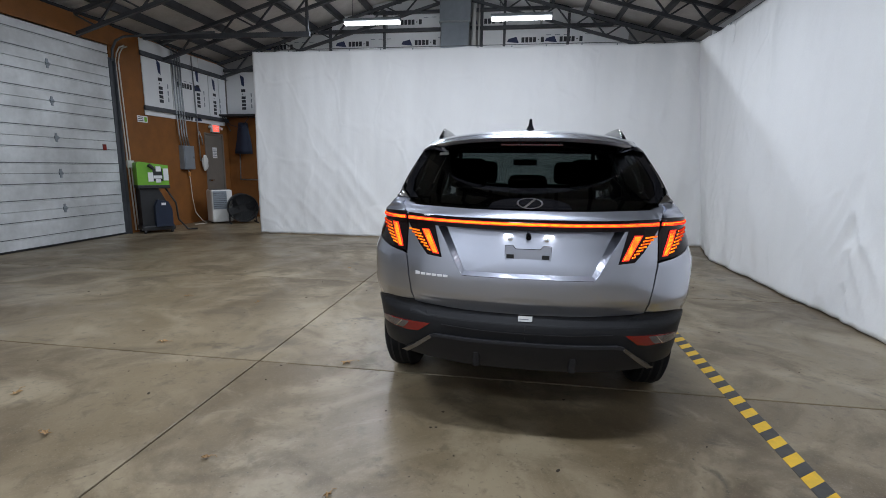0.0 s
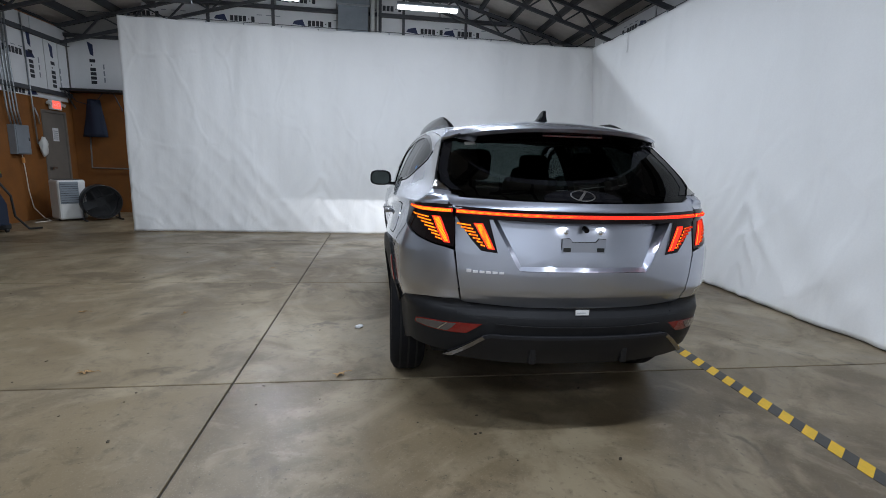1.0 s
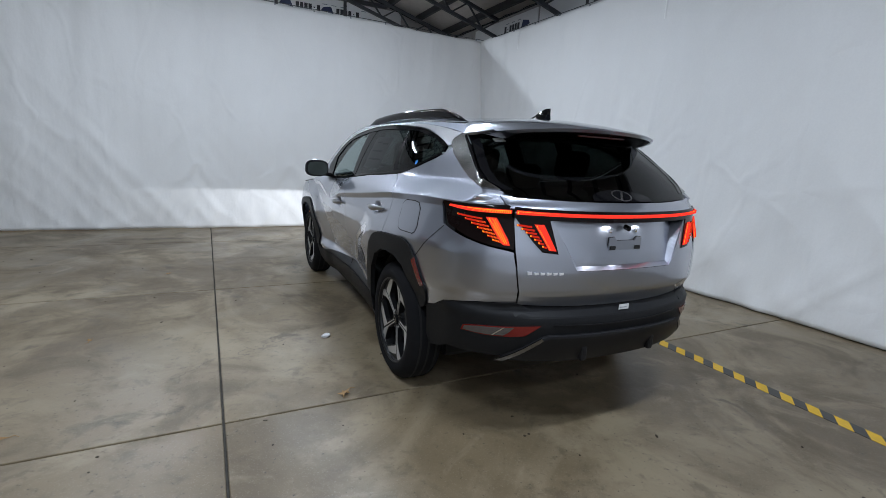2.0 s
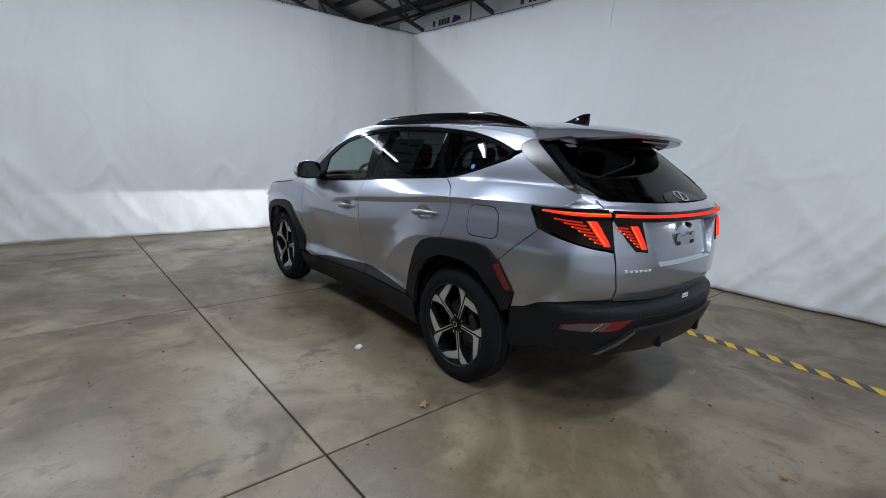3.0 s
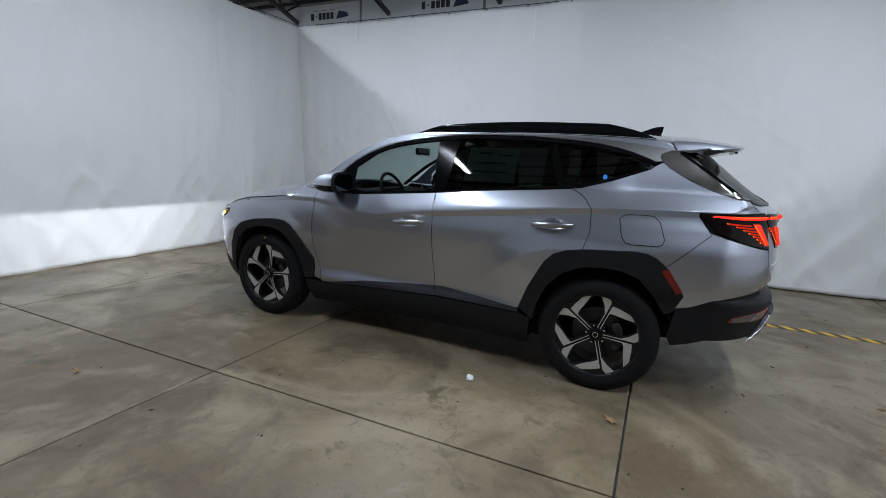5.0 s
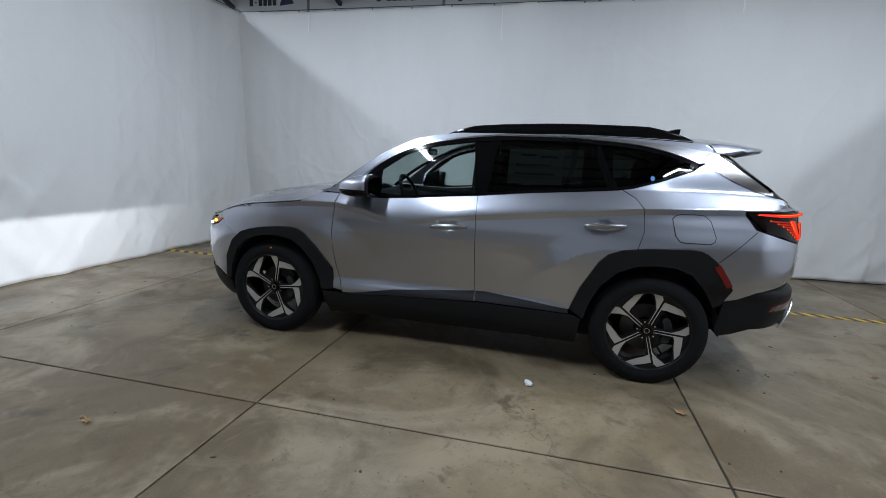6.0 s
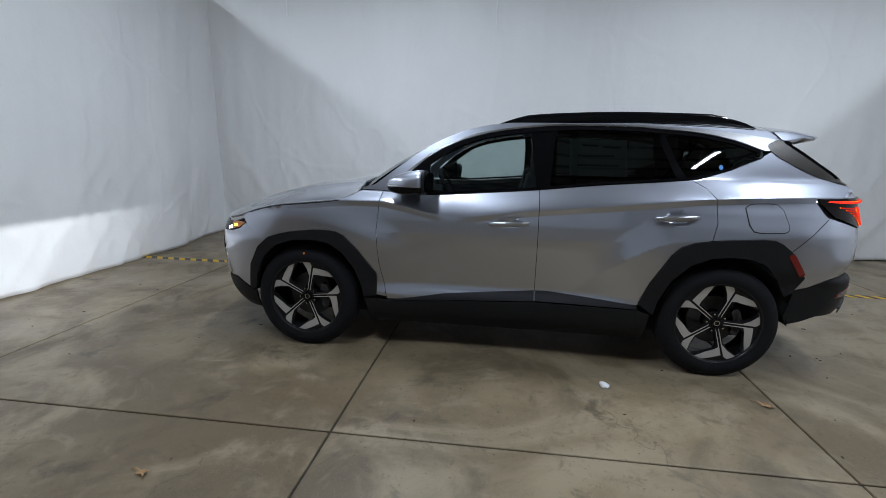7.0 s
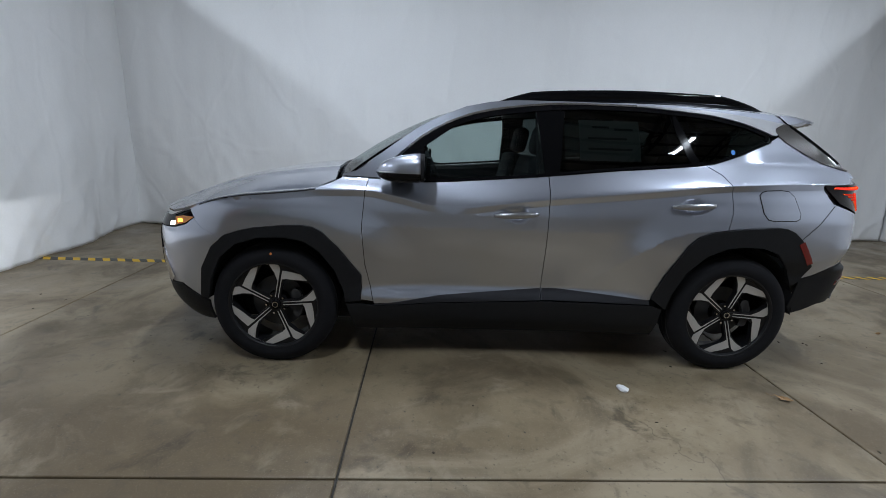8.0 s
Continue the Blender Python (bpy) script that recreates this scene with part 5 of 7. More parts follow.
        # door handles
        for (yc, zc), door in zip(HANDLES, (d1, d2)):
            rows = []
            for i in range(15):
                t = i / 14
                y = yc + 0.128 - 0.256 * t
                k = math.sin(math.pi * t)
                p = F(y, zc + 0.014 * (t - 0.5))
                hgt, th = 0.008 + 0.011 * k ** 0.7, 0.004 + 0.010 * k ** 0.6
                lift = 0.006 + 0.030 * k ** 0.45
                rows.append([(p.x + s * (lift + th * math.cos(a)), y, p.z + hgt * math.sin(a)) for a in [j * math.tau / 10 for j in range(10)]])
            part("door_handle", loft(rows, True), M_SATIN, door, "satin silver door handle", smooth=True)
        # mirror
        rows = []
        for i in range(13):
            t = i / 12
            y = 2.135 - 0.255 * t
            e = (1 - (1 - t) ** 2.6) ** 0.5 * (1.0 if t < 0.93 else 1.0 - 0.10 * (t - 0.93) / 0.07)
            zc = 1.195 - 0.022 * (1 - t)
            ww, hh = 0.105 * e + 0.004, 0.082 * e + 0.006
            xc = 0.99 - 0.02 * (1 - t)
            rows.append([(s * (xc + ww * math.copysign(abs(math.cos(a)) ** 0.75, math.cos(a))), y, zc + hh * math.copysign(abs(math.sin(a)) ** 0.75, math.sin(a)) * (1.0 if math.sin(a) > 0 else 0.78)) for a in [j * math.tau / 22 for j in range(22)]])
        mir = new("mirror")
        mir.parent = car
        bm = loft(rows, True)
        g = bm.verts[:] + bm.edges[:] + bm.faces[:]
        bmesh.ops.bisect_plane(bm, geom=g, plane_co=(0, 0, 1.176), plane_no=(0, 0, 1), clear_inner=True)
        part("cap", bm, M_PAINT, mir, "silver painted mirror cap", smooth=True)
        bm = loft([[(x * 0.995 + s * 0.004, y, z) for x, y, z in r] for r in rows], True)
        bmesh.ops.bisect_plane(bm, geom=bm.verts[:] + bm.edges[:] + bm.faces[:], plane_co=(0, 0, 1.176), plane_no=(0, 0, 1), clear_outer=True)
        part("base", bm, M_BLACK, mir, "gloss black mirror base", smooth=True)
        bm = loft([[(x + (x - s * 0.985) * 0.02, y + 0.002, z) for x, y, z in r] for r in rows[1:-1]], False)
        bmesh.ops.bisect_plane(bm, geom=bm.verts[:] + bm.edges[:] + bm.faces[:], plane_co=(0, 0, 1.183), plane_no=(0, 0, 1), clear_outer=True)
        bmesh.ops.bisect_plane(bm, geom=bm.verts[:] + bm.edges[:] + bm.faces[:], plane_co=(0, 0, 1.173), plane_no=(0, 0, 1), clear_inner=True)
        part("turn_signal", bm, M_CHROME, mir, "bright mirror strip", smooth=True)
        gm = bmesh.new()
        rim_pts = [(0.088 * math.copysign(abs(math.cos(a)) ** 0.6, math.cos(a)), 0.066 * math.copysign(abs(math.sin(a)) ** 0.6, math.sin(a)) * (1.0 if math.sin(a) > 0 else 0.85)) for a in [k * math.tau / 28 for k in range(28)]]
        fr = [gm.verts.new((px, -0.003, pz)) for px, pz in rim_pts]
        bk = [gm.verts.new((px, 0.003, pz)) for px, pz in rim_pts]
        gm.faces.new(fr)
        gm.faces.new(bk[::-1])
        for k in range(28):
            gm.faces.new((fr[k], fr[(k + 1) % 28], bk[(k + 1) % 28], bk[k]))
        part("mirror_glass", gm, M_MIRROR, mir, "mirror glass").matrix_local = pose(s * 0.99, 1.858, 1.197, 3, 0, 8 * s)
        bz = bmesh.new()
        edge_pts = [(px * 1.19, pz * 1.20) for px, pz in rim_pts]
        f0 = [bz.verts.new((px, -0.006, pz)) for px, pz in edge_pts]
        f1 = [bz.verts.new((px * 1.01, 0.012, pz * 1.01)) for px, pz in edge_pts]
        bz.faces.new(f0)
        bz.faces.new(f1[::-1])
        for k in range(28):
            bz.faces.new((f0[k], f0[(k + 1) % 28], f1[(k + 1) % 28], f1[k]))
        part("bezel", bz, M_CLAD, mir, "black mirror surround").matrix_local = pose(s * 0.99, 1.880, 1.197)
        part("arm", boxed((s * 0.84 if s > 0 else -0.94, 1.95, 1.128), (0.94 if s > 0 else -0.84, 2.07, 1.158), 0.008), M_BLACK, mir)
        # headlamp and front bumper
        def nq(x, z):
            yc, xc = nose_corner(z)
            return (yc + (xc - x), z)
        hl = panel("headlamp", [(3.155, 0.886), (3.22, 0.842), (3.30, 0.818), nq(0.70, 0.80), nq(0.58, 0.80), nq(0.58, 0.862), nq(0.72, 0.873)], F, M_LAMPDARK, car, off=0.004, step=0.03, label="headlamp, lit white and amber")
        panel("amber_lens", [(3.162, 0.884), (3.22, 0.846), (3.295, 0.826), (3.295, 0.872), (3.24, 0.884)], F, M_AMBERLENS, hl, off=0.006, gap=0, depth=0.003, step=0.02)
        panel("amber_lamp", [(3.235, 0.852), (3.27, 0.843), (3.272, 0.862), (3.24, 0.866)], F, M_AMBER, hl, off=0.009, gap=0, depth=0.003, step=0.02, label="lit amber lamp")
        panel("low_beam", [(3.295, 0.828), (3.33, 0.820), (3.33, 0.842), (3.297, 0.848)], F, M_WHITEGLOW, hl, off=0.009, gap=0, depth=0.003, step=0.02, label="lit white lamp")
        fb = [(3.17, 0.883), (3.22, 0.840), (3.30, 0.815), nq(0.70, 0.797), nq(0.30, 0.79), nq(0.0, 0.79), nq(0.0, 0.45), nq(0.6, 0.45), (3.30, 0.47), (3.18, 0.404), (3.145, 0.59), (3.07, 0.725), (3.02, 0.770), (3.12, 0.826)]
        panel("seam_flange", [(3.21, 0.862), (3.155, 0.884), (3.10, 0.848), (3.0, 0.795), (3.04, 0.748), (3.13, 0.80)], F, M_PAINT, car, off=-0.0025, gap=0, depth=0.003, step=0.03)
        panel("front_bumper", fb, F, M_PAINT, car, step=0.035)
        panel("bumper_blade", [(3.36, 0.50), nq(0.74, 0.66), nq(0.70, 0.66), nq(0.70, 0.47), (3.40, 0.455)], F, M_CHROME, car, off=0.006, gap=0, step=0.03, label="bright bumper blade")
        panel("front_skirt", [(3.18, 0.40), (3.30, 0.466), nq(0.6, 0.446), nq(0.0, 0.446), nq(0.0, 0.24), nq(0.6, 0.22), (3.13, 0.24), (3.13, 0.38)], F, M_CLAD, car, off=0.004, step=0.04, label="charcoal lower front bumper")
        panel("grille", [nq(0.56, 0.80), nq(0.0, 0.80), nq(0.0, 0.47), nq(0.60, 0.50), nq(0.68, 0.66)], F, M_BLACK, car, off=0.008, gap=0, step=0.05, label="dark front grille")
    # bonnet
    bon = []
    for x, y in along(lambda x: nose_y(x, 0.86) - 0.012, -0.80, 0.80, 20):
        bon.append((x, y))
    edge = [(half(y, hood_side(y) - 0.003) - 0.004, y) for y in (3.12, 3.02, 2.9, 2.75, 2.6, 2.5)]
    bon += edge + [(0.80, 2.385)] + [(x, 2.385 + 0.05 * (1 - (x / 0.8) ** 2)) for x in (0.6, 0.3, 0.0, -0.3, -0.6)] + [(-0.80, 2.385)] + [(-x, y) for x, y in edge[::-1]]
    panel("bonnet", bon, hood, M_PAINT, car, out=(0, 0.2, 1), gap=0.003)
    part("cowl", boxed((-0.66, 2.28, 1.00), (0.66, 2.46, 1.07), 0.02), M_CLAD, car, "black plastic cowl")
    for x0, x1 in ((-0.62, 0.02), (0.05, 0.6)):
        bm = bmesh.new()
        pipe(bm, [(x0, 2.45, 1.10), (x0 + 0.05, 2.46, 1.135), (x1, 2.46, 1.150)], 0.006)
        bar(bm, (x0 + 0.1, 2.455, 1.140), (x1 + 0.05, 2.45, 1.160), 0.010, 0.012)
        part("wiper", bm, M_CLAD, car, "black windscreen wiper")
    panel("windscreen", [(-1, 0), (1, 0), (1, 1), (-1, 1)], screen, M_GLASSFRONT, car, out=(0, 1, 0.8), gap=0, step=0.12, depth=0.004, label="clear windscreen")
    for s in (-1, 1):
        panel("screen_edge", [(s * 1.0, 0), (s * 1.015, 0), (s * 1.02, 1), (s * 0.955, 1), (s * 0.955, 0)], screen, M_BLACK, car, out=(0, 1, 0.8), off=0.002, gap=0, step=0.1)
    panel("screen_header", [(-1.0, 0.94), (1.0, 0.94), (1.0, 1.03), (-1.0, 1.03)], screen, M_BLACK, car, out=(0, 1, 0.8), off=0.002, gap=0, step=0.1)
    panel("screen_label", [(-0.90, 0.86), (-0.76, 0.86), (-0.76, 0.92), (-0.90, 0.92)], screen, M_STICKER, car, out=(0, 1, 0.8), off=0.003, gap=0, depth=0.001)
    # roof skin, rails and fin
    rp = [(x, 1.43 - 0.07 * (x / 0.6) ** 2) for x in (-0.60, -0.4, -0.2, 0, 0.2, 0.4, 0.60)] + [(roof_x(y) * 0.985, y) for y in (1.0, 0.5, 0.0, -0.296)] + [(-roof_x(y) * 0.985, y) for y in (-0.296, 0.0, 0.5, 1.0)]
    panel("roof", rp, roof, M_PAINT, car, out=(0, 0, 1), gap=0, step=0.06)
    for s in (-1, 1):
        rows = []
        for i in range(25):
            t = i / 24
            y = 1.54 - 1.74 * t
            lift = 0.070 * min(1, t / 0.16) ** 0.7 * min(1, (1 - t) / 0.16) ** 0.7
            x = (roof_x(y) - 0.045) * s
            zb = roof(x, y).z - (0.03 if i == 0 else 0)
            e = 0.022
            rows.append([(x - e * 0.6, y, zb + 0.004), (x + e * 0.6, y, zb + 0.004), (x + e * 0.5, y, zb + lift * 0.8 + 0.005), (x + e * 0.15, y, zb + lift + 0.006), (x - e * 0.3, y, zb + lift + 0.006), (x - e * 0.55, y, zb + lift * 0.8 + 0.005)])
        part("roof_rail", loft(rows, True), M_BLACK, car, "gloss black roof rail", smooth=True)
    rows = []
    for i in range(9):
        t = i / 8
        y = -0.04 - 0.17 * t
        zt = 0.010 + 0.060 * math.sin(t * math.pi / 2) ** 1.4
        w0 = 0.042 * (1 - 0.35 * t)
        z0 = roof(0, y).z - 0.004
        rows.append([(-w0, y, z0), (w0, y, z0), (w0 * 0.42, y - 0.01 * t, z0 + zt * 0.5), (0.007, y - 0.015 * t, z0 + zt), (-0.007, y - 0.015 * t, z0 + zt), (-w0 * 0.42, y - 0.01 * t, z0 + zt * 0.5)])
    part("antenna_fin", loft(rows, True), M_BLACK, car, "gloss black shark-fin antenna")
    # spoiler over the rear glass
    def spoiler_edge(x):
        return -0.735 + 0.10 * (abs(x) / 0.55) ** 2 + 0.12 * (abs(x) / 0.56) ** 6
    rows = []
    for i in range(33):
        a = -1 + 2 * i / 32
        k, drop = abs(a), clamp((abs(a) - 0.875) / 0.125)
        sg = 1 if a > 0 else -1
        xf = sg * (0.585 * min(1.0, k / 0.86) + 0.055 * drop)
        front = Vector((xf, -0.298 - 0.030 * drop, roof(clamp(xf, -0.585, 0.585), -0.30).z + 0.001 - 0.050 * drop))
        xe = 0.556 * a
        ye, ze = spoiler_edge(xe), 1.568 - 0.036 * k ** 2.5
        edge = Vector((xe, ye, ze))
        mid = front.lerp(edge, 0.5) + Vector((0, 0, 0.010 * (1 - drop)))
        low = 1 - 0.75 * drop
        rows.append([front, front.lerp(mid, 0.5) + Vector((0, 0, 0.003 * (1 - drop))), mid, edge + Vector((0, 0.02, 0.004)), edge - Vector((0, 0, 0.006)), edge + Vector((0, 0.012, -0.022 * low)),
                     Vector((xe * 0.99, ye + 0.13, ze - 0.048 * low)), Vector((xf * 0.985, -0.40, min(front.z - 0.012, 1.52)))])
    part("rear_spoiler", loft(rows, True), M_PAINT, car, "silver rear roof spoiler", smooth=True).data.set_sharp_from_angle(angle=radians(28))
    part("spoiler_underside", loft([[(p.x * 0.975, p.y, p.z - 0.003) for p in r[5:8]] for r in rows[2:-2]]), M_BLACK, car, "black underside of the spoiler")
    part("brake_lamp", boxed((-0.16, -0.690, 1.522), (0.16, -0.670, 1.534), 0.003), M_BRAKELENS, car, "dark red high brake lamp")
    # tailgate
    skin = ([(-0.618, 1.125), (-0.618, 0.97), (-0.603, 0.84), (-0.578, 0.705), (-0.3, 0.692), (0, 0.688), (0.3, 0.692), (0.578, 0.705), (0.603, 0.84), (0.618, 0.97), (0.618, 1.125)]
            + [(0.452, 1.125), (0.335, 0.905), (0.315, 0.880), (-0.315, 0.880), (-0.335, 0.905), (-0.452, 1.125)])
    gate = new("tailgate")
    gate.parent = car
    tagged(gate, "silver tailgate with a recessed plate area")
    panel("skin", skin, tail, M_PAINT, gate, gap=0.001, step=0.04, cut=0.02)
    sunk = lambda x, z: tail(x, z) + Vector((0, 0.026 + 0.18 * clamp(z - 0.90, 0.0, 0.22), 0))
    panel("plate_recess", [(-0.434, 1.128), (-0.318, 0.897), (0.318, 0.897), (0.434, 1.128)], sunk, M_PAINT, gate, gap=0, step=0.06)
    def recess_wall(pa, pb):
        rws = []
        for i in range(13):
            t = i / 12
            a = (pa[0][0] + (pb[0][0] - pa[0][0]) * t, pa[0][1] + (pb[0][1] - pa[0][1]) * t)
            b = (pa[1][0] + (pb[1][0] - pa[1][0]) * t, pa[1][1] + (pb[1][1] - pa[1][1]) * t)
            rws.append([tail(*a), sunk(*b)])
        return loft(rws)
    part("recess_edge", recess_wall(((-0.333, 0.881), (-0.307, 0.899)), ((0.333, 0.881), (0.307, 0.899))), M_PAINT, gate)
    for s in (-1, 1):
        part("recess_edge", recess_wall(((s * 0.333, 0.881), (s * 0.307, 0.899)), ((s * 0.452, 1.125), (s * 0.420, 1.125))), M_PAINT, gate)
    panel("upper_skin", [(-0.628, 1.165), (0.628, 1.165), (0.643, 1.185), (0.655, 1.222), (0.58, 1.213), (0.3, 1.206), (0, 1.204), (-0.3, 1.206), (-0.58, 1.213), (-0.655, 1.222), (-0.643, 1.185)], tail, M_PAINT, gate, gap=0.001, step=0.04)
    bowed = lambda x, z: tail(x, z - 0.010 * (1 - (x / 0.62) ** 2))
    lb = panel("lamp_bar", [(-0.618, 1.172), (-0.618, 1.122), (0.618, 1.122), (0.618, 1.172)], bowed, M_LAMPDARK, gate, off=0.006, gap=0.001, step=0.05, label="smoked lamp bar across the tailgate")
    lit_lens("light_bar", [(-0.612, 1.158), (-0.612, 1.143), (0.612, 1.143), (0.612, 1.158)], bowed, lb, 0.010, core=0.0035, step=0.05, label="lit red light bar")
    for s in (-1, 1):
        c = panel("tail_lamp", [(s * x, z) for x, z in ((0.612, 1.122), (0.466, 1.122), (0.424, 0.962), (0.50, 0.970), (0.545, 1.02))], tail, M_LAMPDARK, gate, off=0.005, gap=0, step=0.04, label="smoked lens tail lamp, lit red")
        lit_lens("light_strip", [(s * x, z) for x, z in ((0.535, 1.098), (0.493, 1.098), (0.437, 0.978), (0.470, 0.980))], tail, c, 0.008, core=0.005)
        for i in range(7):
            z = 1.090 - 0.0155 * i
            x0 = 0.546 - 0.0105 * i
            far = 0.062 - 0.007 * i
            lit_lens("light_scale", [(s * x0, z), (s * (x0 + far), z + 0.006), (s * (x0 + far), z - 0.003), (s * x0, z - 0.009)], tail, c, 0.007, core=0.0012, ribs=M_REDDIM)
    # plate holder, plate lamps, camera, lettering
    br = prism([(-0.110, 0.962), (0.110, 0.962), (0.110, 1.034), (0.075, 1.036), (0.06, 1.018), (-0.06, 1.018), (-0.075, 1.036), (-0.110, 1.034)], 0.006, "y", tail_y(0, 1.0) + 0.036)
    rim_bm = prism([(-0.112, 0.960), (0.112, 0.960), (0.112, 1.036), (0.0735, 1.038), (0.0585, 1.020), (-0.0585, 1.020), (-0.0735, 1.038), (-0.112, 1.036)], 0.004, "y", tail_y(0, 1.0) + 0.041)
    part("holder_rim", rim_bm, M_INNER, gate)
    plate = part("plate_holder", br, M_PAINT, gate, "empty plate holder")
    for x in (-0.085, 0.085):
        part("holder_slot", boxed((x - 0.018, tail_y(0, 1.0) + 0.031, 0.972), (x + 0.018, tail_y(0, 1.0) + 0.037, 0.992), 0.001), M_INNER, plate)
    for x in (-0.088, 0.088):
        part("bolt", revolve([(0.003, -0.007), (0.011, -0.004), (0.011, 0.0), (0.003, 0.0)], 16, "z"), M_CHROME, gate).matrix_local = pose(x, tail_y(x, 1.064) + 0.053, 1.064, -90)
    for x in (-0.10, 0.10):
        part("plate_lamp", boxed((x - 0.012, -0.905, 1.090), (x + 0.012, -0.893, 1.094), 0.001), M_WHITEGLOW, gate, "lit white plate lamp")
        d = bpy.data.lights.new("plate_light", "AREA")
        d.shape, d.size, d.size_y, d.energy, d.color = "RECTANGLE", 0.03, 0.012, 0.25, (0.93, 0.98, 1.05)
        o = new("plate_light", d)
        o.matrix_world = CAR @ look((x, -0.925, 1.086), (x, -0.900, 0.95))
    part("camera_eye", tube(bmesh.new(), (0, -0.925, 1.086), (0, -0.955, 1.078), 0.013, n=14), M_BLACK, gate)
    bm = bmesh.new()
    for i in range(6):
        x = -0.565 + 0.030 * i
        y = tail_y(x + 0.01, 0.865)
        h = 0.024 if i == 0 else 0.018
        box(bm, (x, y - 0.005, 0.864), (x + 0.023, y + 0.004, 0.862 + h * 0.7))
    part("badge_bars", bm, M_BADGE, gate, "plain chrome badge bars")
    # rear glass
    gx = [(half(y, z) - 0.004, z) for y, z in GLASS_SIDE[::-1]] + [(0.56, 1.55)]
    low_edge = [(0.635, 1.228), (0.58, 1.215), (0.3, 1.208), (0, 1.206), (-0.3, 1.208), (-0.58, 1.215), (-0.635, 1.228)]
    rg = low_edge[::-1] + gx + [(-x, z) for x, z in gx[::-1]]
    gl = panel("rear_glass", rg, tail, M_GLASSREAR, gate, off=0.002, gap=0.001, depth=0.004, step=0.06, label="dark privacy rear glass")
    for s in (-1, 1):
        panel("glass_edge", [(s * (x - 0.001), z) for x, z in gx] + [(s * (x - 0.045), z) for x, z in gx[::-1]], tail, M_BLACK, gl, off=0.004, gap=0)
    panel("glass_edge", [(-0.55, 1.497), (0.55, 1.497), (0.55, 1.55), (-0.55, 1.55)], tail, M_BLACK, gl, off=0.004, gap=0)
    dome = [(0.20 * math.cos(math.pi * k / 16), 1.208 + 0.050 * math.sin(math.pi * k / 16) ** 0.8) for k in range(17)]
    panel("badge_field", dome, tail, M_BLACK, gl, off=0.005, gap=0, depth=0.002)
    ell = lambda a, r: (0.064 * r * math.cos(a), 1.232 + 0.024 * r * math.sin(a))
    panel("badge_ring", [ell(k * math.tau / 32, 1.0) for k in range(33)] + [ell(k * math.tau / 32, 0.86) for k in range(32, -1, -1)], tail, M_CHROME, gl, off=0.008, gap=0, depth=0.004, step=0.2, label="plain chrome oval badge")
    panel("badge_bar", [(-0.030, 1.215), (-0.018, 1.213), (0.030, 1.249), (0.018, 1.252)], tail, M_CHROME, gl, off=0.008, gap=0, depth=0.004, step=0.2)
    panel("sticker", [(-0.52, 1.472), (-0.465, 1.476), (-0.467, 1.492), (-0.522, 1.488)], tail, M_STICKER, gl, off=0.005, gap=0, depth=0.001, label="small white sticker on the rear glass")
    # bumper middle, step and skid plate
    part("bumper_shelf", loft([[(x, tail_y(x, 0.70) + 0.03, 0.712), (x, tail_y(x, 0.70) + 0.012, 0.690), (x, tail_y(x, 0.67) - 0.003, 0.672), (x, tail_y(x, 0.65) - 0.004, 0.650)] for x in [-0.60 + 1.2 * i / 24 for i in range(25)]]), M_CLAD, car, "black bumper step", smooth=True)
    label_y = tail_y(0, 0.665)
    part("bumper_label", boxed((-0.034, label_y - 0.012, 0.668), (0.034, label_y - 0.010, 0.695)), M_STICKER, car, "small white label on the bumper")
    part("label_bar", boxed((-0.028, label_y - 0.0132, 0.678), (0.018, label_y - 0.0118, 0.681)), M_GREYMETAL, car)
    skid = [(-0.625, 0.44), (-0.60, 0.432), (-0.30, 0.422), (0.30, 0.422), (0.60, 0.432), (0.625, 0.44), (0.47, 0.556), (0.44, 0.566), (-0.44, 0.566), (-0.47, 0.556)]
    panel("skid_plate", skid, tail, M_SKID, car, off=0.022, depth=0.022, gap=0, step=0.05, label="grey skid plate on the bumper")
    panel("skid_edge", [(-0.463, 0.546), (-0.435, 0.556), (0.435, 0.556), (0.463, 0.546), (0.475, 0.560), (0.445, 0.571), (-0.445, 0.571), (-0.475, 0.560)], tail, M_CLADGREY, car, off=0.026, depth=0.006, gap=0, step=0.05)
    for s in (-1, 1):
        panel("skid_corner", [(s * 0.645, 0.425), (s * 0.61, 0.425), (s * 0.463, 0.546), (s * 0.475, 0.560)], tail, M_SKIDBRIGHT, car, off=0.026, depth=0.006, gap=0, step=0.03, label="bright corner of the skid plate")
    for x in (-0.235, 0.235):
        part("skid_rib", boxed((x - 0.018, -0.992, 0.418), (x + 0.018, -0.95, 0.50), 0.01), M_SKID, car)
    part("rear_crossmember", boxed((-0.62, -0.72, 0.43), (0.62, -0.45, 0.60), 0.03), M_INNER, car)
    # interior
    part("headliner", loft([[roof(x * roof_x(y) * 0.93, y) - Vector((0, 0, 0.03)) for x in (-1, -0.6, 0, 0.6, 1)] for y in (1.25, 0.8, 0.3, -0.2, -0.42)]), M_HEADLINER, car, "grey headliner")
    part("dashboard", loft([[(x, 2.34, 1.10), (x, 2.1, 1.10 + 0.02 * math.cos(x * 4)), (x, 1.94, 1.06), (x, 1.88, 0.96), (x, 1.92, 0.70), (x, 2.3, 0.6)] for x in (-0.78, -0.6, -0.4, -0.2, 0, 0.2, 0.4, 0.6, 0.78)], True), M_SEAT, car, "black dashboard")
    sw = revolve([(0.165 + 0.014 * math.cos(a), 0.014 * math.sin(a)) for a in [j * math.tau / 8 for j in range(8)]], 32, "z")
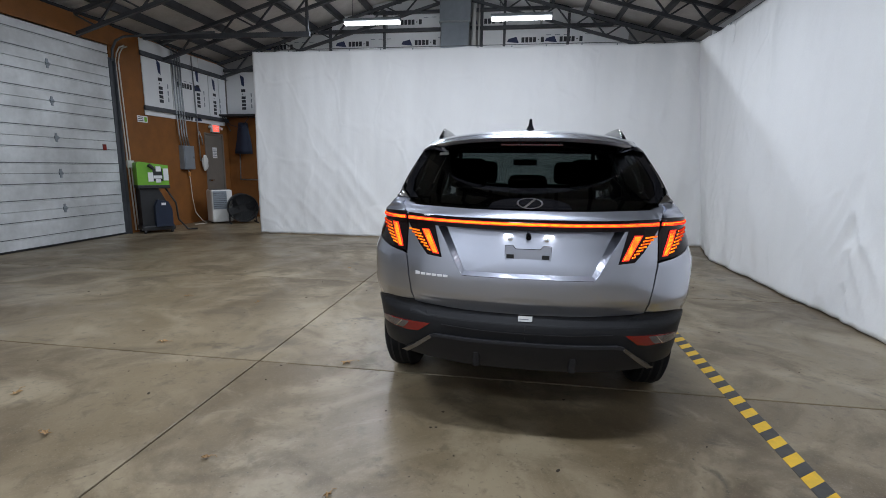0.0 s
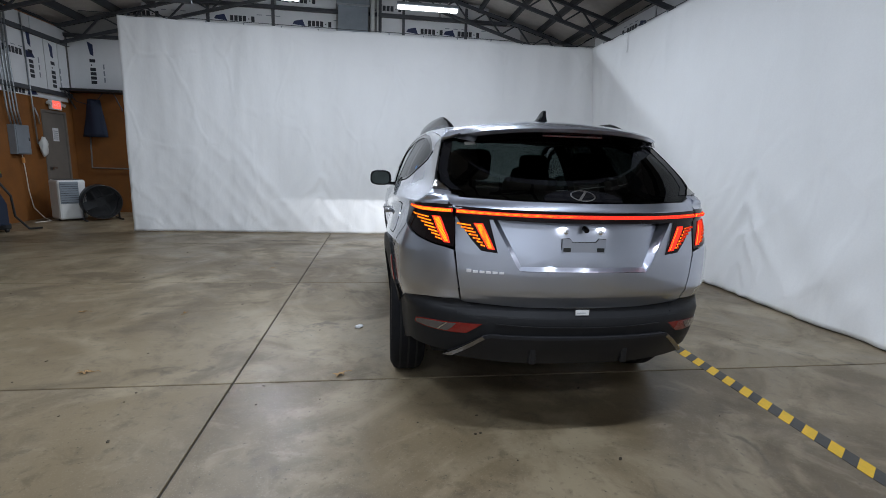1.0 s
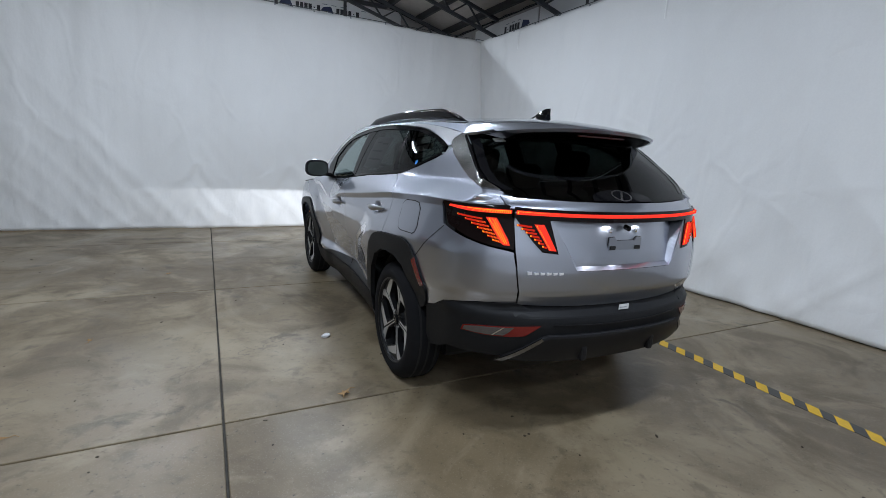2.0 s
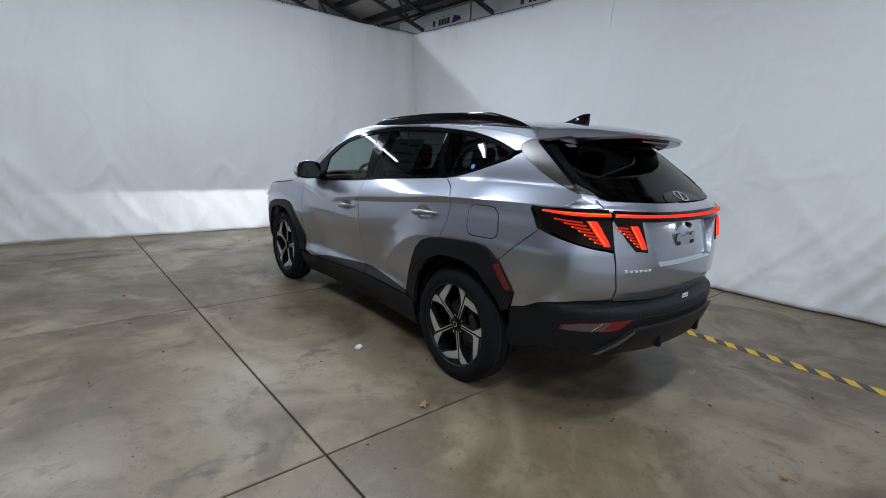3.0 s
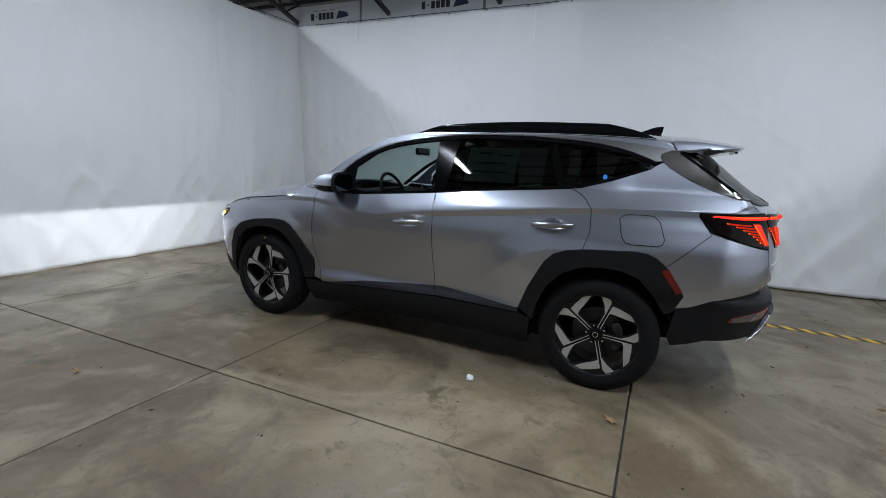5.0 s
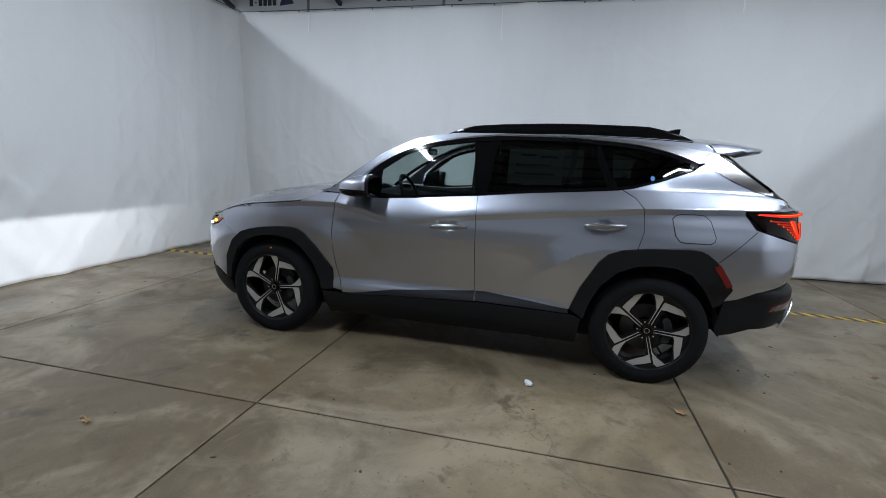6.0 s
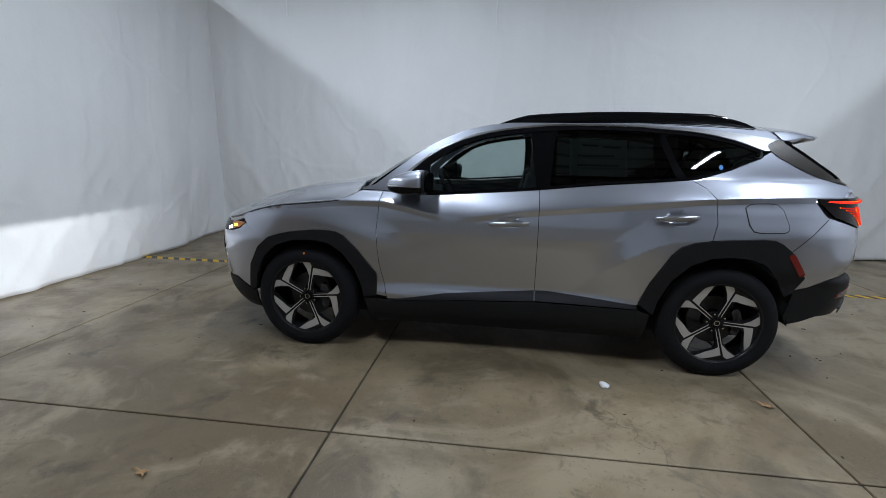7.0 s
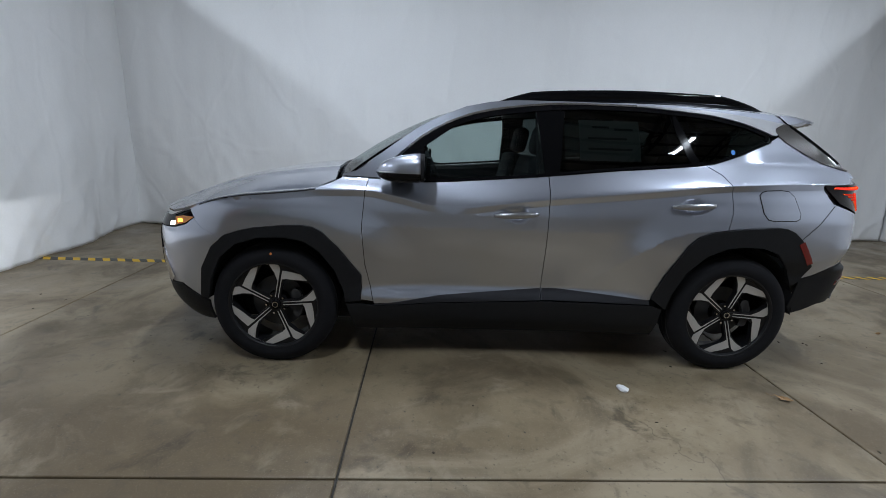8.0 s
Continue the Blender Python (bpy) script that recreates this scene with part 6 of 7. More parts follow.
    w = part("steering_wheel", sw, M_SEAT, car, "black steering wheel", smooth=True)
    w.matrix_local = pose(-0.38, 1.80, 1.115, 65, 0, 0)
    part("wheel_boss", boxed((-0.15, -0.045, -0.03), (0.15, 0.045, 0.0), 0.015), M_SEAT, w)
    def seat(name, x, y, wdt, back, head):
        st = new(name)
        st.parent = car
        part("cushion", boxed((x - wdt / 2, y, 0.58), (x + wdt / 2, y + 0.5, 0.72), 0.05), M_SEAT, st, smooth=True)
        bm = boxed((x - wdt / 2, -0.06, 0.0), (x + wdt / 2, 0.07, back), 0.045)
        part("backrest", bm, M_SEAT, st, smooth=True).matrix_local = pose(0, y - 0.02, 0.66, 14)
        for hx in head:
            low = 0.07 if hx == 0.0 else 0.0
            bm = boxed((hx - 0.13, -0.05, -low), (hx + 0.13, 0.05, 0.20 - low * 1.5), 0.045)
            part("headrest", bm, M_SEAT, st, smooth=True).matrix_local = pose(0, y - 0.18, 1.27, 10)
        return st
    seat("front_seat", -0.38, 1.32, 0.50, 0.62, (-0.38,))
    seat("front_seat", 0.38, 1.32, 0.50, 0.62, (0.38,))
    seat("rear_seat", 0.0, 0.18, 1.20, 0.56, (-0.40, 0.0, 0.40))
    part("inside_mirror", boxed((-0.12, 1.72, 1.435), (0.12, 1.75, 1.497), 0.012), M_BLACK, car, "inside mirror")
    for s in (-1, 1):
        part("door_lining", loft([[(s * (belt_x(y) - 0.05), y, belt_z(y) - 0.01), (s * (belt_x(y) - 0.09), y, belt_z(y) - 0.04), (s * (belt_x(y) - 0.08), y, 0.6)] for y in (2.1, 1.6, 1.1, 0.6, 0.2)]), M_SEAT, car, "black door lining")
    for s in (-1, 1):
        for y0, y1 in ((1.06, 1.22), (0.30, 0.44)):
            part("pillar_lining", loft([[(s * (wide(y, z) - 0.035), y, z) for y in (y0, (y0 + y1) / 2, y1)] + [(s * (wide(y, z) - 0.085), y, z) for y in (y1, y0)] for z in (0.7, 1.0, 1.2, 1.35, 1.5, 1.57)], True), M_SEAT, car, "black inner pillar lining", smooth=False)
    part("load_cover", boxed((-0.66, -0.62, 1.0), (0.66, 0.0, 1.03), 0.01), M_SEAT, car)
    return car


car = build_car()

# low beams: a lamp at each inner lens, under a small hood that gives the beam its flat upper edge
for s in (-1, 1):
    bx, by, bz = s * 0.42, nose_y(0.42, 0.70) + 0.024, 0.70
    hood_piece = bmesh.new()
    box(hood_piece, (bx - 0.03, by + 0.011, bz - 0.0003), (bx + 0.03, by + 0.013, bz + 0.014))
    box(hood_piece, (bx - 0.03, by - 0.012, bz + 0.012), (bx + 0.03, by + 0.013, bz + 0.014))
    part("lamp_hood", hood_piece, M_INNER, car)
    d = bpy.data.lights.new("low_beam", "SPOT")
    d.energy, d.color, d.spot_size, d.spot_blend, d.shadow_soft_size = HEADLIGHT_WATTS, (0.93, 0.98, 1.05), radians(100), 0.85, 0.0002
    o = new("low_beam", d)
    o.matrix_world = CAR @ look((bx, by, bz), (bx - 0.7, by + 3, bz + 0.55))


# ---- floor markings and litter ----
def build_tape():
    t = thing("floor_tape", pose(1.255, 0, 0), "worn yellow and black striped safety tape on the floor", "floor tape")
    pitch = 0.152
    y = NEAR_Y + 0.2
    while y < 9.28:
        for k, mat, nm in ((0, M_YELLOW, "yellow_stripe"), (1, M_BLACKTAPE, "black_stripe")):
            y0 = y + k * pitch / 2
            dx = 0.012 * (y0 - 4) * 0.25
            sk = 0.07
            bm = prism([(-0.05 + dx, y0), (0.05 + dx, y0 + sk), (0.05 + dx, y0 + sk + pitch / 2), (-0.05 + dx, y0 + pitch / 2)], 0.0016, "z", 0.0006)
            part(nm, bm, mat, t)
        y += pitch


def leaf_mesh(seed, size):
    rnd = random.Random(seed)
    bm = bmesh.new()
    c = bm.verts.new((0, 0, 0.006))
    ring = []
    n = 15
    for k in range(n):
        a = k * math.tau / n
        r = size * (1.0 if k % 3 == 0 else 0.35 + 0.2 * rnd.random()) * (0.7 + 0.3 * abs(math.cos(a)))
        ring.append(bm.verts.new((r * math.cos(a), 0.7 * r * math.sin(a), 0.003 + 0.014 * rnd.random())))
    for k in range(n):
        bm.faces.new((c, ring[k], ring[(k + 1) % n]))
    g = bmesh.ops.extrude_face_region(bm, geom=bm.faces[:])
    for v in g["geom"]:
        if isinstance(v, bmesh.types.BMVert):
            v.co.z -= 0.0015
    pipe(bm, [(size * 0.9, 0, 0.005), (size * 1.3, 0.01, 0.004), (size * 1.6, -0.01, 0.003)], 0.0015, 5)
    return bm


def build_litter():
    for i, (x, y, r, sz) in enumerate(((-1.318, 3.24, 40, 0.055), (-2.90, 3.37, 10, 0.055), (-2.385, 6.29, 70, 0.05), (-4.0, 2.5, 15, 0.06), (-3.15, 2.45, 120, 0.05), (-2.55, 2.1, 160, 0.045),
                                     (-1.6, 2.05, 30, 0.03), (-1.20, 1.55, 200, 0.03), (-2.75, 4.55, 260, 0.03), (-0.92, 1.9, 70, 0.03), (-3.6, 4.6, 20, 0.04), (-0.35, 1.75, 300, 0.03))):
        ob = mesh_object("dry_leaf", leaf_mesh(i, sz), M_LEAF)
        ob.matrix_world = pose(x, y, 0.002, 0, 0, r)
        tagged(ob, "curled dry brown leaf lying on the concrete", "leaf", "fallen leaves")
    bm = bmesh.new()
    bmesh.ops.create_icosphere(bm, subdivisions=2, radius=1)
    for v in bm.verts:
        k = 1 + 0.45 * noise.noise(v.co * 2.2)
        v.co = Vector((v.co.x * 0.038 * k, v.co.y * 0.024 * k, max(0.0, v.co.z * 0.016 * k + 0.011)))
    ob = mesh_object("paper_scrap", bm, M_PAPER)
    ob.matrix_world = pose(-1.23, 4.12, 0.001, 0, 0, 30)
    tagged(ob, "small crumpled white paper scrap on the floor", "paper")
    rnd = random.Random(5)
    bm = bmesh.new()
    for i in range(170):
        x, y = rnd.uniform(-5.0, 2.5), rnd.uniform(0.6, 8.6)
        r = rnd.uniform(0.0025, 0.0085)
        m = Matrix.Translation((x, y, r * 0.35)) @ Euler((0, 0, rnd.uniform(0, 6))).to_matrix().to_4x4() @ Matrix.Diagonal((r * rnd.uniform(0.6, 2.2), r, r * 0.4, 1))
        bmesh.ops.create_icosphere(bm, subdivisions=1, radius=1, matrix=m)
    ob = mesh_object("floor_debris", bm, M_RUBBISH)
    tagged(ob, "scattered dark crumbs and grit on the concrete floor", "debris", kind="stuff")


# ---- insulation boards, with their print as plain bars ----
def board(name, w, h, printed, place, flip=False, upright=False):
    """A foam board in its own plane (x across, z up, facing -y), with printed marks."""
    t = thing(name, place, "white foam insulation board with dark printed marks", "insulation board", "insulation boards")
    part("panel", boxed((0, 0, 0), (w, 0.02, h), 0.003), M_FOAM, t)
    def mark(a0, b0, a1, b1, mat, nm="print_bar"):
        part(nm, boxed((min(a0, a1), -0.0025, min(b0, b1)), (max(a0, a1), 0.001, max(b0, b1))), mat, t)
    for px, pz in printed:
        L, H = (0.53, 0.115)
        sg = -1 if flip else 1
        for i in range(6):
            a = i * 0.09
            if i == 1:
                if upright:
                    mark(px + 0.02, pz - a - 0.02, px + 0.045, pz - a - 0.05, M_PRINT)
                else:
                    mark(px + sg * (a + 0.02), pz + H * 0.4, px + sg * (a + 0.05), pz + H * 0.6, M_PRINT)
                continue
            if upright:
                mark(px, pz - a, px + H, pz - a - 0.068, M_PRINT)
            else:
                mark(px + sg * a, pz, px + sg * (a + 0.07), pz + H, M_PRINT)
        if upright:
            bm = prism([(px - 0.02, pz + 0.36), (px + 0.09, pz + 0.30), (px + 0.09, pz + 0.06), (px + 0.02, pz + 0.10)], 0.003, "y", -0.0025)
        else:
            o = px + sg * 0.58
            bm = prism([(o, pz - 0.01), (o + sg * 0.28, pz + 0.02), (o + sg * 0.24, pz + 0.09), (o + sg * 0.06, pz + 0.13)], 0.003, "y", -0.0025)
        part("print_mark", bm, M_NAVY, t)
        # faint small print
        for k in range(3):
            if upright:
                mark(px + 0.26, pz - 0.1 - 0.14 * k, px + 0.29, pz - 0.2 - 0.14 * k, M_GREYMETAL)
            else:
                mark(px + 0.05 + 0.2 * k, pz + 0.15, px + 0.16 + 0.2 * k, pz + 0.165, M_GREYMETAL)


def build_boards():
    W = lambda y, z: pose(LEFT_X + 0.03, y, z, 0, 0, 90)   # faces the room from the side wall
    for y0, y1, pr in ((9.22, 10.05, ((0.42, 0.65),)), (10.07, 10.78, ((0.30, 0.65),)), (10.80, 11.33, ((0.08, 0.70),)), (11.35, 11.75, ((0.16, 0.6),)), (11.77, 12.05, ())):
        up = y0 != 10.07
        board("insulation_board", y1 - y0, 1.0, pr if up else ((0.12, 0.55),), W(y0, 2.56), upright=up)
    for y0, y1, pr in ((9.2, 10.1, ()), (10.12, 11.0, ()), (11.02, 12.05, ())):
        board("insulation_board", y1 - y0, 0.24, pr, W(y0, 3.66))
    for y0, y1, pr in ((9.2, 10.6, ((0.95, 0.02),)), (10.62, 11.95, ())):
        board("insulation_board", y1 - y0, 0.13, pr, W(y0, 2.39))
    for z in (3.61, 2.535):
        b = bmesh.new()
        box(b, (LEFT_X + 0.02, 9.18, z - 0.045), (LEFT_X + 0.06, FAR_Y, z + 0.045))
        box(b, (LEFT_X + 0.055, 9.18, z - 0.045), (LEFT_X + 0.10, FAR_Y, z - 0.038))
        tagged(mesh_object("girt", b, M_STEEL), "dark steel wall girt", "girt", "wall girts", "structure")
    E = lambda x, z: pose(x, FAR_Y - 0.03, z)
    board("insulation_board", 1.5, 1.05, ((0.42, 0.62),), E(-7.75, 2.72), upright=True)
    for x0, x1, pr in ((-6.2, -4.86, ((0.35, 0.10),)), (-4.80, -3.47, ((0.95, 0.13),)), (-3.42, -2.06, ((1.25, 0.13),)), (-1.08, -0.55, ()), (-0.50, 0.92, ((0.9, 0.13),)), (0.98, 2.3, ((0.3, 0.13),))):
        board("insulation_board", x1 - x0, 0.42, pr, E(x0, 4.20), flip=True)
    for x0, x1, pr in ((-4.80, -3.42, ()), (-3.37, -2.06, ((0.85, 0.08),)), (-1.08, 0.3, ((0.5, 0.05),)), (0.35, 1.5, ())):
        board("insulation_board", x1 - x0, 0.34, pr, E(x0, 4.72), flip=True)
    for x0, x1 in ((-3.9, -2.06), (-1.08, 0.5)):
        board("insulation_board", x1 - x0, 0.25, (), E(x0, 5.1))
    for z in (3.80, 4.67, 5.07):
        b = bmesh.new()
        lim = (RIDGE_Z - z) / SLOPE
        box(b, (max(LEFT_X, RIDGE_X - lim), FAR_Y - 0.10, z - 0.035), (min(EAST_X, RIDGE_X + lim), FAR_Y - 0.02, z + 0.035))
        tagged(mesh_object("girt", b, M_STEEL), "dark steel wall girt", "girt", "wall girts", "structure")
    for x in (-4.83, -3.445, -1.06, -0.525, 0.95):
        b = boxed((x - 0.03, FAR_Y - 0.08, 3.8), (x + 0.03, FAR_Y - 0.015, roof_z(x)))
        tagged(mesh_object("stud", b, M_STEEL), "dark steel wall stud", "stud", "wall studs", "structure")
    # boards of the side wall seen over the right-hand sheet
    for k, y0 in enumerate((-1.0, 1.35, 3.7, 6.05, 8.4)):
        board("insulation_board", 2.3, 0.50, ((1.2, 0.24),), pose(EAST_X - 0.03, y0 + 2.3, 3.64, 0, 0, -90))
    d = thing("air_duct", pose(-1.66, FAR_Y - 0.42, 4.1), "grey sheet-metal duct box on the end wall", "duct")
    part("lower_box", boxed((-0.33, 0, 0.0), (0.33, 0.38, 0.62), 0.01), M_GREYMETAL, d)
    part("upper_box", boxed((-0.36, -0.02, 0.64), (0.36, 0.38, 1.15), 0.01), M_GREYMETAL, d)
    part("flange", boxed((-0.37, -0.03, 0.61), (0.37, 0.39, 0.65), 0.004), M_CONDUIT, d)
    part("pipe", tube(bmesh.new(), (0.42, 0.25, 0), (0.42, 0.25, 1.2), 0.05, n=16), M_OFFWHITE, d, "white flue pipe", smooth=True)
    part("pipe", tube(bmesh.new(), (0.54, 0.30, 0), (0.54, 0.30, 1.2), 0.018, n=10), M_OFFWHITE, d, smooth=True)


# ---- things along the side wall ----
def build_exit():
    d = thing("door_1", pose(LEFT_X, 0, 0), "closed taupe steel exit door in a dark frame", "door", kind="structure")
    part("door_leaf", boxed((-0.06, 11.13, 0.01), (-0.015, 11.80, 2.12), 0.004), M_EXITDOOR, d)
    fr = bmesh.new()
    box(fr, (-0.1, 11.08, 0), (0.015, 11.13, 2.17))
    box(fr, (-0.1, 11.80, 0), (0.015, 11.85, 2.17))
    box(fr, (-0.1, 11.13, 2.125), (0.015, 11.80, 2.17))
    part("door_frame", fr, M_EXITDOOR, d)
    h = bmesh.new()
    tube(h, (-0.015, 11.20, 1.0), (0.05, 11.20, 1.0), 0.028, n=14)
    tube(h, (0.045, 11.20, 1.0), (0.045, 11.32, 1.0), 0.012)
    part("door_handle", h, M_CHROME, d, "metal lever handle")
    n = thing("notice", pose(LEFT_X, 0, 0), "white paper notice taped to the exit door", "notice")
    part("sheet", boxed((-0.014, 11.40, 1.55), (-0.011, 11.58, 1.82)), M_PAPER, n)
    for k in range(5):
        part("text_bar", boxed((-0.011, 11.42, 1.59 + 0.04 * k), (-0.0095, 11.56, 1.605 + 0.04 * k)), M_GREYMETAL, n)
    s = thing("exit_sign", pose(LEFT_X + 0.02, 11.47, 2.29), "lit red EXIT sign above the door", "exit sign")
    part("housing", boxed((0.0, -0.17, -0.10), (0.055, 0.17, 0.10), 0.01), M_OFFWHITE, s, "white plastic housing")
    part("face", boxed((0.055, -0.12, -0.075), (0.060, 0.12, 0.075)), M_EXIT, s, "glowing red face")
    for y in (-0.21, 0.21):
        part("lamp_head", tube(bmesh.new(), (0.01, y, 0.03), (0.09, y, 0.0), 0.035, n=14), M_OFFWHITE, s)
    fc = bpy.data.curves.new("exit_text", "FONT")
    fc.body, fc.size, fc.align_x, fc.align_y, fc.extrude = "EXIT", 0.10, "CENTER", "CENTER", 0.002
    fo = bpy.data.objects.new("exit_text", fc)
    me = bpy.data.meshes.new_from_object(fo)
    me.materials.append(M_PAPER)
    o = new("letters", me)
    o.parent = s
    o.matrix_local = pose(0.062, 0, 0, 90, 0, 90)


def build_electrics():
    p = thing("breaker_panel", pose(LEFT_X, 10.32, 1.27), "grey steel electrical panel with conduits above it", "electrical panel")
    part("cabinet", boxed((0.0, -0.18, 0), (0.13, 0.18, 0.54), 0.008), M_GREYMETAL, p)
    part("door", boxed((0.13, -0.165, 0.015), (0.142, 0.165, 0.525), 0.004), M_GREYMETAL, p)
    part("latch", boxed((0.142, 0.12, 0.25), (0.15, 0.14, 0.31), 0.003), M_CHARCOAL, p)
    for y, dz in ((-0.20, 0.0), (-0.11, 0), (-0.03, 0), (0.05, 0.0)):
        bm = pipe(bmesh.new(), [(0.06, y + 0.05, 0.54), (0.06, y, 0.8), (0.05, y - 0.03, 1.6), (0.06, y - 0.05, 2.64)], 0.016)
        part("conduit", bm, M_CONDUIT, p, "galvanised conduit", smooth=True)
    part("conduit", pipe(bmesh.new(), [(0.05, 0.50, 0.2), (0.05, 0.48, 1.0), (0.05, 0.42, 2.6)], 0.014), M_CONDUIT, p, smooth=True)
    part("conduit", pipe(bmesh.new(), [(0.05, 0.62, 0.6), (0.05, 0.60, 0.75), (0.05, 0.52, 0.9)], 0.014), M_CONDUIT, p, smooth=True)
    c = mesh_object("power_cord", pipe(bmesh.new(), [(LEFT_X + 0.05, 10.36, 1.26), (LEFT_X + 0.06, 10.38, 1.0), (LEFT_X + 0.05, 10.42, 0.6), (LEFT_X + 0.07, 10.47, 0.25), (LEFT_X + 0.2, 10.52, 0.05), (LEFT_X + 0.4, 10.4, 0.008), (LEFT_X + 0.3, 10.1, 0.008)], 0.009), M_CORDWHITE, smooth=True)
    tagged(c, "pale power cord hanging down to the floor", "power cord")
    part("plug", boxed((-0.02, -0.02, -0.05), (0.02, 0.02, 0.05), 0.008), M_CORD, c, "orange plug").matrix_local = pose(LEFT_X + 0.055, 10.37, 1.16)
    b = thing("socket_box", pose(LEFT_X, 8.68, 1.38), "small white wall socket box", "socket")
    part("box", boxed((0, -0.075, -0.07), (0.05, 0.075, 0.07), 0.006), M_OFFWHITE, b)
    for y in (8.56, 8.63):
        ob = mesh_object("wall_conduit", pipe(bmesh.new(), [(LEFT_X + 0.03, y + 0.10, 0.05), (LEFT_X + 0.03, y + 0.05, 1.6), (LEFT_X + 0.03, y, 3.3), (LEFT_X + 0.05, y + 0.02, 3.46), (LEFT_X + 0.05, y + 0.10, 3.58), (LEFT_X + 0.05, y + 0.22, 3.64)], 0.013), M_CORDWHITE, smooth=True)
        tagged(ob, "pale conduit running up beside the overhead door", "conduit", "wall conduits")
    n = thing("notice", pose(LEFT_X, 9.0, 2.23), "small white and green notice on the plywood", "notice")
    part("sheet", boxed((0.002, 0, 0), (0.006, 0.27, 0.13)), M_PAPER, n)
    for k in range(3):
        part("text_bar", boxed((0.006, 0.02, 0.025 + 0.035 * k), (0.0075, 0.15, 0.04 + 0.035 * k)), M_CHARCOAL, n)
    part("symbol", boxed((0.006, 0.18, 0.02), (0.0075, 0.25, 0.11)), M_GREEN, n)
    g = bmesh.new()
    bmesh.ops.create_icosphere(g, subdivisions=3, radius=1)
    for v in g.verts:
        k = 1 + 0.25 * noise.noise(v.co * 1.8)
        v.co = Vector((v.co.x * 0.06 * k, v.co.y * 0.09 * k, v.co.z * 0.19 * k))
    ob = mesh_object("plastic_bag", g, M_OFFWHITE, smooth=True)
    ob.matrix_world = pose(LEFT_X + 0.09, 10.93, 1.43)
    tagged(ob, "crumpled white bag hanging on the wall", "bag")


def build_machines():
    # service machine: green head over a black cabinet
    m = thing("service_machine", pose(-7.47, 8.86, 0, 0, 0, 52), "lime green service machine on a black wheeled stand", "service machine")
    part("base", boxed((-0.30, -0.25, 0.05), (0.30, 0.25, 0.16), 0.03), M_CHARCOAL, m)
    part("column", prism([(-0.27, 0.16), (0.28, 0.16), (0.22, 0.55), (0.05, 0.92), (-0.27, 0.92)], 0.36, "y", -0.18), M_CHARCOAL, m)
    part("tank", prism([(-0.06, 0.14), (0.24, 0.14), (0.24, 0.48), (0.18, 0.64), (0.0, 0.68), (-0.06, 0.55)], 0.20, "y", -0.34), M_BLUEDARK, m, "dark navy tank")
    part("tank_label", boxed((0.05, -0.347, 0.57), (0.13, -0.338, 0.62)), M_PAPER, m, "small pale label")
    hd = part("head", prism([(-0.30, 0.97), (0.25, 0.97), (0.25, 1.36), (-0.25, 1.43), (-0.30, 1.40)], 0.36, "y", -0.22), M_GREEN, m, "lime green housing")
    part("screen", boxed((-0.03, -0.232, 1.05), (0.14, -0.222, 1.30), 0.003), M_CHARCOAL, hd)
    for x, z0, z1 in ((-0.07, 1.04, 1.22), (0.20, 1.06, 1.30), (0.07, 1.24, 1.34), (0.06, 1.02, 1.09)):
        part("label", boxed((x - 0.045, -0.236, z0), (x + 0.045, -0.222, z1), 0.002), M_PAPER, hd, "white label")
    part("grip", tube(bmesh.new(), (-0.10, -0.25, 1.37), (-0.02, -0.25, 1.30), 0.035, n=14), M_CHARCOAL, hd, "black grip")
    part("label", boxed((-0.02, -0.237, 1.10), (0.13, -0.231, 1.16), 0.002), M_PAPER, hd)
    part("tray", boxed((-0.31, -0.25, 0.90), (0.26, 0.16, 0.972), 0.015), M_CHARCOAL, m)
    part("hose", pipe(bmesh.new(), [(0.2, -0.1, 0.9), (0.36, -0.15, 0.6), (0.40, -0.1, 0.25), (0.55, -0.15, 0.03), (0.75, -0.1, 0.02)], 0.018), M_CHARCOAL, m, smooth=True)
    for x in (-0.24, 0.24):
        for y in (-0.2, 0.2):
            part("wheel", tube(bmesh.new(), (x - 0.02, y, 0.045), (x + 0.02, y, 0.045), 0.045, n=16), M_CHARCOAL, m)
    # portable air conditioner
    a = thing("air_conditioner", pose(-7.20, 10.64, 0, 0, 0, 52), "off-white portable air conditioner with grey grille", "air conditioner")
    part("body", boxed((-0.24, -0.20, 0.03), (0.24, 0.20, 0.80), 0.04), M_OFFWHITE, a, smooth=False)
    gr = part("grille", boxed((-0.21, -0.212, 0.34), (0.10, -0.198, 0.77), 0.01), M_GREYMETAL, a, "grey intake grille")
    for k in range(9):
        part("slat", boxed((-0.20, -0.2155, 0.365 + 0.044 * k), (0.09, -0.211, 0.372 + 0.044 * k)), M_CHARCOAL, gr)
    part("top_panel", boxed((-0.20, -0.16, 0.798), (0.20, 0.14, 0.808), 0.004), M_CHARCOAL, a)
    for x in (-0.18, 0.18):
        part("castor", tube(bmesh.new(), (x - 0.015, 0, 0.02), (x + 0.015, 0, 0.02), 0.02, n=12), M_CHARCOAL, a)
    # drum fan
    f = thing("drum_fan", pose(-6.66, 10.72, 0, 0, 0, 40), "black floor-standing drum fan with wire guard", "fan")
    part("drum", revolve([(0.325, -0.18), (0.34, -0.18), (0.34, 0.18), (0.325, 0.18)], 40, "x"), M_CHARCOAL, f, smooth=True).matrix_local = pose(0, 0, 0.37, 0, 0, 90)
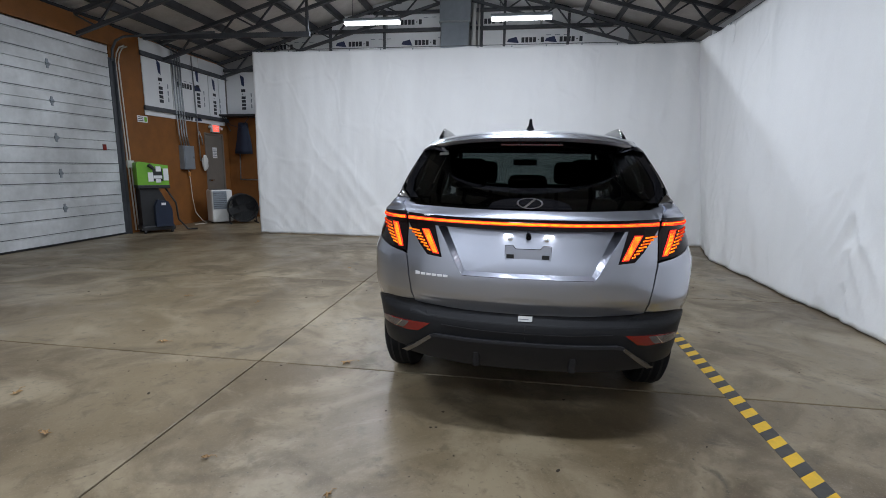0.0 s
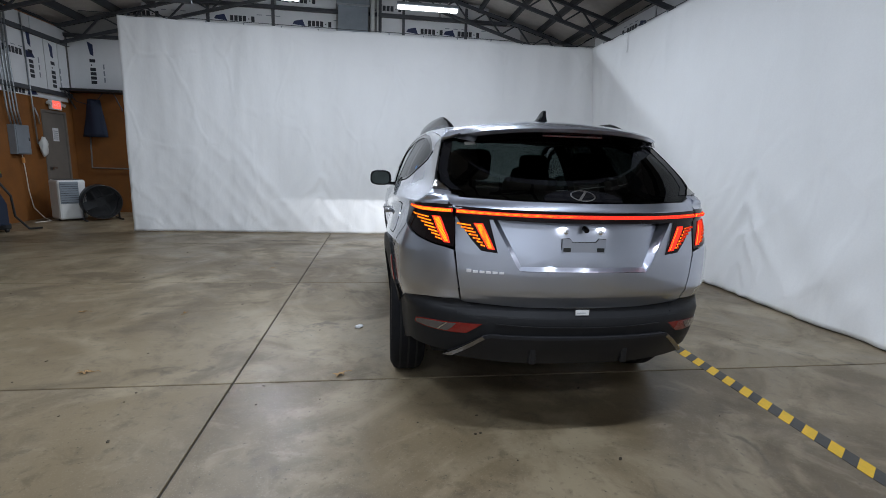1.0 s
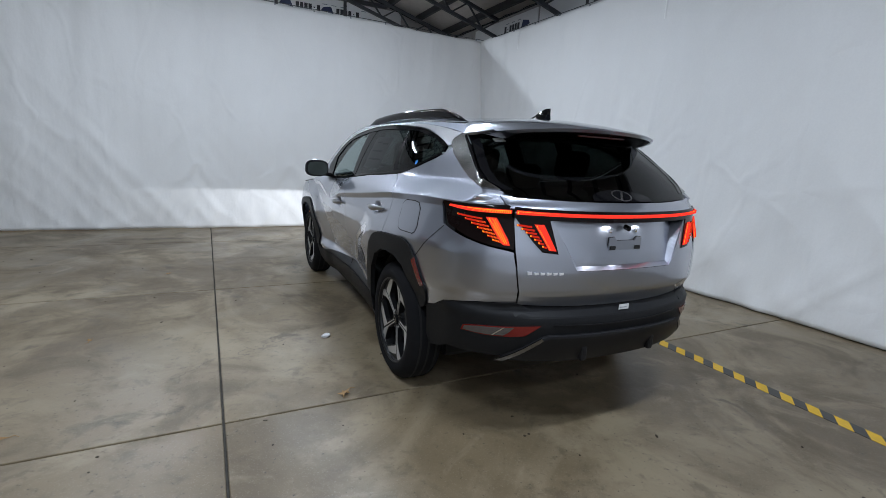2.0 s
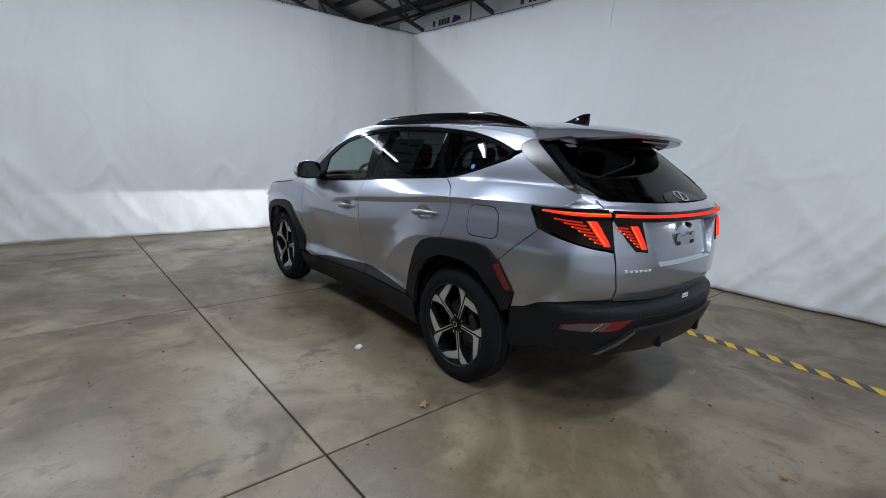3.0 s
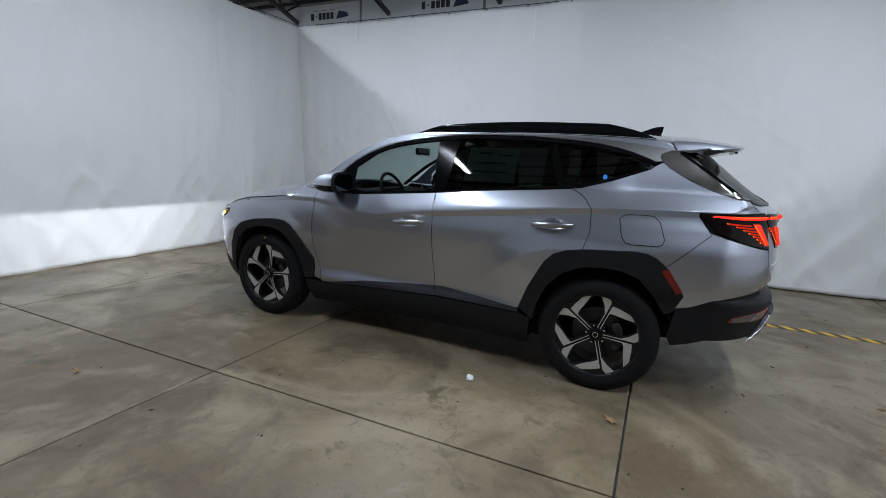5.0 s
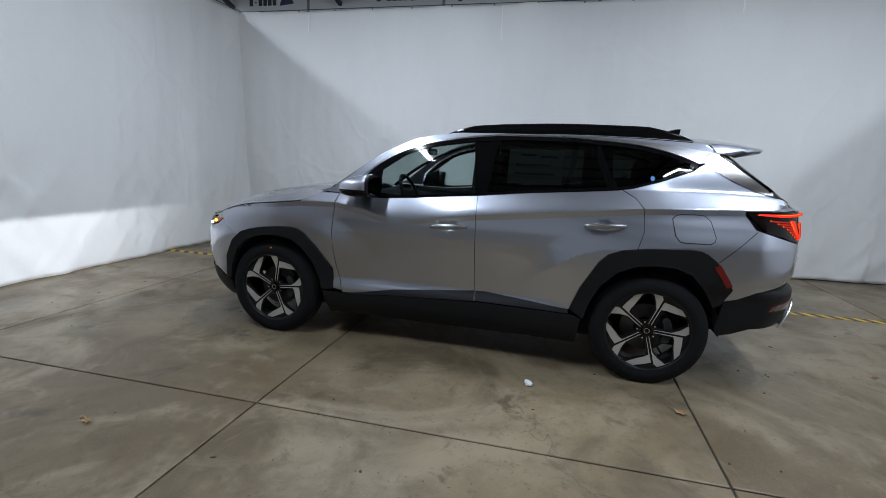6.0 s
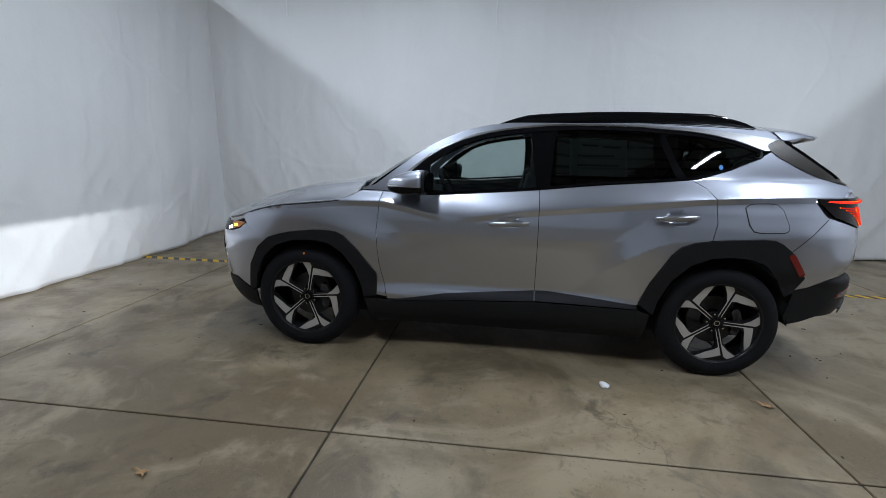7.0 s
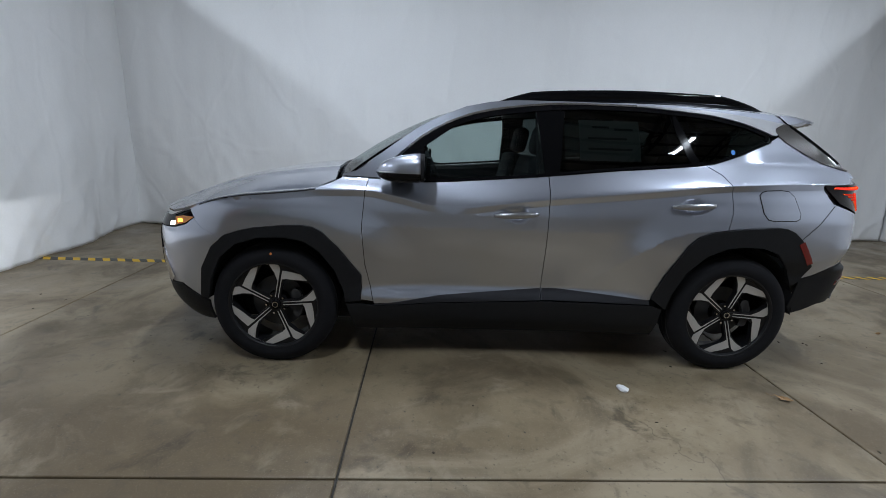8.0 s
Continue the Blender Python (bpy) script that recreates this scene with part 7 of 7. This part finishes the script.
    for k in range(13):
        r = 0.045 + 0.0235 * k
        rg = revolve([(r + 0.004 * math.cos(q), 0.004 * math.sin(q)) for q in [j * math.tau / 5 for j in range(5)]], 36, "x")
        part("guard_ring", rg, M_CHARCOAL, f).matrix_local = pose(0, -0.183, 0.37, 0, 0, 90)
    for k in range(8):
        q = k * math.tau / 8
        part("guard_spoke", tube(bmesh.new(), (0, -0.186, 0.37), (0.335 * math.cos(q), -0.186, 0.37 + 0.335 * math.sin(q)), 0.004, n=6), M_CHARCOAL, f)
    part("back_plate", revolve([(0.01, 0.165), (0.325, 0.165), (0.325, 0.172), (0.01, 0.172)], 32, "x"), M_CHARCOAL, f).matrix_local = pose(0, 0, 0.37, 0, 0, 90)
    for k in range(4):
        q = math.radians(20 + 90 * k)
        bm = boxed((0.05, -0.01, -0.09), (0.31, 0.01, 0.09), 0.008)
        part("blade", bm, M_CHARCOAL, f).matrix_local = pose(0, 0, 0.37) @ Euler((0, -q, 0)).to_matrix().to_4x4() @ pose(0, 0, 0, 28)
    part("motor", tube(bmesh.new(), (0, -0.06, 0.37), (0, 0.15, 0.37), 0.085, n=18), M_CHARCOAL, f)
    for x in (-0.3, 0.3):
        part("foot", pipe(bmesh.new(), [(x, -0.26, 0.018), (x, 0.26, 0.018)], 0.018), M_CHARCOAL, f)
        part("strut", pipe(bmesh.new(), [(x, 0, 0.02), (x, 0, 0.25)], 0.016), M_CHARCOAL, f)
    # dark shelf and hanging coat in the far corner
    s = thing("wall_shelf", pose(-7.35, FAR_Y - 0.02, 2.62), "dark wall shelf with cables in the corner", "shelf")
    part("board", boxed((-0.42, -0.38, 0), (0.75, 0.0, 0.05), 0.004), M_CHARCOAL, s)
    for x in (-0.35, 0.6):
        part("bracket", pipe(bmesh.new(), [(x, -0.01, -0.35), (x, -0.34, -0.01)], 0.014), M_STEEL, s)
    part("cable", pipe(bmesh.new(), [(-0.3, -0.36, 0.0), (-0.1, -0.40, -0.22), (0.2, -0.38, -0.3), (0.4, -0.36, -0.02)], 0.008), M_BLUEDARK, s)
    c = thing("work_coat", pose(-7.28, FAR_Y - 0.14, 1.68), "dark blue work coat hanging under the shelf", "coat")
    rows = []
    for i in range(10):
        t = i / 9
        w = 0.12 + 0.12 * t
        rows.append([(w * math.cos(q) * (1 + 0.12 * math.sin(5 * q + 3 * t)), 0.08 * math.sin(q) * (1 + 0.2 * math.cos(4 * q)), 0.80 - 0.80 * t) for q in [j * math.tau / 20 for j in range(20)]])
    part("cloth", loft(rows, True), M_BLUEDARK, c, smooth=True)
    r = thing("wall_rail", pose(-6.9, FAR_Y - 0.05, 1.0), "grey pipe rail on the end wall", "rail")
    part("rail", pipe(bmesh.new(), [(-0.55, 0, 0.75), (-0.55, -0.05, 0.0), (0.3, -0.05, 0.0), (0.9, -0.05, 0.0)], 0.018), M_CONDUIT, r, smooth=True)


build_tape()
build_litter()
build_boards()
build_exit()
build_electrics()
build_machines()
